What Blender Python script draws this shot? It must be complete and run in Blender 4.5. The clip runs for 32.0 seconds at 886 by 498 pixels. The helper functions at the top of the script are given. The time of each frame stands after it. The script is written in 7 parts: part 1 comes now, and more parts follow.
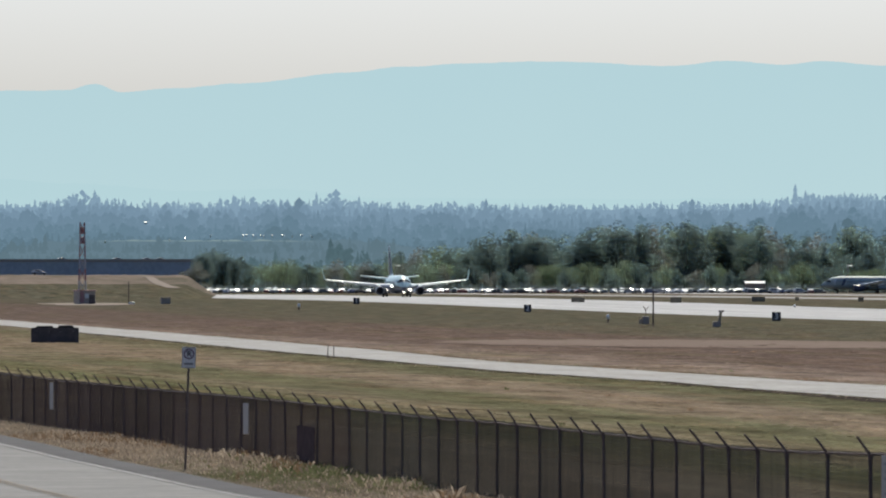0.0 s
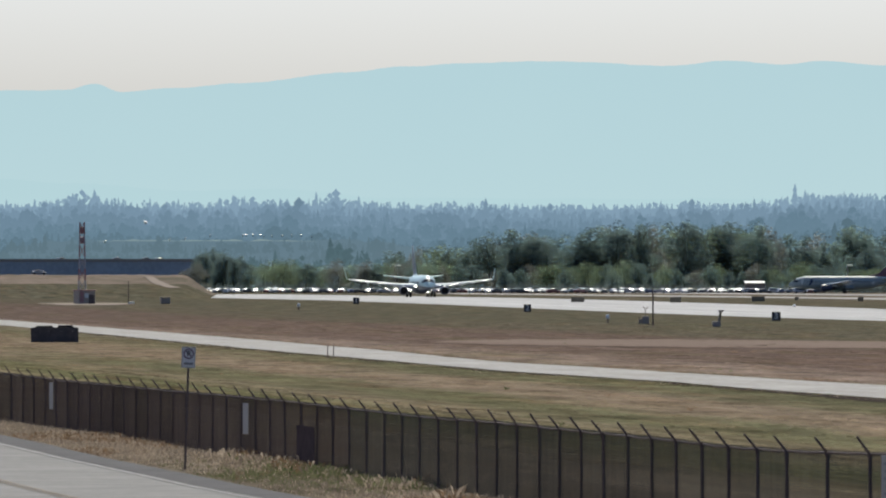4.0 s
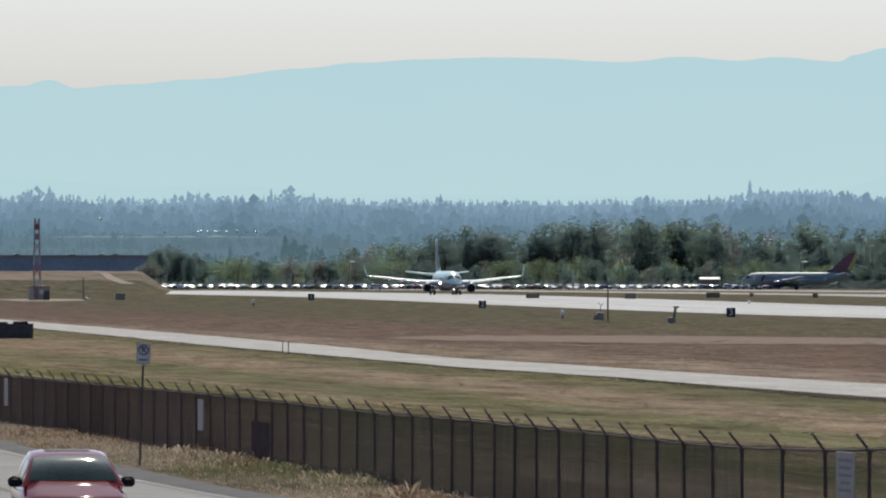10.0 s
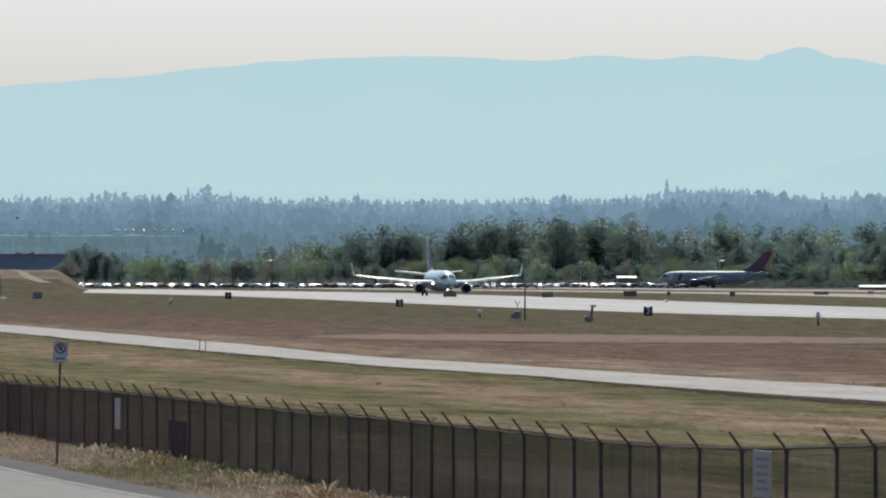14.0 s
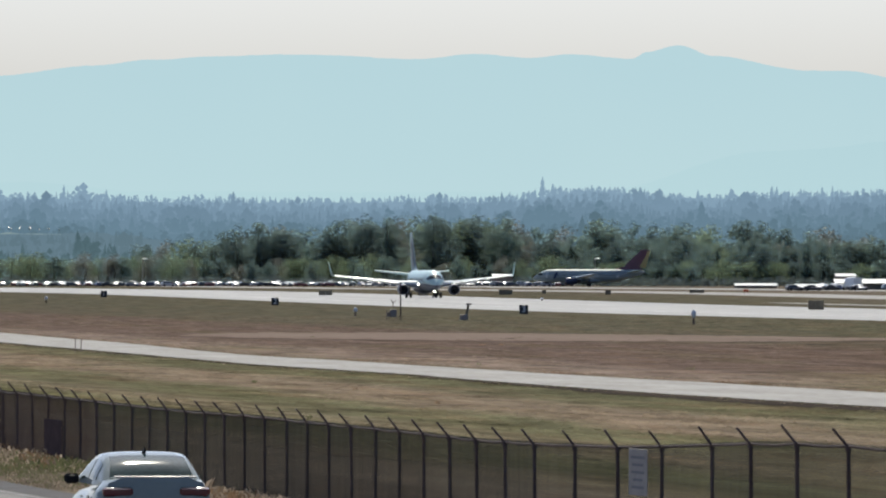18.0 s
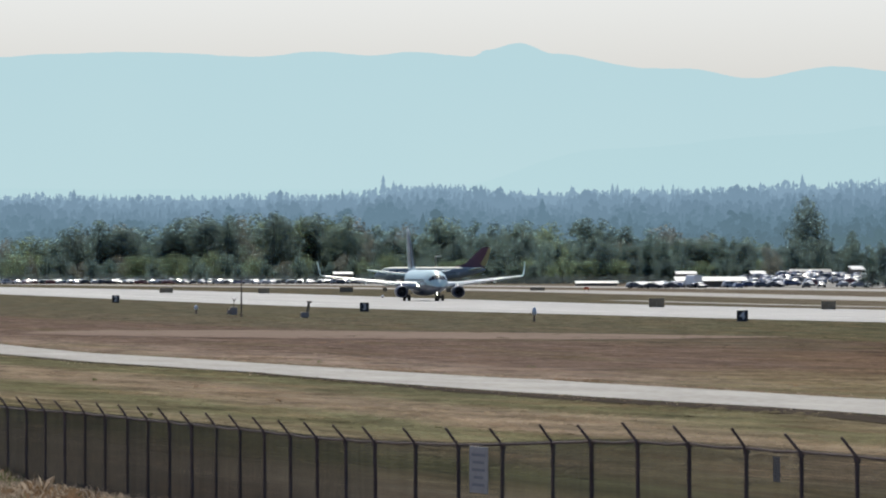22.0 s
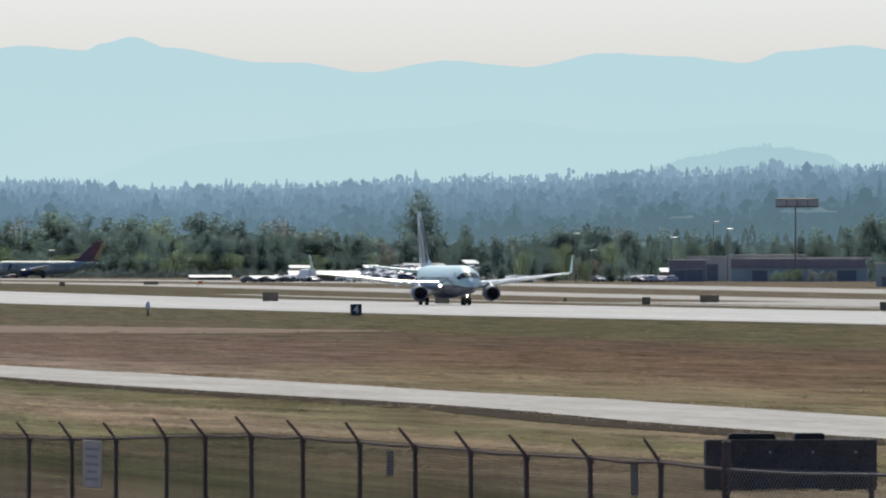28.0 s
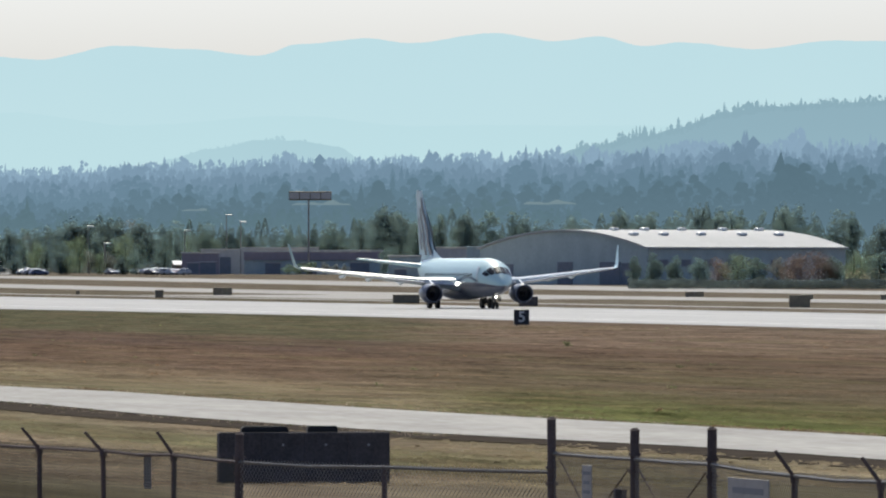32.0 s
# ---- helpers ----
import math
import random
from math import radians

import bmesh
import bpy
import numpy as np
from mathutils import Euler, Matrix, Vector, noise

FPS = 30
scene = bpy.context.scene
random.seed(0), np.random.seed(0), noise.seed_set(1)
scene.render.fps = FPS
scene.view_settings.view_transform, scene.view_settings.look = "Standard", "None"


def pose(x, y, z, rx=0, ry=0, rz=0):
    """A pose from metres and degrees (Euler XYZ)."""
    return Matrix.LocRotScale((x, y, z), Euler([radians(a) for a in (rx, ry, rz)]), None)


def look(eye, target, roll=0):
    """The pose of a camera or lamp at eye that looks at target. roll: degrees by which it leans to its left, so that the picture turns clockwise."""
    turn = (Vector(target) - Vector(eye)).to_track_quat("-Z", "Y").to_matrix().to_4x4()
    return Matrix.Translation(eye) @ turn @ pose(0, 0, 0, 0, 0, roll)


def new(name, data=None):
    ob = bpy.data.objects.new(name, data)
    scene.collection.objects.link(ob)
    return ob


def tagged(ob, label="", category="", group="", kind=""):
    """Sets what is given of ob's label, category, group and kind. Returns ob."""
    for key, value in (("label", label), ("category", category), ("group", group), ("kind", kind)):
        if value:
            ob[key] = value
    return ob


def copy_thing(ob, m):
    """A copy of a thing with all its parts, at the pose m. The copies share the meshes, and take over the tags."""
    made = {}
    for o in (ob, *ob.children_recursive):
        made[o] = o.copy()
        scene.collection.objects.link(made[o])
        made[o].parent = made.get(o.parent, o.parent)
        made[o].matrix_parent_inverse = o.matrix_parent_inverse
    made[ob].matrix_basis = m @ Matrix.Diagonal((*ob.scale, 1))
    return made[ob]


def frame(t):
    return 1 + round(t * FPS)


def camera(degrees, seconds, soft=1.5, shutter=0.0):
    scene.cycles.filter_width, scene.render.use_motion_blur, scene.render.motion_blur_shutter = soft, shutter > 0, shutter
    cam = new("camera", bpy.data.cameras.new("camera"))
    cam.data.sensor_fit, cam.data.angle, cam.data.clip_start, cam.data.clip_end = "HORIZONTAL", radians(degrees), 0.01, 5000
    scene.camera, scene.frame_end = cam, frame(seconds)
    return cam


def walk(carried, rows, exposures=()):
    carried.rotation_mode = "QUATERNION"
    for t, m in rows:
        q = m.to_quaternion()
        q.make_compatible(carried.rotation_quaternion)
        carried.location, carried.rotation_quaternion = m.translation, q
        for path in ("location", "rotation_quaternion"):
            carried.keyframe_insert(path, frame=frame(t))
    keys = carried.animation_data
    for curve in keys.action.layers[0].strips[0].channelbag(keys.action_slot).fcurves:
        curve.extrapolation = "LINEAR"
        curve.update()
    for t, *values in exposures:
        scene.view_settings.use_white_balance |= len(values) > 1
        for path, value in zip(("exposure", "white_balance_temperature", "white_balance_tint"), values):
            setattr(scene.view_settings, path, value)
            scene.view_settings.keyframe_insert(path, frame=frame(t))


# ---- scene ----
# One fixed stand beside an airfield; the camera only pans and tilts.
# +Y runs along the runway away from the camera, +X to the right. Bearings are
# counted in pan units (1 / 17850 rad, 0 = 1116 units right of +Y).
F = 17850.0
EYE = Vector((0.0, 0.0, 5.5))
LEVEL = 497.0


def bearing(u):
    return (u + 1116.0) / F


def spot(u, r, z=0.0):
    """A place at pan unit u, r metres from the camera."""
    a = bearing(u)
    return Vector((r * math.sin(a), r * math.cos(a), z))


def lift(w, r):
    """The height seen at tilt unit w, r metres off."""
    return EYE.z - (w - LEVEL) / F * r


cam = camera(5.03, 32.0, soft=2.1)
PAN = [
    (0, 0.0, 0.0), (3.5, 0.2, 0.0), (5.5, 12.1, 4.1), (6, 21.4, 5.4), (7, 30.5, 5.7), (8, 39.0, 5.5), (9, 58.1, 6.3),
    (10, 80.2, 7.1), (11, 109.8, 7.3), (12, 145.4, 8.6), (13, 186.9, 8.8), (14, 226.9, 9.4), (14.5, 254.0, 9.7),
    (16.5, 373.4, 11.8), (17, 397.9, 12.1), (18, 447.0, 12.3), (19, 502.5, 12.9), (20, 571.2, 14.0), (21, 645.5, 15.2),
    (22, 728.9, 16.5), (23, 811.9, 17.9), (24, 901.7, 19.6), (24.5, 950.7, 20.6), (26.5, 1193.9, 24.2), (27, 1272.9, 25.2),
    (28, 1412.5, 27.1), (29, 1592.1, 29.8), (30, 1808.6, 33.0), (31, 2055.7, 36.5), (31.5, 2158.8, 38.1), (32, 2274.1, 39.8),
]


def aim(s, d):
    a, e = bearing(784.0 + s), (LEVEL - 441.0 - d) / F
    return look(EYE, EYE + Vector((1000 * math.sin(a), 1000 * math.cos(a), 1000 * math.tan(e))))


walk(cam, [(t, aim(s, d)) for t, s, d in PAN], exposures=[(0, -0.04, 6900, 5), (14, -0.02, 6900, 5), (24, 0.02, 6900, 5), (29, 0.05, 6900, 5), (32, 0.125, 6900, 5)])

# ---- light: hazy afternoon, the sun ahead of the camera and high ----
SUN_AZ, SUN_EL = radians(8), radians(47)
world = bpy.data.worlds.new("sky")
scene.world = world
world.use_nodes = True
wn = world.node_tree.nodes
sky = wn.new("ShaderNodeTexSky")
sky.sky_type = "NISHITA"
sky.sun_disc = False
sky.sun_elevation, sky.sun_rotation = SUN_EL, SUN_AZ
sky.air_density, sky.dust_density, sky.ozone_density, sky.altitude = 0.5, 3.0, 8.5, 0
wn["Background"].inputs["Strength"].default_value = 0.172
world.node_tree.links.new(sky.outputs[0], wn["Background"].inputs["Color"])
sun = new("sun", bpy.data.lights.new("sun", "SUN"))
sun.data.energy, sun.data.angle, sun.data.color = 3.2, radians(0.6), (1.0, 0.94, 0.84)
sd = Vector((math.sin(SUN_AZ) * math.cos(SUN_EL), math.cos(SUN_AZ) * math.cos(SUN_EL), math.sin(SUN_EL)))
sun.matrix_world = look(sd * 1000, (0, 0, 0))


# ---- materials ----
def mat(name, color, rough=0.7, metal=0.0, vary=0.25, scale=3.0, spec=0.4, bump=0.0, island=0.0, second=None, glow=None, stretch=(1, 1, 1), apart=0.0):
    """A surface with broad stains and fine grain around one colour; second is the stains' colour, apart how far single objects differ."""
    m = bpy.data.materials.new(name)
    m.use_nodes = True
    nt = m.node_tree
    n, link = nt.nodes, nt.links.new
    b = n["Principled BSDF"]
    b.inputs["Roughness"].default_value = rough
    b.inputs["Metallic"].default_value = metal
    b.inputs["Specular IOR Level"].default_value = spec
    co = n.new("ShaderNodeTexCoord")
    mp = n.new("ShaderNodeMapping")
    mp.inputs["Scale"].default_value = stretch
    link(co.outputs["Object"], mp.inputs["Vector"])
    big, fine = n.new("ShaderNodeTexNoise"), n.new("ShaderNodeTexNoise")
    big.inputs["Scale"].default_value, fine.inputs["Scale"].default_value = scale, scale * 9.0
    big.inputs["Detail"].default_value, fine.inputs["Detail"].default_value = 4.0, 3.0
    for x in (big, fine):
        link(mp.outputs[0], x.inputs["Vector"])
    add = n.new("ShaderNodeMath")
    add.operation = "ADD"
    link(big.outputs["Fac"], add.inputs[0])
    link(fine.outputs["Fac"], add.inputs[1])
    ramp = n.new("ShaderNodeMapRange")
    ramp.inputs["From Min"].default_value, ramp.inputs["From Max"].default_value = 0.7, 1.3
    link(add.outputs[0], ramp.inputs["Value"])
    mix = n.new("ShaderNodeMix")
    mix.data_type = "RGBA"
    s = second or [c * (1.0 - vary) for c in color]
    mix.inputs["A"].default_value = (*color, 1)
    mix.inputs["B"].default_value = (*s, 1)
    link(ramp.outputs[0], mix.inputs["Factor"])
    out = mix.outputs["Result"]
    if island:
        ge = n.new("ShaderNodeNewGeometry")
        hv = n.new("ShaderNodeHueSaturation")
        mr = n.new("ShaderNodeMapRange")
        mr.inputs["To Min"].default_value, mr.inputs["To Max"].default_value = 1.0 - island, 1.0 + island
        link(ge.outputs["Random Per Island"], mr.inputs["Value"])
        link(mr.outputs[0], hv.inputs["Value"])
        link(out, hv.inputs["Color"])
        out = hv.outputs["Color"]
    if apart:
        info, tone, own = n.new("ShaderNodeObjectInfo"), n.new("ShaderNodeMapRange"), n.new("ShaderNodeHueSaturation")
        tone.inputs["To Min"].default_value, tone.inputs["To Max"].default_value = 1.0 - apart, 1.0 + apart
        link(info.outputs["Random"], tone.inputs["Value"])
        link(tone.outputs[0], own.inputs["Value"])
        link(out, own.inputs["Color"])
        out = own.outputs["Color"]
    link(out, b.inputs["Base Color"])
    if bump:
        bp = n.new("ShaderNodeBump")
        bp.inputs["Strength"].default_value, bp.inputs["Distance"].default_value = bump, 0.02
        link(fine.outputs["Fac"], bp.inputs["Height"])
        link(bp.outputs[0], b.inputs["Normal"])
    if glow:
        b.inputs["Emission Color"].default_value = (*glow[0], 1)
        b.inputs["Emission Strength"].default_value = glow[1]
    return m


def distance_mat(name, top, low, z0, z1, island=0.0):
    """Plain glowing distance: far slopes with the haze painted into their emission, paler towards their foot; island
    sets single trees apart.
    """
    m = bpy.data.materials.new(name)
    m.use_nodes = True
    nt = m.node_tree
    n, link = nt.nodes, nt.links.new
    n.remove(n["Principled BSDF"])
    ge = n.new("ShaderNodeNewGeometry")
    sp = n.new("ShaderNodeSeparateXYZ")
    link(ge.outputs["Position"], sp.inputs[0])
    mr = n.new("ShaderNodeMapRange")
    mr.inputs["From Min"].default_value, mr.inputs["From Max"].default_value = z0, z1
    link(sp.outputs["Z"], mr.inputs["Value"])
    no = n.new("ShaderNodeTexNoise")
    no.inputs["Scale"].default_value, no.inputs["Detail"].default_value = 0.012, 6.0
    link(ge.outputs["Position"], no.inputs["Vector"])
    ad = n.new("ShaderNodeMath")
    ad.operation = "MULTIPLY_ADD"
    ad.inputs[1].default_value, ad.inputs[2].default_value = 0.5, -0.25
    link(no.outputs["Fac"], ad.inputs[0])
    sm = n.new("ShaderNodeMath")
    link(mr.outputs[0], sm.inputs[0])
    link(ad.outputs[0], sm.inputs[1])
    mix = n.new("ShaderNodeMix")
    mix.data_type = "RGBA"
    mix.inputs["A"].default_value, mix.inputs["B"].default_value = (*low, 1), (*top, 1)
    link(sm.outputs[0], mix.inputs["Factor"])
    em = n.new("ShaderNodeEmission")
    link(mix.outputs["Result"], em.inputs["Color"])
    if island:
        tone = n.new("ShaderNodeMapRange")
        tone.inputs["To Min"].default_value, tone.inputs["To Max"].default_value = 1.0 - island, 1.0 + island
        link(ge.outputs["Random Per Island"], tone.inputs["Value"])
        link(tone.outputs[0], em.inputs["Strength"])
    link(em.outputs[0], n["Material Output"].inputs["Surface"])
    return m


def ground_mat(name="mown_dry_grass", island=0.0):
    """Dry mown airfield: strips of straw, brown and green along the runway, with patches and grain."""
    m = bpy.data.materials.new(name)
    m.use_nodes = True
    nt = m.node_tree
    n, link = nt.nodes, nt.links.new
    b = n["Principled BSDF"]
    b.inputs["Roughness"].default_value, b.inputs["Specular IOR Level"].default_value = 1.0, 0.0
    ge = n.new("ShaderNodeNewGeometry")

    def noise_at(sx, sy, scale, detail=5.0, rough=0.6):
        mp = n.new("ShaderNodeMapping")
        mp.inputs["Scale"].default_value = (sx, sy, 1)
        link(ge.outputs["Position"], mp.inputs["Vector"])
        t = n.new("ShaderNodeTexNoise")
        t.inputs["Scale"].default_value, t.inputs["Detail"].default_value, t.inputs["Roughness"].default_value = scale, detail, rough
        link(mp.outputs[0], t.inputs["Vector"])
        return t.outputs["Fac"]

    def calc(op, a, c):
        x = n.new("ShaderNodeMath")
        x.operation = op
        for i, v in enumerate((a, c)):
            if isinstance(v, (int, float)):
                x.inputs[i].default_value = v
            else:
                link(v, x.inputs[i])
        return x.outputs[0]

    sp = n.new("ShaderNodeSeparateXYZ")
    link(ge.outputs["Position"], sp.inputs[0])
    wob = calc("MULTIPLY", calc("SUBTRACT", noise_at(1, 0.3, 0.06), 0.5), 22.0)
    x = calc("ADD", sp.outputs["X"], calc("MULTIPLY", wob, calc("DIVIDE", sp.outputs["X"], 150.0)))
    fac = calc("DIVIDE", x, 400.0)

    def strips_ramp(strips):
        ramp = n.new("ShaderNodeValToRGB")
        cr = ramp.color_ramp
        while len(cr.elements) < len(strips):
            cr.elements.new(0.5)
        for e, (at, c) in zip(cr.elements, strips):
            e.position, e.color = at / 400.0, (*c, 1)
        link(fac, ramp.inputs[0])
        return ramp.outputs[0]

    # towards the near end of the runway the field changes
    slant = calc("DIVIDE", sp.outputs["X"], calc("MAXIMUM", sp.outputs["Y"], 40.0))
    slant = calc("ADD", slant, calc("MULTIPLY", calc("SUBTRACT", noise_at(1, 0.3, 0.03), 0.5), 0.06))
    last = strips_ramp(BANDS)
    for k0, k1, strips in ((0.160, 0.195, BANDS_MID), (0.226, 0.250, BANDS_NEAR)):
        nearer = n.new("ShaderNodeMapRange")
        nearer.interpolation_type = "SMOOTHSTEP"
        nearer.inputs["From Min"].default_value, nearer.inputs["From Max"].default_value = k0, k1
        link(slant, nearer.inputs["Value"])
        base = n.new("ShaderNodeMix")
        base.data_type = "RGBA"
        link(nearer.outputs[0], base.inputs["Factor"])
        link(last, base.inputs["A"])
        link(strips_ramp(strips), base.inputs["B"])
        last = base.outputs["Result"]
    # the strip inside the far stretch of the road is dry
    dry, side = n.new("ShaderNodeMapRange"), n.new("ShaderNodeMapRange")
    dry.interpolation_type = side.interpolation_type = "SMOOTHSTEP"
    dry.inputs["From Min"].default_value, dry.inputs["From Max"].default_value = 640, 800
    side.inputs["From Min"].default_value, side.inputs["From Max"].default_value = 72, 60
    link(calc("ADD", sp.outputs["Y"], calc("MULTIPLY", wob, 8.0)), dry.inputs["Value"])
    link(x, side.inputs["Value"])
    bare = n.new("ShaderNodeMix")
    bare.data_type = "RGBA"
    bare.inputs["B"].default_value = (0.190, 0.148, 0.102, 1)
    link(calc("MULTIPLY", calc("MULTIPLY", dry.outputs[0], side.outputs[0]), 0.8), bare.inputs["Factor"])
    link(last, bare.inputs["A"])
    # patches of greener and barer growth, then streaks and grain
    patch = n.new("ShaderNodeMapRange")
    patch.inputs["From Min"].default_value, patch.inputs["From Max"].default_value = 0.5, 0.7
    link(noise_at(1, 0.1, 0.14), patch.inputs["Value"])
    green = n.new("ShaderNodeMix")
    green.data_type = "RGBA"
    green.inputs["B"].default_value = (0.108, 0.100, 0.050, 1)
    link(calc("MULTIPLY", patch.outputs[0], 0.45), green.inputs["Factor"])
    link(bare.outputs["Result"], green.inputs["A"])
    rusty, russet = n.new("ShaderNodeMapRange"), n.new("ShaderNodeMix")
    rusty.inputs["From Min"].default_value, rusty.inputs["From Max"].default_value = 0.48, 0.72
    link(noise_at(1, 0.07, 0.4), rusty.inputs["Value"])
    russet.data_type = "RGBA"
    russet.inputs["B"].default_value = (0.165, 0.108, 0.070, 1)
    link(calc("MULTIPLY", rusty.outputs[0], 0.5), russet.inputs["Factor"])
    link(green.outputs["Result"], russet.inputs["A"])
    hv = n.new("ShaderNodeHueSaturation")
    streak = calc("ADD", calc("MULTIPLY", noise_at(1, 0.2, 0.3, 7.0, 0.7), 2.5), calc("MULTIPLY", noise_at(1, 0.06, 1.1, 5.0, 0.65), 1.0))
    if island:
        mr = n.new("ShaderNodeMapRange")
        mr.inputs["To Min"].default_value, mr.inputs["To Max"].default_value = -island, island
        link(ge.outputs["Random Per Island"], mr.inputs["Value"])
        streak = calc("ADD", streak, mr.outputs[0])
    link(calc("SUBTRACT", streak, 0.75), hv.inputs["Value"])
    link(russet.outputs["Result"], hv.inputs["Color"])
    link(hv.outputs["Color"], b.inputs["Base Color"])
    return m


# metres right of the camera's line, and the strip's colour
BANDS = [
    (-60, (0.160, 0.130, 0.095)), (23, (0.160, 0.130, 0.095)), (29, (0.194, 0.160, 0.113)), (32, (0.150, 0.130, 0.079)), (34.5, (0.116, 0.112, 0.061)), (38.5, (0.111, 0.109, 0.060)), (41, (0.150, 0.130, 0.083)),
    (45, (0.158, 0.132, 0.088)), (47.5, (0.129, 0.118, 0.070)), (51.5, (0.120, 0.115, 0.068)), (54, (0.203, 0.158, 0.113)), (60, (0.193, 0.153, 0.109)), (63, (0.120, 0.113, 0.068)), (68, (0.108, 0.104, 0.062)),
    (80, (0.218, 0.169, 0.133)), (86, (0.198, 0.153, 0.125)), (92, (0.135, 0.100, 0.082)), (128, (0.124, 0.092, 0.076)), (138, (0.106, 0.093, 0.068)), (175, (0.097, 0.091, 0.064)),
    (215, (0.104, 0.096, 0.066)), (318, (0.107, 0.097, 0.068)), (350, (0.145, 0.117, 0.088)), (400, (0.149, 0.125, 0.096)),
]
BANDS_MID = [
    (-60, (0.160, 0.130, 0.095)), (23, (0.160, 0.130, 0.095)), (30, (0.170, 0.141, 0.089)), (44, (0.142, 0.127, 0.075)), (50, (0.193, 0.155, 0.108)), (58, (0.194, 0.156, 0.108)), (61, (0.129, 0.118, 0.069)), (64, (0.137, 0.124, 0.073)), (68, (0.198, 0.155, 0.109)),
    (84, (0.161, 0.140, 0.085)), (96, (0.176, 0.137, 0.091)), (106, (0.119, 0.085, 0.061)), (128, (0.123, 0.085, 0.061)), (140, (0.098, 0.070, 0.055)), (156, (0.100, 0.074, 0.056)), (164, (0.092, 0.086, 0.054)), (215, (0.089, 0.086, 0.054)),
    (290, (0.129, 0.111, 0.082)), (400, (0.142, 0.120, 0.092)),
]
BANDS_NEAR = [
    (-60, (0.160, 0.130, 0.095)), (23, (0.160, 0.130, 0.095)), (26, (0.161, 0.136, 0.085)), (40, (0.153, 0.131, 0.081)), (48, (0.194, 0.160, 0.111)), (52, (0.129, 0.117, 0.069)), (57, (0.185, 0.150, 0.101)), (63, (0.150, 0.128, 0.075)),
    (70, (0.185, 0.153, 0.105)), (86, (0.102, 0.112, 0.044)), (97, (0.095, 0.092, 0.044)), (106, (0.111, 0.090, 0.058)), (134, (0.104, 0.079, 0.055)), (157, (0.109, 0.077, 0.056)), (164, (0.151, 0.111, 0.082)),
    (215, (0.146, 0.110, 0.082)), (290, (0.150, 0.129, 0.098)), (400, (0.142, 0.120, 0.092)),
]
M_GROUND = ground_mat()
M_CONCRETE = mat("old_concrete", (0.44, 0.415, 0.37), 0.9, vary=0.35, scale=0.3, spec=0.08, stretch=(1, 0.2, 1))
# Pale lengthwise streaks paint the sun's glare into the concrete.
M_RUNWAY = mat("grooved_runway_concrete", (0.50, 0.485, 0.455), 0.8, vary=0.34, scale=0.25, spec=0.1, stretch=(1, 0.015, 1))
M_GRAVEL = mat("dark_gravel_edge", (0.082, 0.068, 0.055), 1.0, vary=0.45, scale=0.5, spec=0.0)
M_ASPHALT = mat("worn_grey_asphalt", (0.255, 0.242, 0.218), 0.85, vary=0.3, scale=0.5, spec=0.12, bump=0.15)
M_SHOULDER = mat("dark_crumbling_shoulder", (0.125, 0.118, 0.112), 0.9, vary=0.4, scale=0.8, spec=0.08, bump=0.15)
M_WHITE_LINE = mat("worn_white_road_paint", (0.66, 0.65, 0.62), 0.7, vary=0.35, scale=2)
M_ROAD_LINE = mat("worn_pale_edge_line", (0.43, 0.41, 0.38), 0.8, vary=0.4, scale=1.5)
M_YELLOW_LINE = mat("worn_yellow_road_paint", (0.30, 0.225, 0.14), 0.8, vary=0.5, scale=2)
M_POST = mat("weathered_dark_steel", (0.150, 0.114, 0.102), 0.85, 0.0, vary=0.35, scale=4, spec=0.12, apart=0.15)
M_WIRE = mat("tarnished_fence_wire", (0.115, 0.082, 0.076), 0.8, 0.0, vary=0.35, scale=3, stretch=(1, 1, 0.15), apart=0.28)
M_WIRE_OLIVE = mat("dull_olive_fence_wire", (0.096, 0.092, 0.074), 0.8, 0.0, vary=0.35, scale=3, stretch=(1, 1, 0.15), apart=0.2)
# Glints on the gate wires are put into this paler colour.
M_WIRE_PALE = mat("galvanised_gate_mesh", (0.30, 0.265, 0.23), 0.6, 0.2, vary=0.3, scale=3, spec=0.3)
M_RAIL = mat("dull_galvanised_rail", (0.165, 0.152, 0.14), 0.6, 0.2, vary=0.35, scale=5, spec=0.3)
M_BARB = mat("galvanised_wire", (0.42, 0.41, 0.40), 0.5, 0.5, vary=0.3, scale=6)
M_PLATE = mat("faded_white_plate", (0.42, 0.37, 0.32), 0.7, vary=0.25, scale=5)
M_INK = mat("grey_print", (0.25, 0.24, 0.235), 0.8, vary=0.2, scale=6)
M_BLACK = mat("matt_black_panel", (0.118, 0.102, 0.098), 0.85, vary=0.45, scale=2, spec=0.15)
M_RUBBER = mat("black_rubber", (0.018, 0.018, 0.018), 0.8, vary=0.3, scale=4)
M_SIGN_WHITE = mat("white_sign_face", (0.70, 0.68, 0.64), 0.5, vary=0.12, scale=4)
M_SIGN_BLACK = mat("black_sign_face", (0.035, 0.034, 0.038), 0.4, vary=0.3, scale=3)
M_SIGN_RED = mat("faded_sign_red", (0.17, 0.10, 0.14), 0.6, vary=0.2, scale=5)
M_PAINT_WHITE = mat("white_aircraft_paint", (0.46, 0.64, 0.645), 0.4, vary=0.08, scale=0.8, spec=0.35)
M_PAINT_NAVY = mat("navy_aircraft_paint", (0.02, 0.035, 0.08), 0.3, vary=0.2, scale=1)
# Dark belly colour, with the shade of the underside put in too.
M_BELLY = mat("grey_belly_paint", (0.17, 0.18, 0.215), 0.35, vary=0.35, scale=0.7)
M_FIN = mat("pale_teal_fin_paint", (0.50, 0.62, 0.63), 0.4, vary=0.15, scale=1)
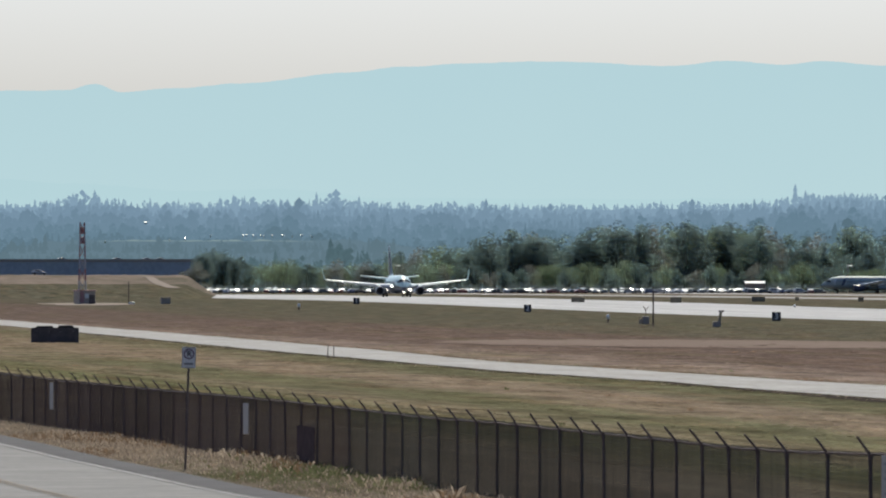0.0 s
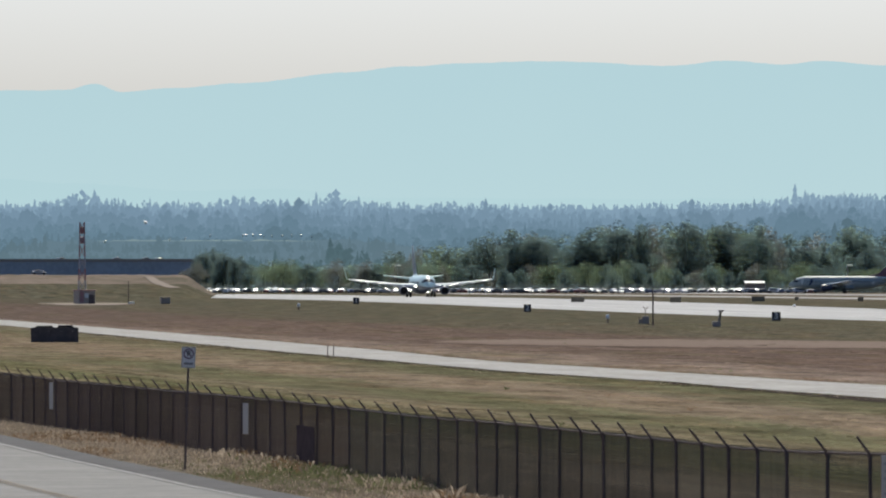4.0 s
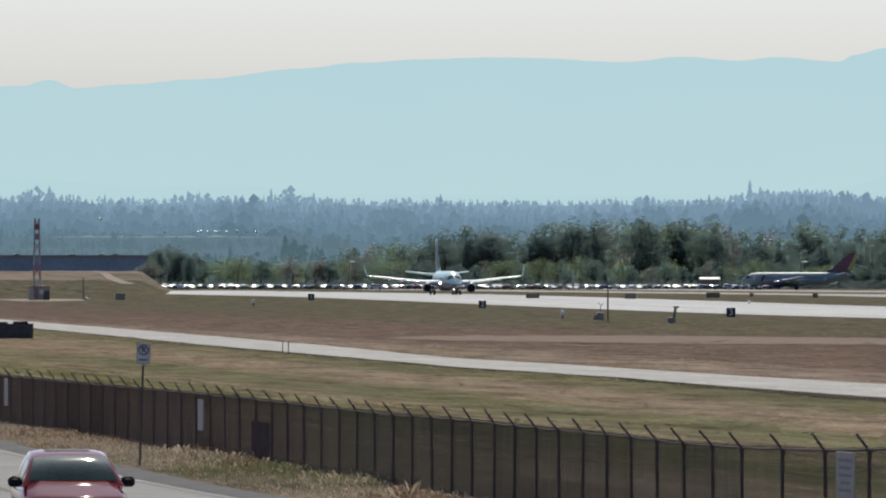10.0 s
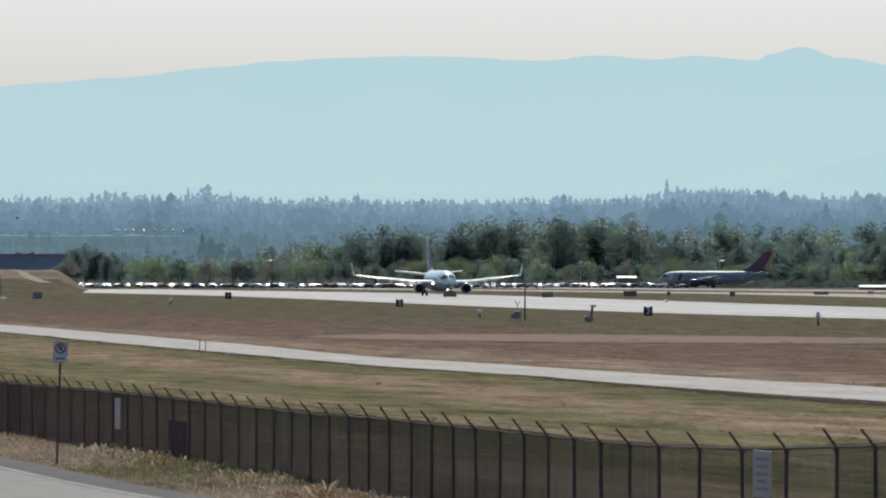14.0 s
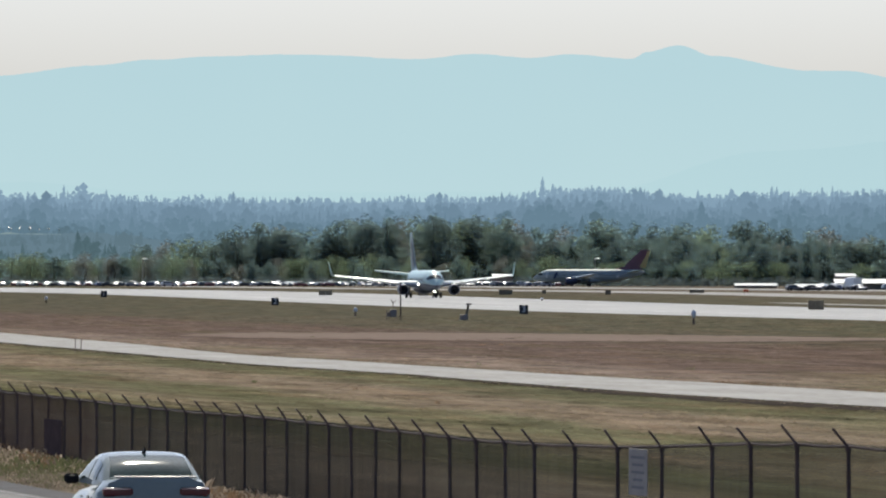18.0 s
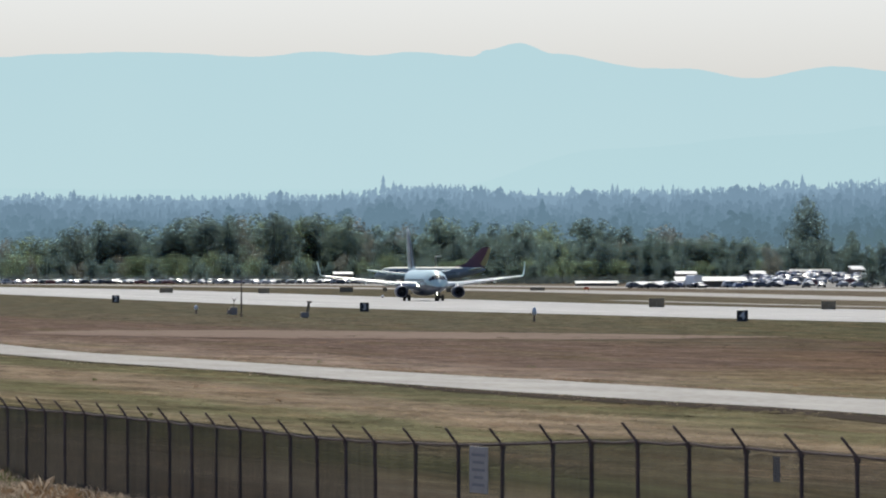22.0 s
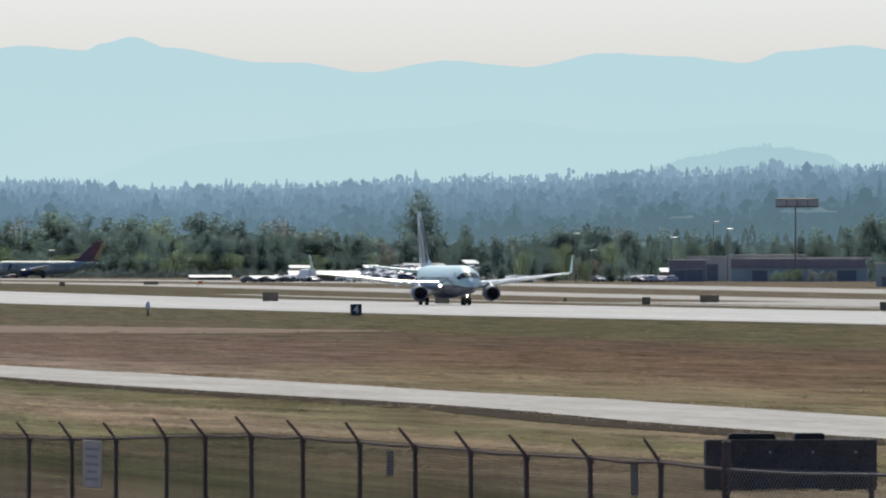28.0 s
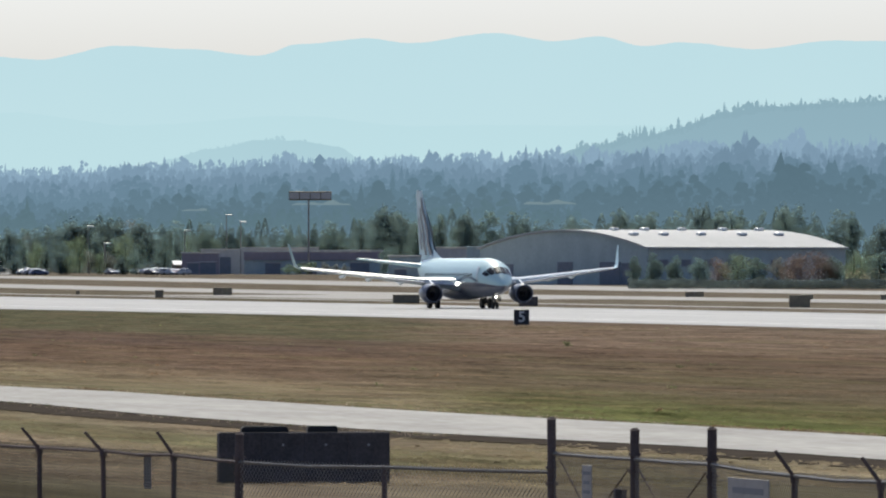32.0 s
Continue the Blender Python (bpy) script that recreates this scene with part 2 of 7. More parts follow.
M_PAINT_TEAL = mat("teal_aircraft_paint", (0.05, 0.14, 0.18), 0.3, vary=0.2, scale=1)
M_WING = mat("pale_grey_wing_paint", (0.48, 0.54, 0.55), 0.3, vary=0.12, scale=0.8, spec=0.5)
M_METAL = mat("polished_aluminium", (0.62, 0.63, 0.64), 0.3, 1.0, vary=0.1, scale=2)
M_DARK_METAL = mat("dark_burnt_metal", (0.06, 0.06, 0.065), 0.45, 0.6, vary=0.3, scale=3)
M_GLASS_DARK = mat("dark_window_glass", (0.012, 0.015, 0.02), 0.25, vary=0.1, scale=2, spec=0.15)
M_RED = mat("red_tail_paint", (0.175, 0.080, 0.095), 0.45, vary=0.15, scale=0.6)
M_YELLOW = mat("gold_tail_paint", (0.48, 0.38, 0.15), 0.4, vary=0.15, scale=0.6)
M_LAMP = mat("lit_landing_lamp", (0.8, 0.8, 0.75), 0.3, glow=((1.0, 0.97, 0.9), 14.0))
M_BARK = mat("grey_brown_bark", (0.17, 0.15, 0.125), 0.9, vary=0.4, scale=1.5, spec=0.1)


# ---- building tools ----
class Geo:
    """Collects faces for one mesh."""

    def __init__(self):
        self.v, self.f = [], []

    def add(self, verts, faces):
        k = len(self.v)
        self.v.extend(tuple(p) for p in verts)
        self.f.extend(tuple(i + k for i in f) for f in faces)
        return self

    def loft(self, rings, close=True, cap=True):
        n = len(rings[0])
        verts = [p for r in rings for p in r]
        faces = []
        for i in range(len(rings) - 1):
            for j in range(n if close else n - 1):
                a, b = i * n + j, i * n + (j + 1) % n
                faces.append((a, b, b + n, a + n))
        if cap and close:
            faces.append(tuple(range(n - 1, -1, -1)))
            faces.append(tuple(range((len(rings) - 1) * n, len(rings) * n)))
        return self.add(verts, faces)

    def box(self, c, s, b=0.0):
        """A box of size s round c with its edges cut off by b."""
        (x, y, z), (hx, hy, hz) = c, [k / 2 for k in s]
        b = min(b, hx * 0.9, hy * 0.9, hz * 0.9)
        if b <= 0:
            return self.loft([[(x + i * hx, y + j * hy, z + k) for i, j in ((-1, -1), (1, -1), (1, 1), (-1, 1))] for k in (-hz, hz)])
        rings = []
        for k, e in ((-hz, b), (-hz + b, 0), (hz - b, 0), (hz, b)):
            ax, ay = hx - e, hy - e
            rings.append([(x + p, y + q, z + k) for p, q in ((-ax, -ay + b), (-ax + b, -ay), (ax - b, -ay), (ax, -ay + b), (ax, ay - b), (ax - b, ay), (-ax + b, ay), (-ax, ay - b))])
        return self.loft(rings)

    def tube(self, p, q, r, n=8, r2=None, cap=True):
        p, q = Vector(p), Vector(q)
        d = (q - p).normalized()
        a = d.orthogonal().normalized()
        b = d.cross(a)
        r2 = r if r2 is None else r2
        ring = [(math.cos(2 * math.pi * i / n), math.sin(2 * math.pi * i / n)) for i in range(n)]
        return self.loft([[c + (a * i + b * j) * k for i, j in ring] for c, k in ((p, r), (q, r2))], cap=cap)

    def quad(self, a, b, c, d):
        return self.add((a, b, c, d), ((0, 1, 2, 3),))

    def mesh(self, name, smooth=0):
        me = bpy.data.meshes.new(name)
        me.from_pydata(self.v, [], self.f)
        if smooth:
            me.shade_smooth()
            if smooth < 180:
                me.set_sharp_from_angle(angle=radians(smooth))
        me.update()
        return me


def part(name, geo, material, parent=None, label="", smooth=40, at=None):
    """One mesh object from geo (or from a mesh) under a thing or a part."""
    me = geo if isinstance(geo, bpy.types.Mesh) else geo.mesh(name, smooth)
    if material and not me.materials:
        me.materials.append(material)
    ob = new(name, me)
    if parent:
        ob.parent = parent
    if at is not None:
        ob.matrix_basis = at
    if label:
        tagged(ob, label=label)
    return ob


def thing(name, label, category, m=None, group="", kind=""):
    ob = new(name)
    if m is not None:
        ob.matrix_basis = m
    return tagged(ob, label=label, category=category, group=group, kind=kind)


def smooth01(a, b, x):
    k = min(1.0, max(0.0, (x - a) / (b - a)))
    return k * k * (3 - 2 * k)


def between(x, pts):
    """Straight interpolation in a short list of (x, value)."""
    if x <= pts[0][0]:
        return pts[0][1]
    for (a, p), (b, q) in zip(pts, pts[1:]):
        if x <= b:
            return p + (q - p) * (x - a) / (b - a)
    return pts[-1][1]


# ---- ground: a raised verge by the road, the low field, the cambered runway ----
CROSS = [(24, 1.4), (29, 1.15), (46, 0.1), (90, 0.0), (140, -0.3), (213, -0.4), (246, 0.13), (252, 0.15), (268, 0.12), (283, -0.15), (287, 0.04), (294, 0.04), (300, 0.0), (420, 0.0)]


def gz(x, y):
    return between(x, CROSS) + 1.3 * smooth01(1450, 2350, y)


def axis(stops):
    out = []
    for (a, step), (b, _) in zip(stops, stops[1:]):
        k = max(1, round((b - a) / step))
        out += [a + (b - a) * i / k for i in range(k)]
    return out + [stops[-1][0]]


xs = axis([(-4990, 700), (-60, 21), (24, 5), (29, 4), (90, 25), (140, 24), (213, 11), (246, 6), (252, 8), (268, 15), (283, 4), (287, 7), (294, 6), (300, 30), (420, 300), (4990, 1)])
ys = axis([(-4990, 600), (-400, 100), (0, 50), (1400, 50), (2500, 200), (4990, 1)])
g = Geo()
nx = len(xs)
g.v = [(x, y, gz(x, y)) for y in ys for x in xs]
g.f = [(j * nx + i, j * nx + i + 1, (j + 1) * nx + i + 1, (j + 1) * nx + i) for j in range(len(ys) - 1) for i in range(nx - 1)]
tagged(part("ground", g, M_GROUND, smooth=60), "dry mown airfield grass in brown and green strips", "ground", kind="structure")


def strip(name, left, right, y0, y1, material, label, category, rise=0.03, step=25.0, ragged=0.0, parent=None, kind="structure", across=4, cuts=()):
    """A paved strip over the ground between two lines left(y) and right(y)."""
    k = max(2, int((y1 - y0) / step))
    rows = []
    for i in range(k + 1):
        y = y0 + (y1 - y0) * i / k
        a = left(y) + ragged * (noise.noise((y * 0.07, 3.1, 0)) + 0.6 * noise.noise((y * 0.31, 7.7, 0)))
        b = right(y) + ragged * (noise.noise((y * 0.07, 9.4, 0)) + 0.6 * noise.noise((y * 0.31, 1.7, 0)))
        row = sorted([a + (b - a) * j / across for j in range(across + 1)] + list(cuts))
        rows.append([(x, y, gz(x, y) + rise) for x in row])
    n = across + 1 + len(cuts)
    gg = Geo()
    gg.v = [p for r in rows for p in r]
    gg.f = [(i * n + j, i * n + j + 1, (i + 1) * n + j + 1, (i + 1) * n + j) for i in range(k) for j in range(n - 1)]
    ob = part(name, gg, material, parent)
    return tagged(ob, label, category, kind=kind) if parent is None else ob


def const(x):
    return lambda y: x


runway = strip("runway", lambda y: 217 + 4.5 * smooth01(1180, 950, y), const(265), 300, 2900, M_RUNWAY, "long pale sunlit concrete runway with worn markings", "runway", 0.04, 40, cuts=(246, 252))
strip("edge_line", const(227.0), const(228.0), 300, 2880, M_WHITE_LINE, "", "", 0.07, 40, parent=runway, across=1)
strip("edge_line", const(261.0), const(262.0), 300, 2880, M_WHITE_LINE, "", "", 0.07, 40, parent=runway, across=1)
strip("taxiway", const(287.5), const(293.5), 300, 1750, M_CONCRETE, "narrow pale concrete strip beyond the runway", "taxiway", 0.04, 60)
strip("taxiway", const(333), const(362), 300, 3300, M_CONCRETE, "pale concrete taxiway beside the runway", "taxiway", 0.04, 60)
strip("taxiway_link", const(300), const(333), 1300, 1470, M_CONCRETE, "pale concrete link between runway and taxiway", "taxiway", 0.04, 30, ragged=3.0)
strip("apron", const(412), const(452), 700, 3500, M_CONCRETE, "wide pale concrete apron in front of the buildings", "apron", 0.04, 60)


def lane_far(y):
    return between(y, [(250, 84.5), (296, 84.3), (318, 83.6), (345, 82.3), (405, 82.2), (425, 80.6), (470, 80.0), (530, 77.8), (620, 76.5), (667, 75.2), (700, 76.0), (777, 78.6), (1000, 82.7), (1307, 86.7), (2200, 97.2)])


def lane_near(y):
    return between(y, [(250, 74.4), (283, 74.2), (301, 72.0), (328, 71.0), (345, 71.1), (368, 72.4), (390, 72.2), (410, 71.0), (450, 69.6), (490, 69.0), (540, 69.3), (600, 67.6), (680, 68.6), (800, 69.8), (1000, 73.6), (1307, 77.9), (2200, 88.4)])


perimeter = strip("perimeter_road", lane_near, lane_far, 150, 1700, M_CONCRETE, "pale dry concrete perimeter road through the grass", "road", 0.05, 12, ragged=0.4)
strip("road_edge", lambda y: lane_near(y) - 3.1 + 2.3 * smooth01(410, 520, y), lambda y: lane_near(y) + 0.6, 150, 1100, M_GRAVEL, "dark gravel shoulder along the pale road", "road", 0.025, 5, ragged=0.55)

def road_edge(y):
    """The asphalt's edge towards the fence: it swings away a little with distance."""
    return between(y, [(120, 19.0), (150, 18.6), (185, 17.7), (191, 17.4), (200, 17.22), (215, 17.08), (226, 16.88), (267, 16.6), (300, 16.0), (900, 4.0)])


road = strip("road", lambda y: road_edge(y) - 10.4, road_edge, -600, 900, M_ASPHALT, "grey worn two-lane asphalt road beside the fence", "road", 0.03, 10, ragged=0.08)
strip("edge_line", lambda y: road_edge(y) - 1.09, lambda y: road_edge(y) - 1.0, -600, 900, M_ROAD_LINE, "", "", 0.045, 10, parent=road, across=1)
strip("centre_line", lambda y: road_edge(y) - 4.49, lambda y: road_edge(y) - 4.43, -600, 900, M_YELLOW_LINE, "", "", 0.045, 10, parent=road, across=1)
strip("centre_line", lambda y: road_edge(y) - 4.33, lambda y: road_edge(y) - 4.27, -600, 900, M_YELLOW_LINE, "", "", 0.045, 10, parent=road, across=1)
strip("edge_line", lambda y: road_edge(y) - 9.6, lambda y: road_edge(y) - 9.48, -600, 900, M_ROAD_LINE, "", "", 0.045, 10, parent=road, across=1)

strip("shoulder", lambda y: road_edge(y) - 0.85, lambda y: road_edge(y) + 0.05, -600, 900, M_SHOULDER, "", "", 0.04, 10, ragged=0.07, parent=road, across=2)

M_BARE = mat("bare_dry_soil", (0.265, 0.205, 0.165), 1.0, vary=0.3, scale=0.08, spec=0.0)
TRACK = [(760, 900, 906), (830, 888, 935), (900, 870, 958), (1280, 848, 977), (1680, 855, 950), (1830, 862, 932), (2030, 881, 906), (2130, 893, 896)]


def track_span(u):
    """The near and far reach of the bare track at a bearing."""
    return between(u, [(a, b) for a, b, _ in TRACK]), between(u, [(a, c) for a, _, c in TRACK])


g = Geo()
rows = []
for i in range(140):
    u = 760 + 1370 * i / 139
    a, b = track_span(u)
    wob = 9 * noise.noise((u * 0.02, 1.0, 0)) + 5 * noise.noise((u * 0.09, 4.0, 0))
    row = []
    for k in range(9):
        p = spot(u, a + wob + (b - a) * k / 8)
        row.append((p.x, p.y, gz(p.x, p.y) + 0.02))
    rows.append(row)
g.loft(rows, close=False)
tagged(part("dirt_track", g, M_BARE, smooth=60), "pale bare dirt track across the brown grass", "track", kind="structure")

# ---- distance: mountains, hills and the far forest, a plain backdrop with painted haze ----
# Pale blue haze is painted into the glow of these slopes.
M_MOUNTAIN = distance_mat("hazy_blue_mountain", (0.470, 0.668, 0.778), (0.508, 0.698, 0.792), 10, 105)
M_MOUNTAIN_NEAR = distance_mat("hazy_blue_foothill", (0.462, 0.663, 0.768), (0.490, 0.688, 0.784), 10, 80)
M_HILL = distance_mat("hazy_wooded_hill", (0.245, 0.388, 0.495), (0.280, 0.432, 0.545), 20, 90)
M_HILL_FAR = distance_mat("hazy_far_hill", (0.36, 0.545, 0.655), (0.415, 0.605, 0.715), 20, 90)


def ridge(name, pts, r, material, label, rough=0.6, u0=-600, u1=4500, step=6.0, foot=-4.0, depth=14.0):
    """A range of slopes: its crest follows the given (bearing, tilt) stops; the flank comes towards the camera."""
    gg = Geo()
    rows = []
    k = int((u1 - u0) / step)
    for i in range(k + 1):
        u = u0 + (u1 - u0) * i / k
        w = smooth_between(u, pts) + rough * (2.2 * noise.noise((u * 0.012, r, 0.5)) + 1.2 * noise.noise((u * 0.05, r, 2.5)) + 0.7 * noise.noise((u * 0.15, r, 8.5)))
        top = spot(u, r, max(2.0, lift(w, r)))
        low = spot(u, r - depth, foot)
        mid = top.lerp(low, 0.45)
        mid.z += 0.12 * (top.z - low.z) * (1 + noise.noise((u * 0.02, 4.0, r)))
        back = spot(u, r + 8, foot)
        rows.append([back, top, mid, low])
    gg.loft(rows, close=False)
    return tagged(part(name, gg, material, smooth=60), label, "backdrop", kind="structure")


def smooth_between(x, pts):
    if x <= pts[0][0]:
        return pts[0][1]
    for (a, p), (b, q) in zip(pts, pts[1:]):
        if x <= b:
            k = (x - a) / (b - a)
            return p + (q - p) * k * k * (3 - 2 * k)
    return pts[-1][1]


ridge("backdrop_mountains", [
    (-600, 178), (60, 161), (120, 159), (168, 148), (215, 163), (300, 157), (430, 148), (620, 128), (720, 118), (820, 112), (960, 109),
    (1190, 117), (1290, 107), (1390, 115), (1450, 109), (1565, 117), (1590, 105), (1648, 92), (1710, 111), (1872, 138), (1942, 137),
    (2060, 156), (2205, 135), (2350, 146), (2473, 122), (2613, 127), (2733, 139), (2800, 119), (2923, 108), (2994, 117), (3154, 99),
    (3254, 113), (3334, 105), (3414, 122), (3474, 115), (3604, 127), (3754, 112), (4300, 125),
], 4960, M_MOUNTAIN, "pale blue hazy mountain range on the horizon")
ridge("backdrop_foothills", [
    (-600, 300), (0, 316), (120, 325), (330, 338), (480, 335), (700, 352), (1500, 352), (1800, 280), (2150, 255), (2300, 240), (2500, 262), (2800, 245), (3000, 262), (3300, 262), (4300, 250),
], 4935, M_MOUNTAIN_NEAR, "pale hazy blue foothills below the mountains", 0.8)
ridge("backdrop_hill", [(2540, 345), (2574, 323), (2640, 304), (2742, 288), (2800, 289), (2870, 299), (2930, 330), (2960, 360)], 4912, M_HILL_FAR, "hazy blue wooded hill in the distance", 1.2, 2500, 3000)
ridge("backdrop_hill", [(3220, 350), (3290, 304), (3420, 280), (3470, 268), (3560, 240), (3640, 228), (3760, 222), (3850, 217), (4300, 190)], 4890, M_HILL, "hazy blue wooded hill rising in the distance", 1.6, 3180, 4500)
WOOD_TOP = [(-600, 366), (0, 362), (170, 352), (300, 360), (540, 356), (800, 362), (1000, 363), (1290, 360), (1380, 356), (1430, 349), (1500, 342), (1560, 345), (1610, 354), (1700, 356), (1900, 350), (2100, 346),
            (2300, 340), (2600, 332), (2800, 325), (3100, 318), (3330, 318), (3450, 305), (3560, 300), (3800, 298), (4300, 290)]


def wood_top(u):
    return smooth_between(u, WOOD_TOP)


def woods(count, r0, r1, drop, hmin, hmax, material, label, seed, u0=-500, u1=4300, w_of=wood_top, spires=0.62, full=False):
    """A far wooded slope: firs as ragged spires among rounded crowns."""
    rng = random.Random(seed)
    gg = Geo()
    for _ in range(count):
        u, r = rng.uniform(u0, u1), rng.uniform(r0, r1)
        swell = max(0.0, noise.noise((u * 0.011, seed, 1.0)))
        h = rng.uniform(hmin, hmax) * (0.8 + 1.0 * swell) * (1.5 if rng.random() < 0.06 else 1.0) * (1 + 0.5 * smooth01(1900, 3400, u))
        p = spot(u, r, lift(w_of(u) + drop + rng.uniform(0, 6), r) - 1.0)
        a0 = rng.uniform(0, 6.28)
        if rng.random() < spires:
            wd = h * 0.24 * rng.uniform(0.7, 1.4)
            for k in range(3):
                z0, z1 = h * (0.1 + 0.26 * k), h * (0.55 + 0.225 * k)
                rr = wd * (1 - 0.27 * k) * rng.uniform(0.8, 1.2)
                ring = [(p.x + rr * math.cos(a0 + i * 2.094), p.y + rr * math.sin(a0 + i * 2.094), p.z + z0) for i in range(3)]
                gg.add(ring + [(p.x, p.y, p.z + z1)], ((0, 1, 3), (1, 2, 3), (2, 0, 3)))
        elif full:
            for k in range(7):
                q = p + Vector((rng.uniform(-1, 1) * h * 0.30 * (1 - 0.09 * k), 0, (0.16 + 0.105 * k + rng.uniform(-0.04, 0.04)) * h))
                s = h * rng.uniform(0.12, 0.19)
                pts = [q + Vector((s * f * math.cos(a0 + i * 1.257), s * f * math.sin(a0 + i * 1.257), s * up)) for f, up in ((1.0, -0.35), (0.78, 0.45)) for i in range(5)]
                gg.add(pts + [q + Vector((0, 0, s * 0.85))], [(i, (i + 1) % 5, 5 + (i + 1) % 5, 5 + i) for i in range(5)] + [(5 + i, 5 + (i + 1) % 5, 10) for i in range(5)])
        else:
            for k in range(5):
                q = p + Vector((rng.uniform(-1, 1) * h * 0.32 * (1 - 0.09 * k), 0, (0.22 + 0.135 * k + rng.uniform(-0.05, 0.05)) * h))
                s = h * rng.uniform(0.13, 0.23)
                pts = [q + Vector((s * math.cos(a0 + i * 1.257), s * math.sin(a0 + i * 1.257), 0)) for i in range(5)]
                gg.add(pts + [q + Vector((0, 0, s * 1.05)), q - Vector((0, 0, s))], [(i, (i + 1) % 5, 5) for i in range(5)] + [((i + 1) % 5, i, 6) for i in range(5)])
    return tagged(part("far_wood", gg, material, smooth=0), label, "forest", kind="stuff")


# Haze painted as emission: each farther layer glows paler.
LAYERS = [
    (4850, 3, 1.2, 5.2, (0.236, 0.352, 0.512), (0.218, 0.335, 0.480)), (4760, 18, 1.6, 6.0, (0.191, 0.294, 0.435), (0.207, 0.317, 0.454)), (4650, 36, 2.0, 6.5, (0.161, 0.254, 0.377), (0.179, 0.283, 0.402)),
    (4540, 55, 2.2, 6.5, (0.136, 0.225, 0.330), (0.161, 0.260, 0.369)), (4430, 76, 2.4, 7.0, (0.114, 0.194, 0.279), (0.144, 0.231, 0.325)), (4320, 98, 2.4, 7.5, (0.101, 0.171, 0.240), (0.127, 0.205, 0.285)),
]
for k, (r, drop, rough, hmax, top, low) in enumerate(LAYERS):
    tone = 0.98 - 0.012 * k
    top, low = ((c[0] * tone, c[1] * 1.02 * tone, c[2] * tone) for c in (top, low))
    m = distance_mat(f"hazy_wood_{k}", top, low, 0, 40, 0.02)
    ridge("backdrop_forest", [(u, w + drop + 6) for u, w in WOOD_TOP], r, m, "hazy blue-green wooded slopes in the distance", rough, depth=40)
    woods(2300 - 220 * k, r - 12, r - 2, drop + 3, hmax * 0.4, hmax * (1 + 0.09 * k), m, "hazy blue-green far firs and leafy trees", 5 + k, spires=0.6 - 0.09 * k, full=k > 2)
# Hill trees glow in the same painted haze as their slopes.
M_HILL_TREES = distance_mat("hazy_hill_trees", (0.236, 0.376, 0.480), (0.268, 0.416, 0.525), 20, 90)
HILL_A = [(2574, 323), (2640, 304), (2742, 288), (2800, 289), (2870, 299)]
HILL_B = [(3290, 304), (3420, 280), (3470, 268), (3560, 240), (3640, 228), (3760, 222), (3850, 217), (4300, 190)]
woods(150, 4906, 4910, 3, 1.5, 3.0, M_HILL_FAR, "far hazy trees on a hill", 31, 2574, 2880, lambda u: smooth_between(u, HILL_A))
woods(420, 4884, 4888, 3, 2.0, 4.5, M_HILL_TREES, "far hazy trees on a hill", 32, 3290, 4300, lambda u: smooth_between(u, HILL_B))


# Haze over these middle woods is painted into their glow too.
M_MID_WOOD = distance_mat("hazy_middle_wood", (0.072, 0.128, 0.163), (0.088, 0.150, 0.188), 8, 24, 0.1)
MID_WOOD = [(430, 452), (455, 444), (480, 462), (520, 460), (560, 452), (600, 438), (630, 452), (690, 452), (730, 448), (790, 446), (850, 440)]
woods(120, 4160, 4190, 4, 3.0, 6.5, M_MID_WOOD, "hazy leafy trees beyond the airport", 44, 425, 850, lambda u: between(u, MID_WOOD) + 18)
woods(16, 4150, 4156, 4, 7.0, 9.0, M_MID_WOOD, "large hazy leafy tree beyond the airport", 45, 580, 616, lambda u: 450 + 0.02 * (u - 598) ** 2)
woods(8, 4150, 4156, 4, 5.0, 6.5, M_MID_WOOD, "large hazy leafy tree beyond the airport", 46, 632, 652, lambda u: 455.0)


# Glowing colours again hold the haze beyond the hangar.
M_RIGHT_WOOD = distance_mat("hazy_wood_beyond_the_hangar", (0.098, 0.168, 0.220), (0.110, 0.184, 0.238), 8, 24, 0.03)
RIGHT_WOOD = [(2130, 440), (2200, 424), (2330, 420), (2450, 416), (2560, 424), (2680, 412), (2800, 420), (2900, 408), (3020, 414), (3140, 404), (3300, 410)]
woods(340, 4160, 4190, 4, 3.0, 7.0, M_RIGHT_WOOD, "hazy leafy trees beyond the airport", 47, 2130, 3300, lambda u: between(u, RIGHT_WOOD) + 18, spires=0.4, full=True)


# ---- trees of the airport's edge ----
def thin(m, share=0.55):
    """Lets a leaf or blade pass half of its light through."""
    nt = m.node_tree
    b = nt.nodes["Principled BSDF"]
    src = b.inputs["Base Color"].links[0].from_socket
    tr, mx = nt.nodes.new("ShaderNodeBsdfTranslucent"), nt.nodes.new("ShaderNodeMixShader")
    mx.inputs[0].default_value = share
    nt.links.new(src, tr.inputs["Color"])
    nt.links.new(b.outputs[0], mx.inputs[1])
    nt.links.new(tr.outputs[0], mx.inputs[2])
    nt.links.new(mx.outputs[0], nt.nodes["Material Output"].inputs["Surface"])
    return m


def airy(m, gaps):
    """A clump stands for many small leaves: part of the light goes straight through between them, which also imitates
    haze.
    """
    nt = m.node_tree
    out = nt.nodes["Material Output"]
    src = out.inputs["Surface"].links[0].from_socket
    tp, mx = nt.nodes.new("ShaderNodeBsdfTransparent"), nt.nodes.new("ShaderNodeMixShader")
    mx.inputs[0].default_value = gaps
    nt.links.new(src, mx.inputs[1])
    nt.links.new(tp.outputs[0], mx.inputs[2])
    nt.links.new(mx.outputs[0], out.inputs["Surface"])
    return m


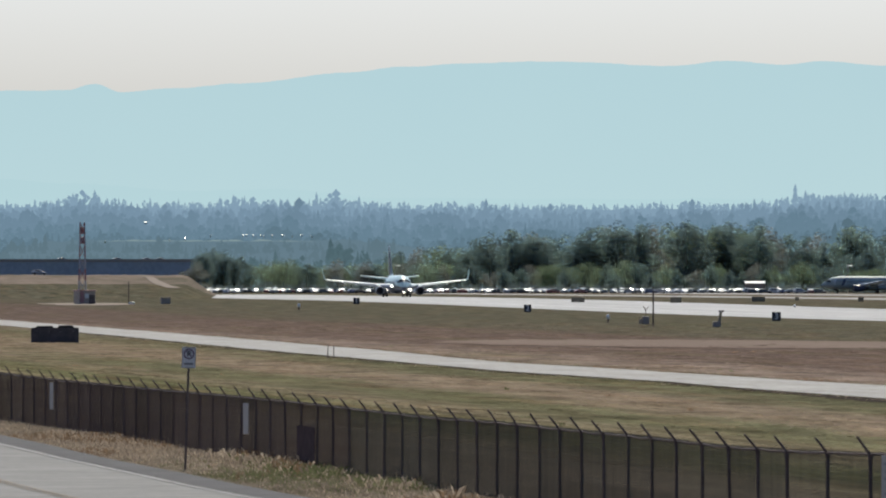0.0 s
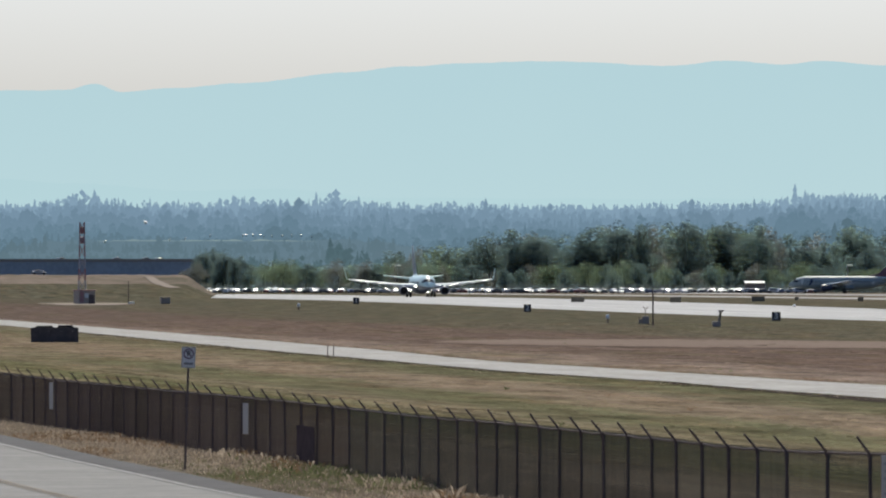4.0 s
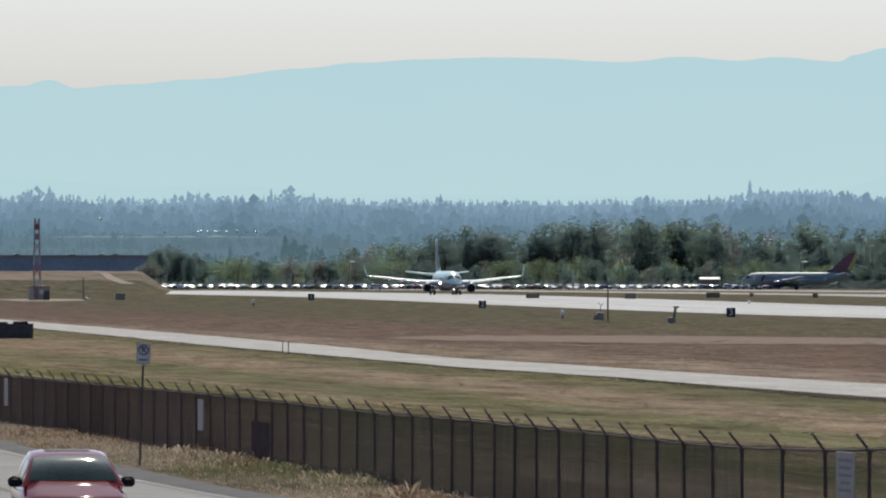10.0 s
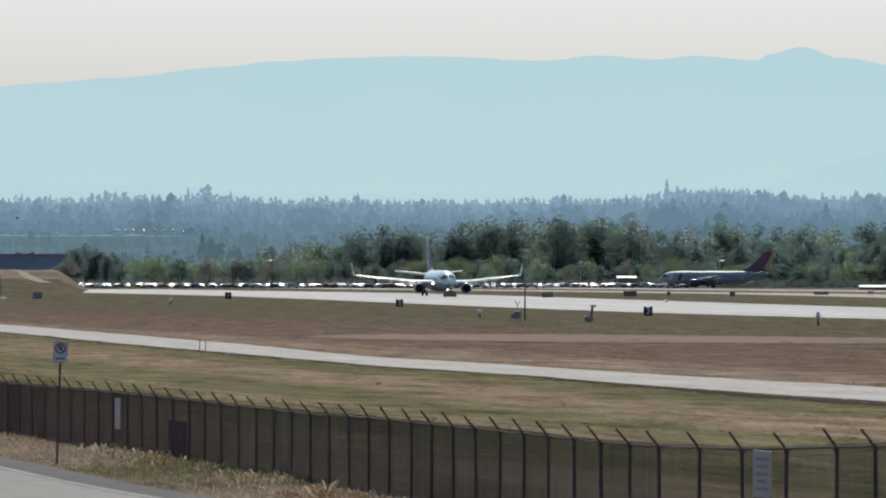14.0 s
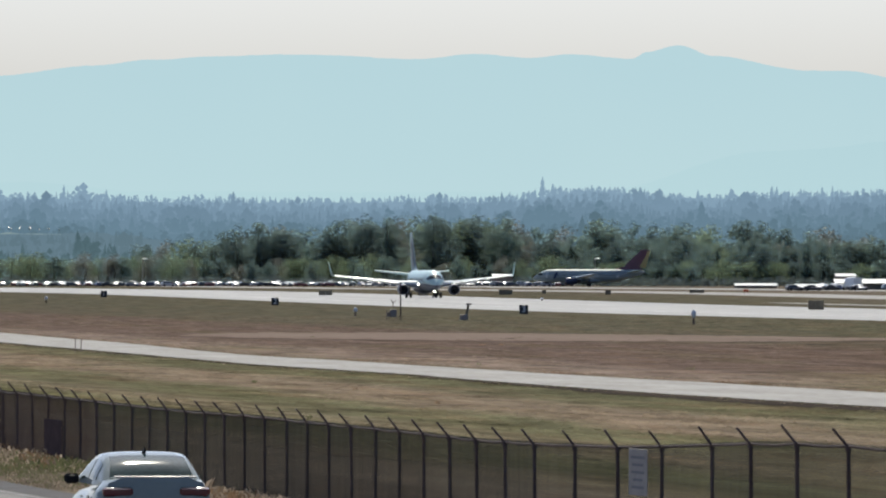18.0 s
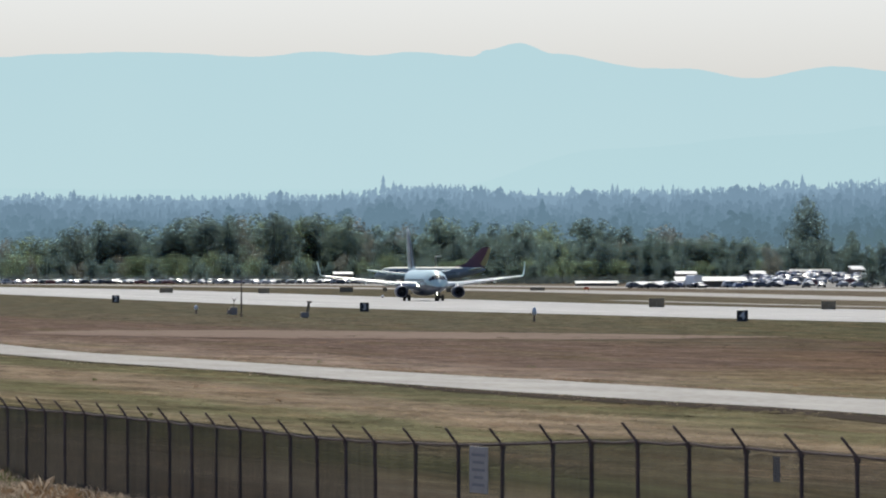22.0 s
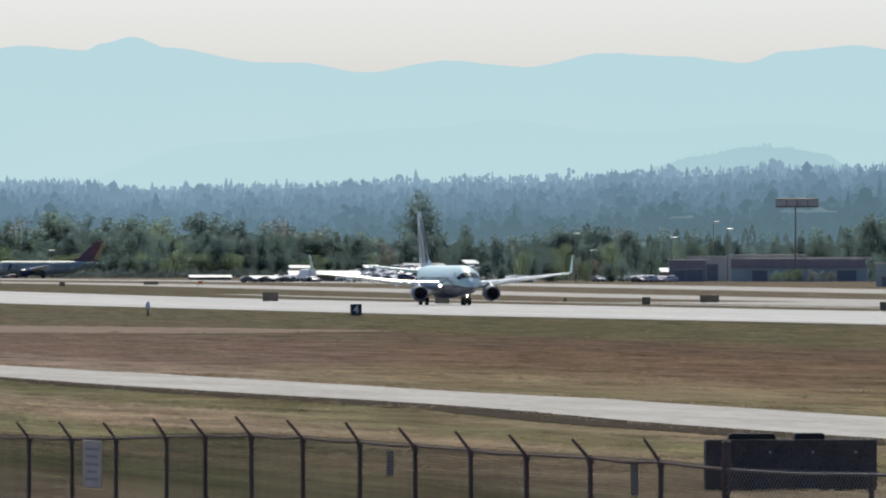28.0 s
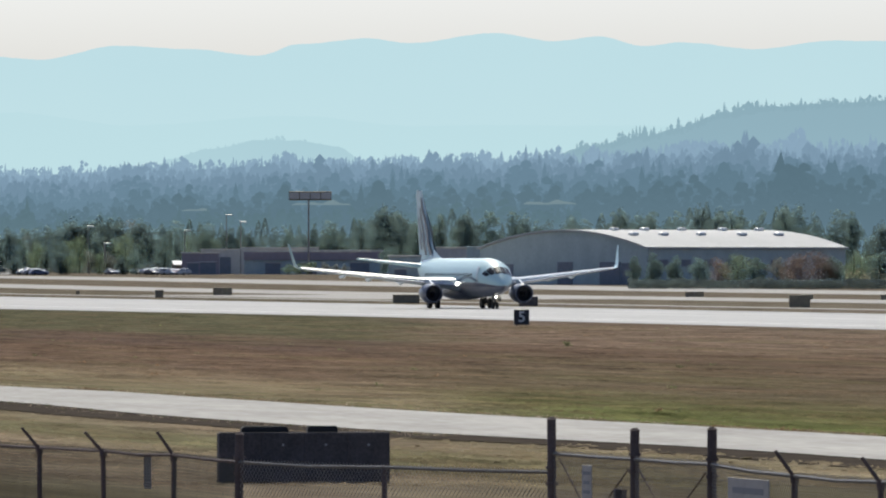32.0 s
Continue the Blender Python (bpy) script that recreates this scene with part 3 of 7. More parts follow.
def leaf_mat(name, color, second, apart=0.14, gaps=0.52):
    """Leaves: grain and stains from mat(), each tree a shade of its own, half of the light let through."""
    m = mat(name, color, 0.95, vary=0.3, scale=0.25, spec=0.0, island=0.05, second=second, apart=apart)
    return airy(thin(m, 0.75), gaps)


# Leaf colours are lightened to imitate the haze over far trees.
M_LEAF = leaf_mat("dull_green_leaves", (0.190, 0.262, 0.222), (0.165, 0.232, 0.205))
M_LEAF_LIGHT = leaf_mat("yellow_green_leaves", (0.215, 0.272, 0.160), (0.182, 0.242, 0.155))
M_LEAF_RUST = leaf_mat("rust_tinged_leaves", (0.24, 0.235, 0.195), (0.20, 0.225, 0.195))
M_LEAF_RED = leaf_mat("autumn_red_leaves", (0.265, 0.185, 0.155), (0.215, 0.185, 0.15), 0.1)
M_LEAF_DARK = leaf_mat("blue_green_fir_needles", (0.180, 0.246, 0.220), (0.158, 0.220, 0.200), gaps=0.52)


def tree_proto(name, label, seed, lobes, leaf, height=20.0, clumps=560, size=0.9, conic=False):
    """A tree 20 m high about its foot: tapered trunk, limbs and an airy crown of small leaf clumps round uneven lobes."""
    rng = random.Random(seed)
    t = thing(name, label, "tree")
    g = Geo()
    bend = [Vector((rng.uniform(-0.3, 0.3) * k, rng.uniform(-0.3, 0.3) * k, height * 0.19 * k)) for k in range(4)]
    for k in range(3):
        g.tube(bend[k], bend[k + 1], 0.27 * (1 - k / 3.3), 7, 0.27 * (1 - (k + 1) / 3.3))
    part("trunk", g, M_BARK, t)
    for c, s in lobes[1::5]:
        part("limb", Geo().tube(bend[2 if c[2] > height * 0.45 else 1] * 0.9, Vector(c), 0.07, 5, 0.02), M_BARK, t)
    g, normals = Geo(), []

    def leaf_at(p, out, e):
        """One curled leaf clump at p, lying roughly across the way out of the crown."""
        n = (out + Vector((rng.gauss(0, 0.4), rng.gauss(0, 0.4), rng.gauss(0, 0.4)))).normalized()
        a = n.orthogonal().normalized()
        a.rotate(Matrix.Rotation(rng.uniform(0, 6.28), 3, n))
        b = n.cross(a)
        soft = (out + n * 0.35).normalized()
        g.add((p - a * e, p - b * e * 0.75 + n * e * 0.25, p + a * e, p + b * e * 0.75 + n * e * 0.25), ((0, 1, 2, 3),))
        normals.extend([soft] * 4)

    vol = [s[0] * s[1] * s[2] for _, s in lobes]
    for _ in range(clumps):
        c, s = rng.choices(lobes, vol)[0]
        e = size * rng.uniform(0.5, 1.3)
        if conic:
            f, ang = 1 - rng.random() ** 0.6, rng.uniform(0, 6.283)
            rad = s[0] * (1 - f) * rng.uniform(0.7, 1.12) + 0.15
            out = Vector((math.cos(ang), math.sin(ang), 0.35)).normalized()
            leaf_at(Vector((c[0] + rad * out.x, c[1] + rad * out.y, c[2] - s[2] + 2 * s[2] * f)), out, e)
        else:
            d = Vector((rng.gauss(0, 1), rng.gauss(0, 1), rng.gauss(0.1, 1))).normalized()
            k = rng.uniform(0.12, 1.0) ** 0.5 * (1 + 0.12 * noise.noise((d.x * 3 + c[0], d.y * 3 + c[1], d.z * 3 + c[2])))
            leaf_at(Vector((c[0] + d.x * s[0] * k, c[1] + d.y * s[1] * k, c[2] + d.z * s[2] * k)), d, e)
    crown = part("crown", g, leaf, t, smooth=180)
    crown.data.normals_split_custom_set_from_vertices(normals)
    return t


def broad_lobes(seed, wide, low, high, n, taper=0.82):
    """Overlapping lobes up the stem, widest below the middle and drawn in towards the top."""
    rng = random.Random(seed)
    out = []
    for i in range(n):
        f = (i + 0.5) / n
        k = math.sin(math.pi * min(1.0, 0.18 + taper * f)) ** 0.7
        a = rng.uniform(0, 6.283)
        off = wide * 0.26 * k * rng.uniform(0.2, 1.3)
        s = wide * 0.34 * (0.25 + 0.75 * k) * rng.uniform(0.75, 1.15)
        out.append(((off * math.cos(a), off * math.sin(a), low + (high - low) * f), (s, s, s * rng.uniform(0.8, 1.3))))
    return out


BROAD = [tree_proto("tree", "tall full leafy tree, dull green", 11 + i, broad_lobes(40 + i, wd, 2.2, 18.2, n), M_LEAF, clumps=2200, size=0.46) for i, (wd, n) in enumerate(((10.5, 13), (9.0, 12), (12.0, 14), (8.0, 12)))]
LIGHT = [tree_proto("tree", "lower rounded yellow-green tree", 21 + i, broad_lobes(60 + i, 14, 2.4, 17.0, 12, 0.66), M_LEAF_LIGHT, clumps=1900, size=0.49) for i in range(2)]
RUST = [tree_proto("tree", "leafy tree with rust-tinged crown", 31, broad_lobes(71, 11.0, 2.2, 17.8, 11, 0.74), M_LEAF_RUST, clumps=1750, size=0.46)]
POPLAR = [tree_proto("tree", "slim tall poplar-like tree, dark green", 41 + i, broad_lobes(80 + i, 6.8, 1.6, 19.0, 11), M_LEAF, clumps=1750, size=0.45) for i in range(3)]
FIR = [tree_proto("fir_tree", "dark pointed fir tree", 51 + i, [((0, 0, 10.8), (5.6 - i * 0.9, 5.6, 9.2))], M_LEAF_DARK, clumps=1750, size=0.355, conic=True) for i in range(2)]
COLUMN = [tree_proto("tree", "very tall dense rounded tree, dull dark green", 61, [((0.6 * math.sin(k * 2.1), 0.6 * math.cos(k * 1.7), 2.6 + 1.22 * k), (5.6 * (1 - (k / 14.6) ** 2.4) + 0.6, 5.6 * (1 - (k / 14.6) ** 2.4) + 0.6, 1.7)) for k in range(14)], M_LEAF_DARK, clumps=4900, size=0.475)]
DENSE = [tree_proto("tree", "dense rounded dark green tree", 91 + i, broad_lobes(95 + i, 11.0, 2.0, 18.0, 12), M_LEAF_DARK, clumps=2700, size=0.53) for i in range(2)]
RED = [tree_proto("tree", "small tree with autumn-red crown", 35, broad_lobes(75, 13.0, 2.2, 17.4, 11, 0.7), M_LEAF_RED, clumps=1900, size=0.49)]
KINDS = {"d": DENSE, "a": RED, "c": COLUMN, "b": BROAD, "l": LIGHT, "r": RUST, "p": POPLAR, "f": FIR}
USED = set()


def plant(kind, u, r, w_top, rng, base=None, stout=1.0, group="trees behind the airfield"):
    """A tree at bearing u, r metres off, whose top is seen at tilt w_top."""
    proto = rng.choice(KINDS[kind])
    p = spot(u, r)
    z = gz(p.x, p.y) - 0.1 if base is None else base
    h = max(3.0, lift(w_top, r) - z)
    k = h / 19.8
    m = Matrix.LocRotScale((p.x, p.y, z), Euler((0, 0, rng.uniform(0, 6.28))), (k * stout, k * stout, k))
    if proto.name not in USED:
        USED.add(proto.name)
        proto.matrix_basis = m
        ob = proto
    else:
        # a proto that already stands was built unscaled: divide its own scale out again
        ob = copy_thing(proto, m @ Matrix.Diagonal((1 / proto.scale.x, 1 / proto.scale.y, 1 / proto.scale.z, 1)))
    return tagged(ob, group=group)


def belt(stops, r, spread, step, kinds, seed, jitter=14.0, stout=(0.8, 1.3)):
    """A belt of trees: tops follow the (bearing, tilt) stops, with gaps and uneven heights."""
    rng = random.Random(seed)
    u = stops[0][0]
    while u < stops[-1][0]:
        w = between(u, stops)
        plant(rng.choice(kinds), u, r + rng.uniform(-spread, spread), w + abs(rng.gauss(0, jitter)) - 4, rng, stout=rng.uniform(*stout))
        u += step * rng.uniform(0.55, 1.45)


belt([(355, 446), (372, 436), (395, 442), (415, 444), (435, 456)], 3700, 40, 10, "d", 1, 6, (1.0, 1.3))
belt([(690, 440), (740, 430), (800, 432), (830, 422), (880, 408), (910, 400), (960, 414), (1010, 408), (1060, 394), (1110, 388), (1160, 398), (1210, 384),
      (1280, 388), (1350, 392), (1420, 404), (1475, 424), (1510, 398), (1560, 402), (1620, 405), (1660, 404), (1720, 410), (1771, 392), (1830, 402), (1880, 410), (1960, 420), (2001, 420), (2080, 425)], 3950, 90, 25, "bblbbrlb", 2, 12, (1.2, 1.75))
belt([(445, 462), (480, 456), (560, 460), (640, 462), (760, 460)], 3650, 50, 16, "lbllrb", 3, 8, (1.4, 2.1))
belt([(760, 462), (800, 466), (900, 470), (1040, 462), (1120, 462), (1200, 470), (1400, 462), (1480, 470), (1560, 455), (1700, 450), (1800, 440), (2000, 440)], 3650, 50, 17, "bldblrb", 13, 9, (1.3, 1.9))
belt([(1480, 476), (1700, 474), (1900, 472), (2110, 474)], 3390, 20, 19, "bdlb", 14, 5, (1.7, 2.4))
belt([(1480, 440), (1540, 425), (1660, 420), (1700, 428), (1800, 425), (1900, 432), (2000, 424), (2060, 440), (2120, 440)], 3450, 60, 17, "bpdbd", 4, 12)
belt([(2090, 440), (2130, 430), (2200, 435), (2250, 440), (2330, 440), (2420, 418), (2500, 420), (2620, 428)], 3000, 80, 19, "bdbdrd", 5, 14, (1.0, 1.6))
belt([(2610, 432), (2700, 428), (2800, 432), (2900, 424), (2960, 404), (3010, 420), (3060, 424)], 2760, 50, 14, "dfbfbpd", 15, 12, (0.8, 1.2))
belt([(2880, 425), (2930, 412), (2964, 396), (3010, 412), (3080, 402), (3120, 408), (3160, 402), (3210, 404), (3260, 415), (3330, 412), (3384, 400), (3450, 408), (3510, 398), (3560, 404), (3640, 396), (3700, 400), (3800, 415), (3900, 410)], 2730, 60, 21, "bbdbpbf", 6, 14)
belt([(2320, 470), (2420, 455), (2520, 448), (2600, 450), (2700, 440)], 2750, 40, 30, "bbl", 7, 8)
rng = random.Random(77)
plant("c", 2158, 3050, 362, rng)
for u, w in ((868, 408), (908, 398), (942, 406), (1055, 392), (1092, 386), (1132, 386), (1212, 383), (1290, 387), (1345, 391), (1508, 396), (1534, 400), (1660, 403), (1771, 391)):
    plant("bd"[u % 3 == 0], u, 3860 + rng.uniform(-15, 15), w, rng, stout=rng.uniform(1.3, 1.6))
for u, w in ((2956, 394), (3101, 404), (3370, 400), (3545, 404), (3665, 398)):
    plant("d", u, 2700, w, rng, stout=0.85)
plant("d", 2956, 2595, 470, rng, stout=0.8)
for u, w in ((2786, 508), (2806, 504), (2826, 501), (2848, 503), (2868, 506), (2884, 510)):
    plant("lr"[u % 4 == 0], u, 2590 + rng.uniform(-6, 6), w, rng, stout=1.9, group="bushes before the warehouse")
plant("b", 3285, 2300, 420, rng, stout=1.2)
plant("b", 3425, 2300, 414, rng, stout=1.2)
plant("b", 2236, 3000, 415, rng)

# ---- chain-link fence ----
POSTS = [-42.8, -20.6, 0.8, 21.6, 41.8, 61.7, 81.3, 100.9, 120.4, 139.9, 159.6, 179.6, 199.8, 220.3, 241.3, 262.7, 284.5, 306.8, 329.7, 353.1, 377.0, 401.6, 426.7, 452.4, 478.7, 505.6, 533.1, 561.2, 590.0, 619.4, 649.4, 680.1, 711.5, 743.6, 776.4, 810.0, 845, 880, 916, 955, 991, 1030, 1070, 1111, 1154, 1198, 1244, 1292, 1342, 1394, 1464, 1541, 1617, 1707, 1777, 1859, 1950, 2049, 2149, 2247, 2345, 2459, 2580, 2695, 2952, 3252, 3396, 3532, 3679, 3834, 4000]
RAIL = [(-40, 655), (100, 673), (300, 692), (500, 710), (700, 733), (776, 741), (880, 748), (992, 760), (1195, 780), (1290, 791), (1394, 798.5), (1541, 804), (1617, 803), (1777, 798), (1859, 798), (1950, 802),
        (2149, 817), (2345, 832), (2459, 838), (2580, 845), (2695, 858), (2952, 867), (3252, 876)]
SPACING = 3.05


def fence_line():
    """Post places: bearings as they stand, three metres apart, from the bend outwards."""
    k = POSTS.index(1394)
    rs = {k: 152.0}
    for way in (1, -1):
        i = k
        while 0 <= i + way < len(POSTS):
            da = (POSTS[i + way] - POSTS[i]) / F
            r = rs[i]
            side = abs(da) * r
            rs[i + way] = r - way * math.sqrt(max(0.0, SPACING ** 2 - side ** 2))
            i += way
    return [rs[i] for i in range(len(POSTS))]


REACH = fence_line()
TOPS = []
for u, r in zip(POSTS, REACH):
    w = between(u, RAIL) if u <= 3252 else between(u, [(3252, 843), (3396, 853), (3532, 862), (3679, 882), (3834, 893), (4000, 905)])
    TOPS.append(lift(w, r))
fence = thing("chain_link_fence", "dark weathered chain-link fence with slanted barbed-wire arms", "fence")
PLACE = [spot(u, r) for u, r in zip(POSTS, REACH)]
GATE = {2695, 3252, 3396, 3532}


def outward(i):
    return Vector((-0.93, 0.0, 0.0)) if POSTS[i] < 2600 else Vector((-0.93, 0.05, 0.0))


rng = random.Random(3)
for i, (p, top) in enumerate(zip(PLACE, TOPS)):
    u = POSTS[i]
    lean = rng.uniform(-0.02, 0.02)
    q = Vector((p.x, p.y, gz(p.x, p.y) - 0.1))
    g = Geo()
    heavy = u in GATE
    rad = 0.048 if heavy else 0.031
    over = {2695: 0.30, 3252: 0.55, 3396: 0.29, 3532: 0.34}.get(u, 0.02)
    g.tube(q, (p.x + lean, p.y, top + over), rad, 10)
    if heavy:
        g.tube((p.x + lean, p.y, top + over), (p.x + lean, p.y, top + over + 0.03), rad * 1.25, 10, rad * 0.5)
        for zz in (0.05, -0.12):
            g.tube((p.x + lean, p.y, top + zz - 0.015), (p.x + lean, p.y, top + zz + 0.015), rad * 1.35, 10)
    post = part("post", g, M_POST, fence)
    if not heavy and u != 2952:
        g = Geo()
        h = rng.uniform(0.24, 0.28)
        a = Vector((p.x + lean, p.y, top - 0.02))
        b = a + outward(i) * 0.215 * rng.uniform(0.9, 1.1) + Vector((0, 0, h))
        g.tube(a, b, 0.021, 6, 0.017)
        g.tube(a - Vector((0, 0, 0.05)), a + Vector((0, 0, 0.04)), 0.043, 8)
        part("barb_arm", g, M_POST, post)

for i in range(len(PLACE) - 1):
    p, q = PLACE[i], PLACE[i + 1]
    za, zb = TOPS[i], TOPS[i + 1]
    if POSTS[i + 1] == 3252:
        zb = lift(876, REACH[i + 1])
    elif POSTS[i] == 3252:
        za = lift(843, REACH[i])
    g = Geo()
    a, b = Vector((p.x, p.y, za)), Vector((q.x, q.y, zb))
    mid = a.lerp(b, 0.5) - Vector((0, 0, rng.uniform(0.0, 0.025)))
    g.tube(a, mid, 0.02, 6)
    g.tube(mid, b, 0.02, 6)
    part("top_rail", g, M_RAIL if POSTS[i] >= 2695 else M_POST, fence)
    # diamond mesh: two sets of slanting wires woven in front of and behind each other
    g = Geo()
    length = (q.xy - p.xy).length
    d = Vector((q.x - p.x, q.y - p.y, 0)) / length
    nrm = Vector((d.y, -d.x, 0)) * 0.003
    low = min(gz(p.x, p.y), gz(q.x, q.y)) + 0.03
    high = (za + zb) / 2 + 0.035
    tall = high - low
    pitch = 0.072
    kmax = int((length + tall) / pitch) + 1
    for way in (1, -1):
        for k in range(kmax):
            s0 = k * pitch - (tall if way > 0 else 0)
            # clip the slanting wire to the panel
            t0, t1 = (max(0.0, -s0), min(tall, length - s0)) if way > 0 else (max(0.0, s0 - length), min(tall, s0))
            if t1 - t0 < 0.02:
                continue
            pa = p + d * (s0 + way * t0) + nrm * way + Vector((0, 0, low + t0))
            pb = p + d * (s0 + way * t1) + nrm * way + Vector((0, 0, low + t1))
            if za != zb:
                pa.z += ((s0 + way * t0) / length - 0.5) * (zb - za)
                pb.z += ((s0 + way * t1) / length - 0.5) * (zb - za)
            g.tube(pa, pb, 0.0033, 3, cap=False)
    part("mesh_panel", g, M_WIRE_PALE if POSTS[i] >= 2695 else M_WIRE_OLIVE if 560 < POSTS[i] + rng.uniform(-60, 60) < 2695 else M_WIRE, fence, smooth=0)


# ---- airliners ----
def ring(y, zc, rx, rz, n=28, flat=0.0):
    """One cross-section; flat squeezes the belly."""
    out = []
    for i in range(n):
        a = 2 * math.pi * i / n
        s = math.sin(a)
        out.append((rx * math.cos(a), y, zc + rz * s * (1 - flat if s < 0 else 1)))
    return out


def wing_part(name, root, tip, chords, thick, material, parent, label="", n=10, kink=None):
    """A tapered wing between two leading-edge points, with a rounded section; y runs aft."""
    def section(le, chord, th):
        up = [(0, 0), (0.02, 0.45), (0.1, 0.85), (0.3, 1.0), (0.6, 0.7), (1.0, 0.03)]
        lo = [(0.7, -0.25), (0.3, -0.55), (0.1, -0.5), (0.02, -0.3)]
        return [(le[0], le[1] + f * chord, le[2] + h * th) for f, h in up + lo]
    g = Geo()
    secs = [section(root, chords[0], thick[0])]
    if kink:
        secs.append(section(*kink))
    secs.append(section(tip, chords[1], thick[1]))
    g.loft(secs)
    return part(name, g, material, parent, label, smooth=50)


def fin_part(name, sections, material, parent, label=""):
    """An upright fin: sections of (y of the leading edge, z, chord, half thickness)."""
    g = Geo()
    rows = []
    for y, z, c, h in sections:
        rows.append([(0, y, z), (h, y + c * 0.25, z), (h * 0.7, y + c * 0.65, z), (0, y + c, z), (-h * 0.7, y + c * 0.65, z), (-h, y + c * 0.25, z)])
    g.loft(rows)
    return part(name, g, material, parent, label, smooth=50)


def airliner(name, label, top_mat, belly_mat, tail_mat, fuselage, wing, nacelle, lamps=False, winglets=True, rudder_mat=None, facing=None):
    """A twin-engined airliner standing on its wheels; nose to -y, origin between the main wheels."""
    t = thing(name, label, "airplane", facing)
    nose, tail, rad = fuselage["nose"], fuselage["tail"], fuselage["rad"]
    zc = fuselage["z"]
    L = tail - nose
    prof = [(0.0, -0.42, 0.03, 0.03), (0.006, -0.40, 0.16, 0.17), (0.018, -0.34, 0.34, 0.34), (0.04, -0.24, 0.56, 0.55), (0.07, -0.12, 0.77, 0.76), (0.10, -0.045, 0.91, 0.91), (0.14, 0, 0.99, 1.0), (0.17, 0, 1, 1.04),
            (0.68, 0, 1, 1.04), (0.76, 0.10, 0.95, 0.95), (0.84, 0.27, 0.78, 0.76), (0.91, 0.42, 0.54, 0.55), (0.97, 0.55, 0.28, 0.32), (1.0, 0.60, 0.10, 0.13)]
    # below the window line the belly is a shell of its own colour
    split = -0.26
    upper, lower = Geo(), Geo()
    rows_u, rows_l = [], []
    n = 30
    for f, dz, kx, kz in prof:
        y = nose + L * f
        a0 = math.asin(split)
        up, lo = [], []
        for i in range(n + 1):
            a = a0 + (math.pi - 2 * a0) * i / n
            up.append((rad * kx * math.cos(a), y, zc + rad * dz + rad * kz * math.sin(a)))
        for i in range(13):
            a = math.pi - a0 + (math.pi + 2 * a0) * i / 12
            lo.append((rad * kx * math.cos(a), y, zc + rad * dz + rad * kz * math.sin(a)))
        rows_u.append(up)
        rows_l.append(lo)
    upper.loft(rows_u, close=False)
    lower.loft(rows_l, close=False)
    body = part("fuselage", upper, top_mat, t, smooth=60)
    part("belly", lower, belly_mat, t, smooth=60)
    g = Geo()
    g.loft([[(x * 1.0, y, z) for x, y, z in ring(nose + L * f, zc - rad * 0.72, rad * kx, rad * kz, 20)] for f, kx, kz in ((0.33, 0.3, 0.2), (0.37, 0.85, 0.42), (0.42, 1.08, 0.52), (0.52, 1.08, 0.52), (0.58, 0.9, 0.45), (0.63, 0.3, 0.2))])
    part("wing_fairing", g, belly_mat, t, smooth=60)
    # flight-deck windows
    for sx in (-1, 1):
        for k, (a0, a1, f0, f1) in enumerate(((0.03, 0.50, 0.034, 0.064), (0.53, 0.95, 0.038, 0.072), (0.98, 1.28, 0.050, 0.080))):
            g = Geo()
            rows = []
            for i in range(7):
                row = []
                for jj in range(7):
                    ang = a0 + (a1 - a0) * jj / 6
                    f = f0 + 0.006 * k * jj / 6 + (f1 - f0 + (0.004 - 0.006) * k * jj / 6) * i / 6
                    kx, kz, dz = (between(f, [(p[0], p[q]) for p in prof]) for q in (2, 3, 1))
                    th = math.pi / 2 - ang
                    row.append((sx * (rad * kx + 0.03) * math.cos(th), nose + L * f - 0.01, zc + rad * dz + (rad * kz + 0.03) * math.sin(th)))
                rows.append(row)
            g.loft(rows, close=False)
            part("cockpit_window", g, M_GLASS_DARK, body, smooth=0)
    # cabin windows and doors
    win = Geo()
    win.loft([[(0, 0.12 * math.cos(a * 0.785), 0.17 * math.sin(a * 0.785)) for a in range(8)], [(0.02, 0.11 * math.cos(a * 0.785), 0.16 * math.sin(a * 0.785)) for a in range(8)]])
    wm = win.mesh("window", 40)
    wm.materials.append(M_GLASS_DARK)
    for sx in (-1, 1):
        count = 34
        for k in range(count):
            y = nose + L * (0.17 + 0.55 * k / (count - 1))
            zz = 0.28
            x = rad * math.sqrt(1 - (zz / (rad * 1.04)) ** 2) + 0.003
            part("window", wm, None, body, at=pose(sx * x, y, zc + zz, 0, 0, 0 if sx > 0 else 180))
        for f in (0.125, 0.755):
            g = Geo()
            kx = between(f, [(p[0], p[2]) for p in prof])
            rows = []
            for z in (-0.55, -0.1, 0.4, 0.9, 1.2):
                x = rad * kx * math.sqrt(max(0.05, 1 - (z / (rad * 1.04)) ** 2)) + 0.012
                rows.append([(sx * x, nose + L * f - 0.42, zc + z), (sx * x, nose + L * f + 0.42, zc + z)])
            g.loft(rows, close=False)
            part("door", g, M_WING, body, smooth=60)
    # wings
    w = wing
    for sx in (-1, 1):
        r0 = (sx * rad * 0.8, w["root"], w["z"])
        kx = w["kink"]
        kz = w["z"] + (kx - rad) * w["dihedral"]
        kink = ((sx * kx, w["root"] + (kx - rad) * w["sweep"] * 1.1, kz), w["chord"] * 0.56, w["chord"] * 0.56 * 0.12)
        tip = (sx * w["half"], w["root"] + (w["half"] - rad) * w["sweep"], w["z"] + (w["half"] - rad) * w["dihedral"] * 1.08)
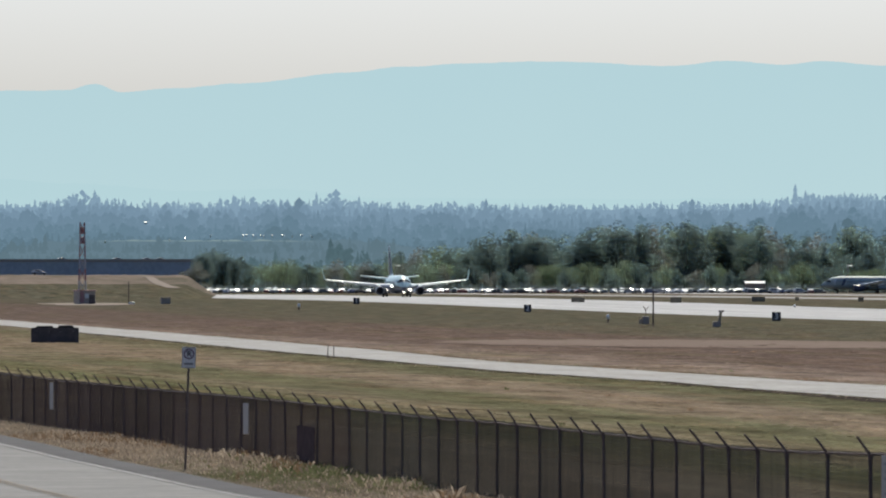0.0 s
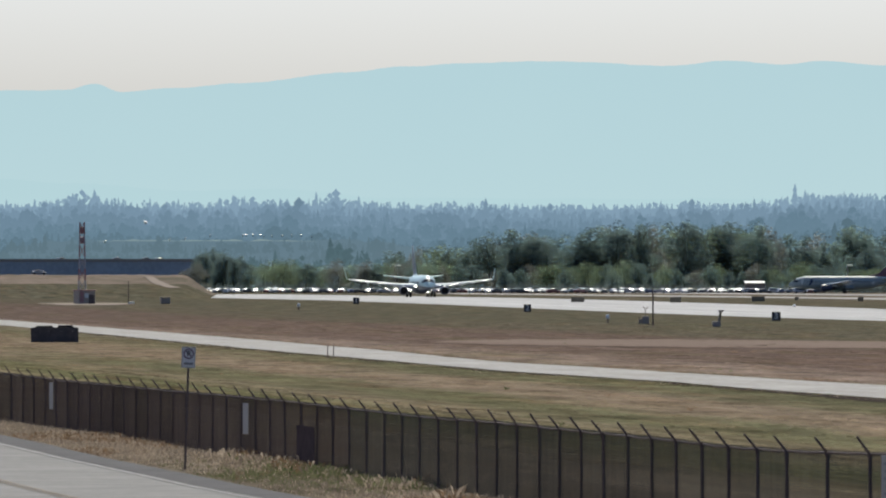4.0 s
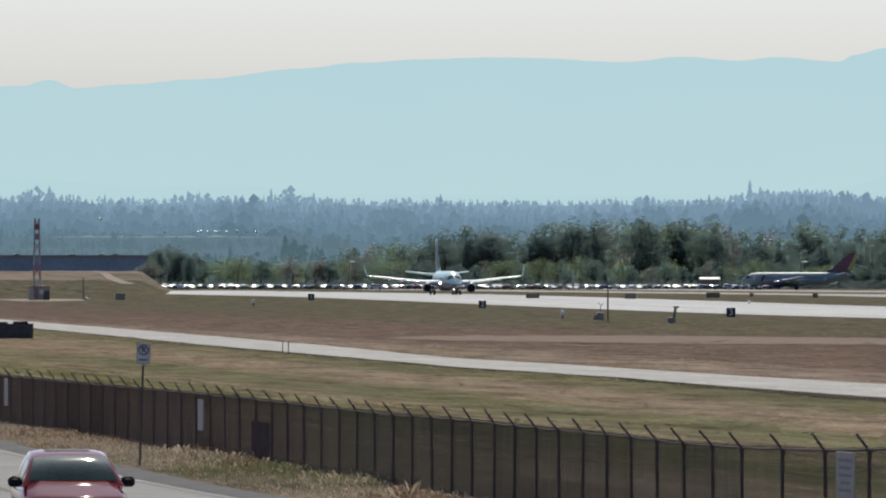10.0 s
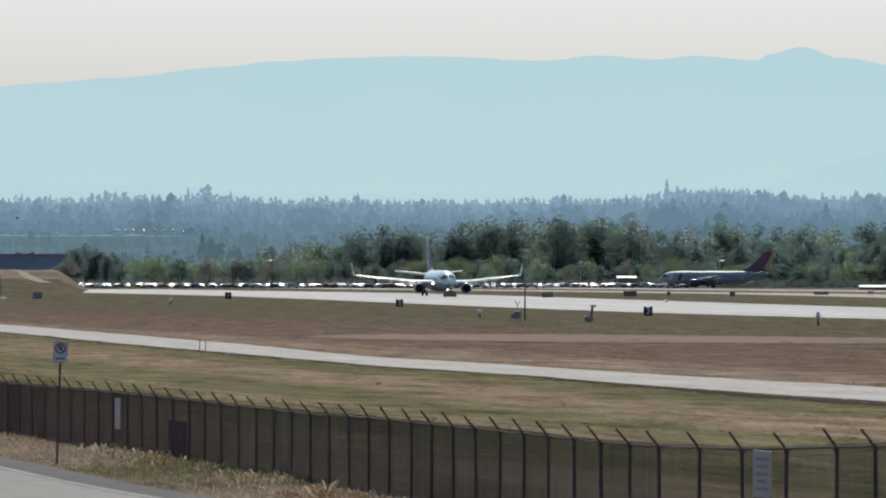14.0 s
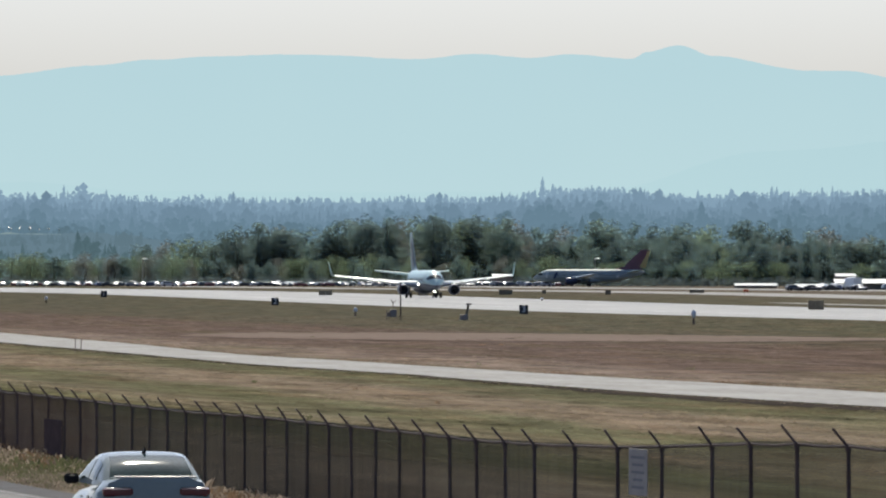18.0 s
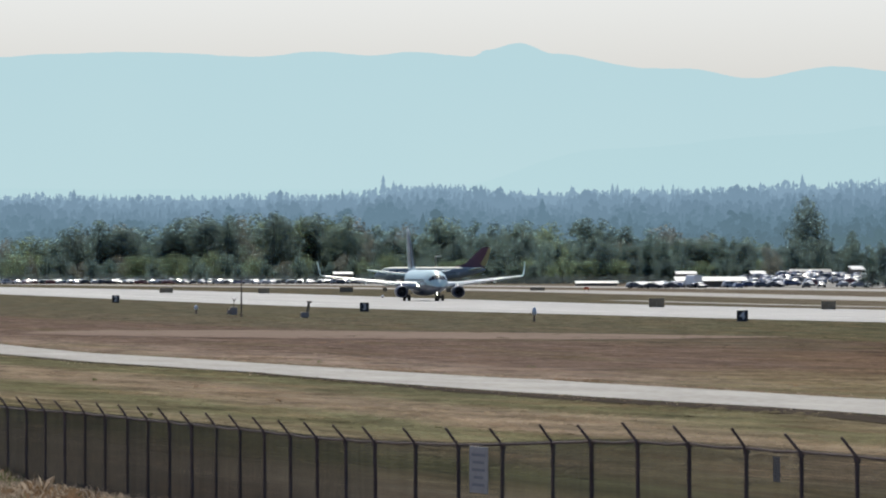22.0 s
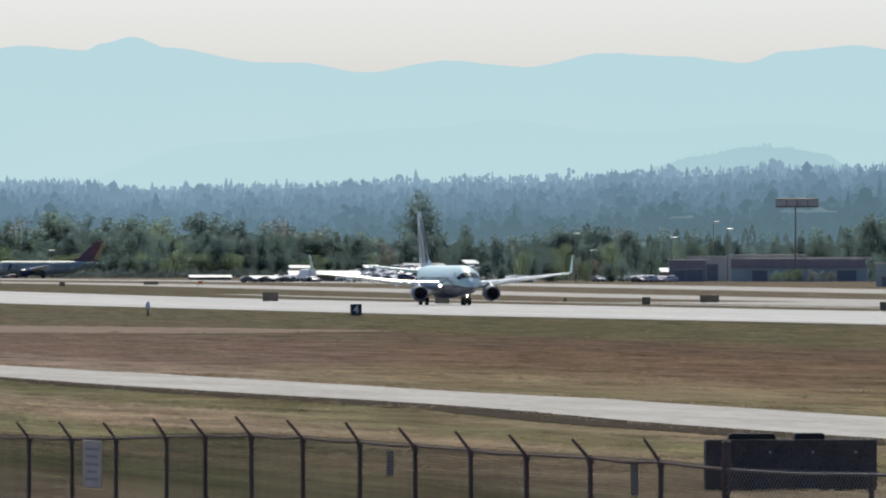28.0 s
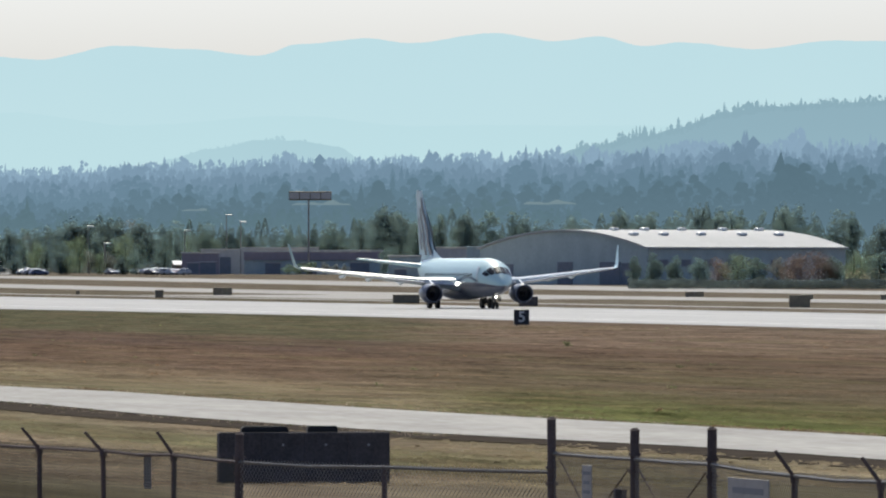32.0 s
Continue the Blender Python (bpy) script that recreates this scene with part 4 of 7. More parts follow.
        wg = wing_part("wing", r0, tip, (w["chord"], w["tip"]), (w["chord"] * 0.12, w["tip"] * 0.1), M_WING, t, kink=kink)
        # polished leading edge
        g = Geo()
        g.tube(r0, kink[0], 0.16, 8, 0.11)
        g.tube(kink[0], tip, 0.11, 8, 0.05)
        part("slat", g, M_METAL, wg)
        for k in (0.30, 0.52, 0.70):
            g = Geo()
            px = rad + (w["half"] - rad) * k
            py = w["root"] + (px - rad) * w["sweep"] + w["chord"] * (0.72 - 0.55 * k)
            pz = w["z"] + (px - rad) * w["dihedral"] - 0.2
            g.loft([ring(py + d, pz - e, a, b, 10) for d, e, a, b in ((-1.2, -0.12, 0.05, 0.05), (-0.4, 0.0, 0.12, 0.17), (0.8, 0.06, 0.13, 0.18), (2.0, 0.02, 0.03, 0.04))])
            for q in range(len(g.v)):
                g.v[q] = (g.v[q][0] + sx * px, g.v[q][1], g.v[q][2])
            part("flap_fairing", g, M_WING, wg)
        if winglets:
            g = Geo()
            secs = []
            for k, out, up, c in ((0, 0, 0, 1.0), (0.2, 0.35, 0.12, 0.95), (0.4, 0.55, 0.45, 0.8), (1.0, 0.95, 2.51, 0.32)):
                x, y, z = tip[0] + sx * out, tip[1] + up * 0.75, tip[2] + up
                ch, th = w["tip"] * c, 0.06
                secs.append([(x, y, z), (x - sx * th, y + ch * 0.3, z + 0.02), (x, y + ch, z), (x + sx * th, y + ch * 0.3, z - 0.02)])
            g.loft(secs)
            part("winglet", g, M_PAINT_WHITE, wg, smooth=50)
        # engine
        e = nacelle
        ex, ez = sx * e["x"], e["z"]
        cw = Geo()
        cw.loft([[(x + ex, y, z) for x, y, z in ring(e["y"] + d, ez + dz, r * e["r"], r * e["r"], 24, 0.08)] for d, r, dz in ((0.0, 0.80, 0), (0.02, 0.93, 0), (0.25, 1.0, 0), (1.2, 1.07, 0), (2.4, 1.0, 0.02), (3.5, 0.80, 0.06))], cap=False)
        eng = part("engine", cw, e["mat"], t, smooth=60)
        g = Geo()
        g.loft([[(x + ex, y, z) for x, y, z in ring(e["y"] + d, ez, r * e["r"], r * e["r"], 24, 0.08)] for d, r in ((0.22, 0.985), (0.05, 0.97), (-0.02, 0.90), (0.04, 0.83), (0.3, 0.80))], cap=False)
        part("inlet_lip", g, M_BELLY, eng, "grey inlet lip", smooth=60)
        g = Geo()
        g.loft([[(x + ex, y, z) for x, y, z in ring(e["y"] + d, ez, r * e["r"], r * e["r"], 20)] for d, r in ((0.3, 0.80), (0.9, 0.80), (0.95, 0.02))], cap=False)
        part("fan_duct", g, M_DARK_METAL, eng, smooth=40)
        g = Geo()
        g.loft([[(x + ex, y, z) for x, y, z in ring(e["y"] + d, ez, r, r, 14)] for d, r in ((0.5, 0.02), (0.75, 0.18), (0.95, 0.3))])
        for k in range(18):
            a = k * 2 * math.pi / 18
            p0 = Vector((ex + 0.28 * math.cos(a), e["y"] + 0.9, ez + 0.28 * math.sin(a)))
            p1 = Vector((ex + 0.8 * e["r"] * math.cos(a + 0.2), e["y"] + 0.8, ez + 0.8 * e["r"] * math.sin(a + 0.2)))
            sd_ = Vector((-math.sin(a), 0.5, math.cos(a))) * 0.09
            g.quad(p0 - sd_, p1 - sd_ * 1.6, p1 + sd_ * 1.6, p0 + sd_)
        part("fan", g, M_DARK_METAL, eng, smooth=40)
        g = Geo()
        g.loft([[(x + ex, y, z) for x, y, z in ring(e["y"] + d, ez + 0.08, r, r, 16)] for d, r in ((3.2, 0.62), (4.2, 0.48), (4.9, 0.30))])
        part("exhaust", g, M_DARK_METAL, eng, smooth=50)
        g = Geo()
        g.loft([[(ex - 0.16, y, z0), (ex + 0.16, y, z0), (ex + 0.1, y, z1), (ex - 0.1, y, z1)] for y, z0, z1 in ((e["y"] + 0.9, ez + 0.9, ez + 1.1), (e["y"] + 2.2, ez + 0.8, ez + 1.5), (e["y"] + 5.2, ez + 0.4, ez + 1.3))])
        part("pylon", g, M_WING, eng)
        # tailplane
        wing_part("tailplane", (sx * 0.5, tail - 6.3, zc + rad * 0.55), (sx * w["stab"], tail - 6.3 + w["stab"] * 0.62, zc + rad * 0.55 + w["stab"] * 0.12), (4.0, 1.5), (0.36, 0.13), M_PAINT_WHITE, t)
        # main wheels
        gear = Geo()
        gx = sx * fuselage["track"] / 2
        gear.tube((gx, 0, 0.5), (gx * 0.9, 0.1, zc - rad * 0.5), 0.14, 10)
        gear.tube((gx - 0.45, 0, 0.56), (gx + 0.45, 0, 0.56), 0.09, 8)
        gear.tube((gx, 0.1, 0.9), (gx * 0.35, -0.1, zc - rad * 0.7), 0.07, 6)
        leg = part("main_gear", gear, M_DARK_METAL, t)
        for k in (-0.42, 0.42):
            g = Geo()
            g.tube((gx + k - 0.19, 0, 0.56), (gx + k + 0.19, 0, 0.56), 0.56, 20)
            wh = part("wheel", g, M_RUBBER, leg, smooth=40)
    # fin with dorsal fillet
    f = wing["fin"]
    fin_part("tail_fin", [(tail - 11.2, zc + rad * 0.92, 10.6, 0.30), (tail - 8.4, zc + rad * 1.25, 7.6, 0.28), (tail - 6.6, zc + rad * 1.55, 6.0, 0.26), (tail - 0.9, f, 2.4, 0.11)], tail_mat, t)
    fin_part("rudder", [(tail - 1.6, zc + rad * 1.25, 1.75, 0.09), (tail + 0.85, f - 0.3, 0.95, 0.05)], rudder_mat or tail_mat, t)
    # nose gear
    ny = fuselage["nose_gear"]
    g = Geo()
    g.tube((0, ny, 0.36), (0, ny - 0.1, zc - rad * 0.6), 0.10, 10)
    g.tube((0, ny, 0.7), (0, ny + 1.0, zc - rad * 0.8), 0.06, 6)
    g.box((0.3, ny - 0.6, zc - rad - 0.2), (0.04, 1.4, 0.6), 0.01)
    g.box((-0.3, ny - 0.6, zc - rad - 0.2), (0.04, 1.4, 0.6), 0.01)
    leg = part("nose_gear", g, M_DARK_METAL, t)
    for k in (-0.21, 0.21):
        g = Geo()
        g.tube((k - 0.1, ny, 0.36), (k + 0.1, ny, 0.36), 0.36, 18)
        part("wheel", g, M_RUBBER, leg)
    if lamps:
        for sx, y, z, r in ((-1.95, w["root"] + 0.05, w["z"] + 0.25, 0.17), (1.95, w["root"] + 0.05, w["z"] + 0.25, 0.14), (0.0, ny - 0.25, 1.25, 0.10)):
            g = Geo()
            g.loft([ring(y + d, z, r * k, r * k, 12) for d, k in ((-0.06, 0.4), (-0.03, 0.9), (0.03, 1.0))])
            for q in range(len(g.v)):
                g.v[q] = (g.v[q][0] + sx, g.v[q][1], g.v[q][2])
            part("landing_light", g, M_LAMP, t, "lit white landing light")
    return t, body, zc, rad, nose, L


B738 = dict(nose=-19.6, tail=18.4, rad=1.92, z=3.25, track=5.72, nose_gear=-15.6)
W738 = dict(root=-7.0, z=2.35, kink=5.6, sweep=0.51, dihedral=0.112, half=16.9, chord=7.6, tip=1.7, stab=7.1, fin=12.51)
E738 = dict(x=4.85, y=-8.6, z=1.55, r=1.02, mat=M_PAINT_NAVY)
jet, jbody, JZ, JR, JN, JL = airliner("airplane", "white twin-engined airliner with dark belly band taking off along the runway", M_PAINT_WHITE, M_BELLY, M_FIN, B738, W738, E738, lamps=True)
jet.scale = (1.01, 1.01, 1.01)
# tail art: broad dark upright bars down the fin, and the dark swoosh on the forward flank
for sx in (-1, 1):
    for z0, z1, a, b in ((5.6, 11.7, 0.20, 0.36), (5.6, 10.6, 0.50, 0.62), (6.2, 9.6, 0.74, 0.84)):
        g = Geo()
        rows = []
        for k in range(6):
            z = z0 + (z1 - z0) * k / 5
            s = (z - (JZ + JR * 1.25)) / (12.51 - JZ - JR * 1.25)
            y0, c, h = 10.0 + 7.5 * s, 7.6 - 5.2 * s, 0.29 - 0.17 * s
            wob = 0.05 * math.sin(k * 1.9)
            rows.append([(sx * (h * 1.02 + 0.015), y0 + c * (a + wob), z), (sx * (h * 1.02 + 0.015), y0 + c * (b + wob), z)])
        g.loft(rows, close=False)
        part("tail_art", g, M_PAINT_NAVY, jet, "dark blue tail artwork strokes")
    g = Geo()
    rows = []
    for k in range(12):
        s = k / 11
        y = JN + JL * (0.085 + 0.27 * s)
        z = -0.70 + 0.9 * math.sin(s * 3.0) * (1 - 0.25 * s)
        f = (y - JN) / JL
        kk = between(f, [(0.07, 0.77), (0.10, 0.91), (0.14, 1.0)])
        pts = []
        for d in (-0.16, 0.16):
            zz = max(-1.7, min(1.7, z + d))
            x = JR * kk * math.sqrt(max(0.03, 1 - (zz / (JR * 1.04 * kk)) ** 2)) + 0.012
            pts.append((sx * x, y, JZ + zz))
        rows.append(pts)
    g.loft(rows, close=False)
    part("flank_stripe", g, M_PAINT_TEAL, jet, "thin dark teal swoosh line")

for sx in (-1, 1):
    g = Geo()
    rows = []
    for f, dz, kx, kz in ((0.018, -0.34, 0.34, 0.34), (0.04, -0.24, 0.56, 0.55), (0.07, -0.12, 0.77, 0.76), (0.10, -0.045, 0.91, 0.91), (0.14, 0, 0.99, 1.0), (0.17, 0, 1, 1.04), (0.68, 0, 1, 1.04), (0.76, 0.10, 0.95, 0.95), (0.84, 0.27, 0.78, 0.76), (0.91, 0.42, 0.54, 0.55)):
        rows.append([(sx * (JR * kx * math.cos(a) + 0.012), JN + JL * f, JZ + JR * dz + JR * kz * math.sin(a)) for a in (-0.50, -0.36)])
    g.loft(rows, close=False)
    part("belly_line", g, M_PAINT_NAVY, jet, "dark blue line along the belly")

A320 = dict(nose=-17.7, tail=17.6, rad=1.98, z=3.45, track=7.6, nose_gear=-12.6)
W320 = dict(root=-6.4, z=2.6, kink=6.2, sweep=0.47, dihedral=0.09, half=17.0, chord=7.0, tip=1.6, stab=6.2, fin=11.76)
M_JET_GREY = mat("pale_blue_grey_aircraft_paint", (0.25, 0.31, 0.32), 0.5, vary=0.15, scale=0.6)
E320 = dict(x=5.75, y=-7.6, z=1.75, r=1.1, mat=M_PAINT_NAVY)
jet2 = airliner("airplane", "pale grey airliner with red and gold tail holding on the taxiway", M_JET_GREY, M_JET_GREY, M_RED, A320, W320, E320, winglets=False, rudder_mat=M_YELLOW)[0]
for sx in (-1, 1):
    g = Geo()
    g.loft([[(sx * 0.23, 16.0, 6.4), (sx * 0.2, 17.7, 6.4)], [(sx * 0.18, 17.2, 8.6), (sx * 0.16, 18.2, 8.6)], [(sx * 0.15, 18.0, 9.8), (sx * 0.14, 18.4, 9.8)]], close=False)
    part("tail_art", g, M_YELLOW, jet2, "gold tail panel")
    g = Geo()
    g.loft([[(sx * 2.005, -11.5, 2.6), (sx * 2.005, -10.7, 2.6)], [(sx * 2.005, -11.0, 3.6), (sx * 2.005, -10.2, 3.6)], [(sx * 1.85, -10.6, 4.6), (sx * 1.85, -9.9, 4.6)]], close=False)
    part("flank_stripe", g, M_PAINT_NAVY, jet2)


# ---- runway distance signs ----
def digit(ch, size, m, material, parent, name="numeral"):
    cu = bpy.data.curves.new(name, "FONT")
    cu.body, cu.size, cu.align_x, cu.align_y, cu.extrude, cu.offset = ch, size, "CENTER", "CENTER", 0.004, 0.018 * size
    tmp = bpy.data.objects.new(name, cu)
    scene.collection.objects.link(tmp)
    me = bpy.data.meshes.new_from_object(tmp.evaluated_get(bpy.context.evaluated_depsgraph_get()))
    bpy.data.objects.remove(tmp)
    me.materials.append(material)
    ob = new(name, me)
    ob.parent, ob.matrix_basis = parent, m
    return ob


def distance_sign(ch, u, r, w_mid):
    p = spot(u, r)
    z = gz(p.x, p.y)
    t = thing("distance_sign", "black square runway sign with a white numeral, standing on the grass", "sign", Matrix.Translation((p.x, p.y, z)) @ pose(0, 0, 0, 0, 0, -math.degrees(bearing(u)) * 0.5), "runway distance signs")
    mid = lift(w_mid, r) - z
    g = Geo().box((0, 0, mid), (1.28, 0.35, 1.32), 0.03)
    b = part("cabinet", g, M_SIGN_BLACK, t)
    for k in (-0.4, 0.4):
        part("leg", Geo().tube((k, 0, -0.2), (k, 0, mid - 0.6), 0.04, 8), M_POST, t)
    digit(ch, 1.25, pose(0, -0.185, mid, 90, 0, 0), M_SIGN_WHITE, b)


for ch, u, s, w in (("1", 630.8, 2045, 532.8), ("2", 933.8, 1740, 546.0), ("3", 1373.7, 1435, 560.2), ("4", 2042.4, 1131, 575.7), ("5", 3197.1, 828, 601.5)):
    distance_sign(ch, u, s / math.cos(bearing(u)), w)

# ---- no-parking sign ----
p = spot(328, 219)
t = thing("no_parking_sign", "white no-parking road sign on a slim dark post by the verge", "road sign", pose(p.x, p.y, gz(p.x, p.y), 0, 1.8, -4))
part("post", Geo().box((0, 0.02, 1.2), (0.05, 0.035, 2.9), 0.008), M_POST, t)
pl = part("plate", Geo().box((0, 0, 2.43), (0.305, 0.006, 0.457), 0.002), M_SIGN_WHITE, t)
g = Geo()
for a, b, c, d in ((0, 2.645, 0.28, 0.012), (0, 2.215, 0.28, 0.012), (0, 2.295, 0.20, 0.05)):
    g.box((a, -0.006, b), (c, 0.004, d))
for a in (-0.142, 0.142):
    g.box((a, -0.006, 2.43), (0.012, 0.004, 0.43))
part("printed_bars", g, M_INK, pl)
g = Geo()
rows = []
for k in range(25):
    a = 2 * math.pi * k / 24
    rows.append([(r * math.cos(a), -0.009, 2.51 + r * math.sin(a)) for r in (0.088, 0.118)])
g.loft(rows, close=False)
s2 = 0.707
g.quad((-0.085 * s2 - 0.01, -0.010, 2.51 + 0.085 * s2 - 0.01), (-0.085 * s2 + 0.01, -0.010, 2.51 + 0.085 * s2 + 0.01), (0.085 * s2 + 0.01, -0.010, 2.51 - 0.085 * s2 + 0.01), (0.085 * s2 - 0.01, -0.010, 2.51 - 0.085 * s2 - 0.01))
part("ban_ring", g, M_SIGN_RED, pl)
digit("P", 0.17, pose(0, -0.0085, 2.51, 90, 0, 0), M_SIGN_BLACK, pl, "letter")


# ---- things along the fence ----
def fence_at(u):
    """The fence's place at a bearing."""
    for i in range(len(POSTS) - 1):
        if POSTS[i] <= u <= POSTS[i + 1]:
            k = (u - POSTS[i]) / (POSTS[i + 1] - POSTS[i])
            return PLACE[i].lerp(PLACE[i + 1], k), REACH[i] + (REACH[i + 1] - REACH[i]) * k
    return PLACE[-1], REACH[-1]


def fence_plate(u, w0, w1, wide, material, label, bars=0, near=True):
    p, r = fence_at(u)
    z0, z1 = lift(w1, r), lift(w0, r)
    # wired flat to the fence: its length follows the panel, however slanted it is seen
    k = max(i for i in range(len(POSTS) - 1) if POSTS[i] <= u)
    d = (PLACE[k + 1] - PLACE[k]).normalized()
    side = Vector((p.y, -p.x, 0)).normalized()
    wide = min(3.4, wide / max(0.06, abs(d.dot(side))))
    ang = math.degrees(math.atan2(d.y, d.x))
    if Vector((-d.y, d.x, 0)).dot(p) < 0:
        ang += 180
    t = thing("notice_plate", label, "sign", Matrix.Translation((p.x, p.y, z0)) @ pose(0, 0, 0, 0, 0, ang))
    y = -0.035 if near else 0.035
    h = z1 - z0
    b = part("plate", Geo().box((0, y, h / 2), (wide, 0.012, h), 0.004), material, t)
    for k in range(bars):
        wk = wide * (0.75, 0.6, 0.7, 0.5, 0.66)[k % 5]
        part("print_bar", Geo().box((0, y - 0.008, h * (0.9 - 0.8 * (k + 0.5) / bars)), (wk, 0.003, h * 0.3 / bars)), M_INK, b)


M_GREY_PLATE = mat("weathered_grey_plate", (0.36, 0.33, 0.30), 0.7, vary=0.25, scale=5)
fence_plate(94, 677, 725, 0.10, M_PLATE, "narrow pale notice plate wired to the fence")
fence_plate(438, 714, 769, 0.125, M_PLATE, "narrow pale notice plate wired to the fence")
M_DARK_PLATE = mat("rusty_dark_sheet", (0.125, 0.092, 0.088), 1.0, vary=0.4, scale=3, spec=0.0)
fence_plate(544, 755, 818, 0.86, M_DARK_PLATE, "dark back of a metal sign on the fence")
fence_plate(1581, 807, 890, 0.265, M_PLATE, "faded grey notice with rows of unreadable print on the fence", 5)
fence_plate(2099, 824, 870, 0.085, M_GREY_PLATE, "thin grey plate seen edge-on at the fence", near=False)
fence_plate(2531, 845, 905, 0.08, M_GREY_PLATE, "thin grey plate seen edge-on at the fence", near=False)
fence_plate(3320, 863, 925, 0.10, M_PLATE, "thin pale marker plate on the gate", 3)
fence_plate(3606, 887, 960, 0.40, M_PLATE, "white notice with two lines of unreadable print on the fence", 2)
# brace rods of the gate posts
for u0, w0, u1, w1 in ((3262, 850, 3302, 925), (3384, 872, 3340, 935), (3404, 872, 3440, 935), (3522, 876, 3480, 935)):
    a, ra = fence_at(u0)
    b, rb = fence_at(u1)
    part("brace_rod", Geo().tube((a.x, a.y - 0.04, lift(w0, ra)), (b.x, b.y - 0.04, lift(w1, rb)), 0.009, 5), M_POST, fence)
# latch boxes low on the gate
p, r = fence_at(3372)
part("latch_box", Geo().box((p.x, p.y, lift(905, r) - 0.1), (0.12, 0.1, 0.2), 0.01), M_BLACK, fence)

def blade_mat(*args, **kw):
    return thin(mat(*args, **kw))


# dry verge between road and fence: tufts of straw and some green
M_STRAW = blade_mat("dry_straw_grass", (0.44, 0.355, 0.26), 0.9, vary=0.4, scale=0.6, spec=0.1, island=0.5, second=(0.23, 0.18, 0.135))
M_GREEN_GRASS = blade_mat("dull_green_verge_grass", (0.13, 0.155, 0.065), 0.9, vary=0.4, scale=1.0, spec=0.1, island=0.4, second=(0.16, 0.145, 0.08))
M_RUST_WEED = blade_mat("rusty_dead_weeds", (0.26, 0.165, 0.095), 0.9, vary=0.4, scale=1.0, spec=0.1, island=0.4, second=(0.15, 0.10, 0.06))
rng = random.Random(12)
fence_x = sorted((p.y, p.x) for p in PLACE)
straw, green, rust = Geo(), Geo(), Geo()


def tuft(gg, x, y, h, n):
    z = gz(x, y) - 0.02
    for _ in range(n):
        a = rng.uniform(0, 6.283)
        out, hh = h * rng.uniform(0.1, 0.7), h * rng.uniform(0.55, 1.15)
        bx, by = x + rng.uniform(-0.08, 0.08), y + rng.uniform(-0.08, 0.08)
        wd = 0.005 + 0.006 * rng.random()
        dx, dy = math.cos(a), math.sin(a)
        gg.add(((bx - dy * wd, by + dx * wd, z), (bx + dy * wd, by - dx * wd, z), (bx + dx * out * 0.5, by + dy * out * 0.5, z + hh * 0.75), (bx + dx * out, by + dy * out, z + hh * rng.uniform(0.7, 1.0))), ((0, 1, 2), (2, 1, 3)))


for _ in range(24000):
    y = 118 + 200 * rng.random() ** 1.25
    fx = between(y, fence_x)
    k = rng.random()
    x = road_edge(y) + (fx + 0.25 - road_edge(y)) * k
    n = noise.noise((x * 0.35, y * 0.09, 2.0))
    gp = math.exp(-((y - 207) / 14) ** 2) * 0.85 + math.exp(-((y - 168) / 6) ** 2) * 0.3
    h = (0.06 + 0.19 * rng.random()) * (0.45 + 0.30 * k) * (1.0 + 0.5 * n) * (0.7 if x < road_edge(y) + 0.4 else 1.0)
    if k > 0.6 and 196 < y < 236:
        h += 0.13 * rng.random()
    if n > 0.18 and y < 195 and rng.random() < 0.4:
        h *= 2.3
    if n < -0.12 and rng.random() < 0.55:
        continue
    if rng.random() < gp:
        tuft(green, x, y, h * 0.9, 5)
    elif n > 0.05 and rng.random() < 0.4:
        tuft(rust, x, y, h * 1.15, 5)
    else:
        tuft(straw, x, y, h, 5)
for gg, m, nm, lb in ((straw, M_STRAW, "dry_grass", "dry straw-coloured verge grass beside the road"), (green, M_GREEN_GRASS, "green_grass", "patchy dull green grass on the verge"), (rust, M_RUST_WEED, "dead_weeds", "rusty dead weeds along the fence foot")):
    tagged(part(nm, gg, m, smooth=0), lb, "grass", kind="stuff")
# short ragged tufts along the pale road's edges
tan, olive = Geo(), Geo()
for _ in range(9000):
    y = 300 + 700 * rng.random() ** 1.5
    side = rng.random() < 0.6
    n = noise.noise((y * 0.05, 7.0 if side else 1.0, 0.0))
    x = lane_far(y) + abs(rng.gauss(0, 0.8)) + 0.5 * n if side else lane_near(y) - abs(rng.gauss(0, 0.7)) + 0.4 * n
    tuft(olive if rng.random() < 0.3 + 0.4 * n else tan, x, y, rng.uniform(0.04, 0.13), 5)
for gg, m, lb in ((tan, M_STRAW, "short dry straw tufts along the pale road"), (olive, M_GREEN_GRASS, "short olive tufts along the pale road")):
    tagged(part("field_grass", gg, m, smooth=0), lb, "grass", kind="stuff")

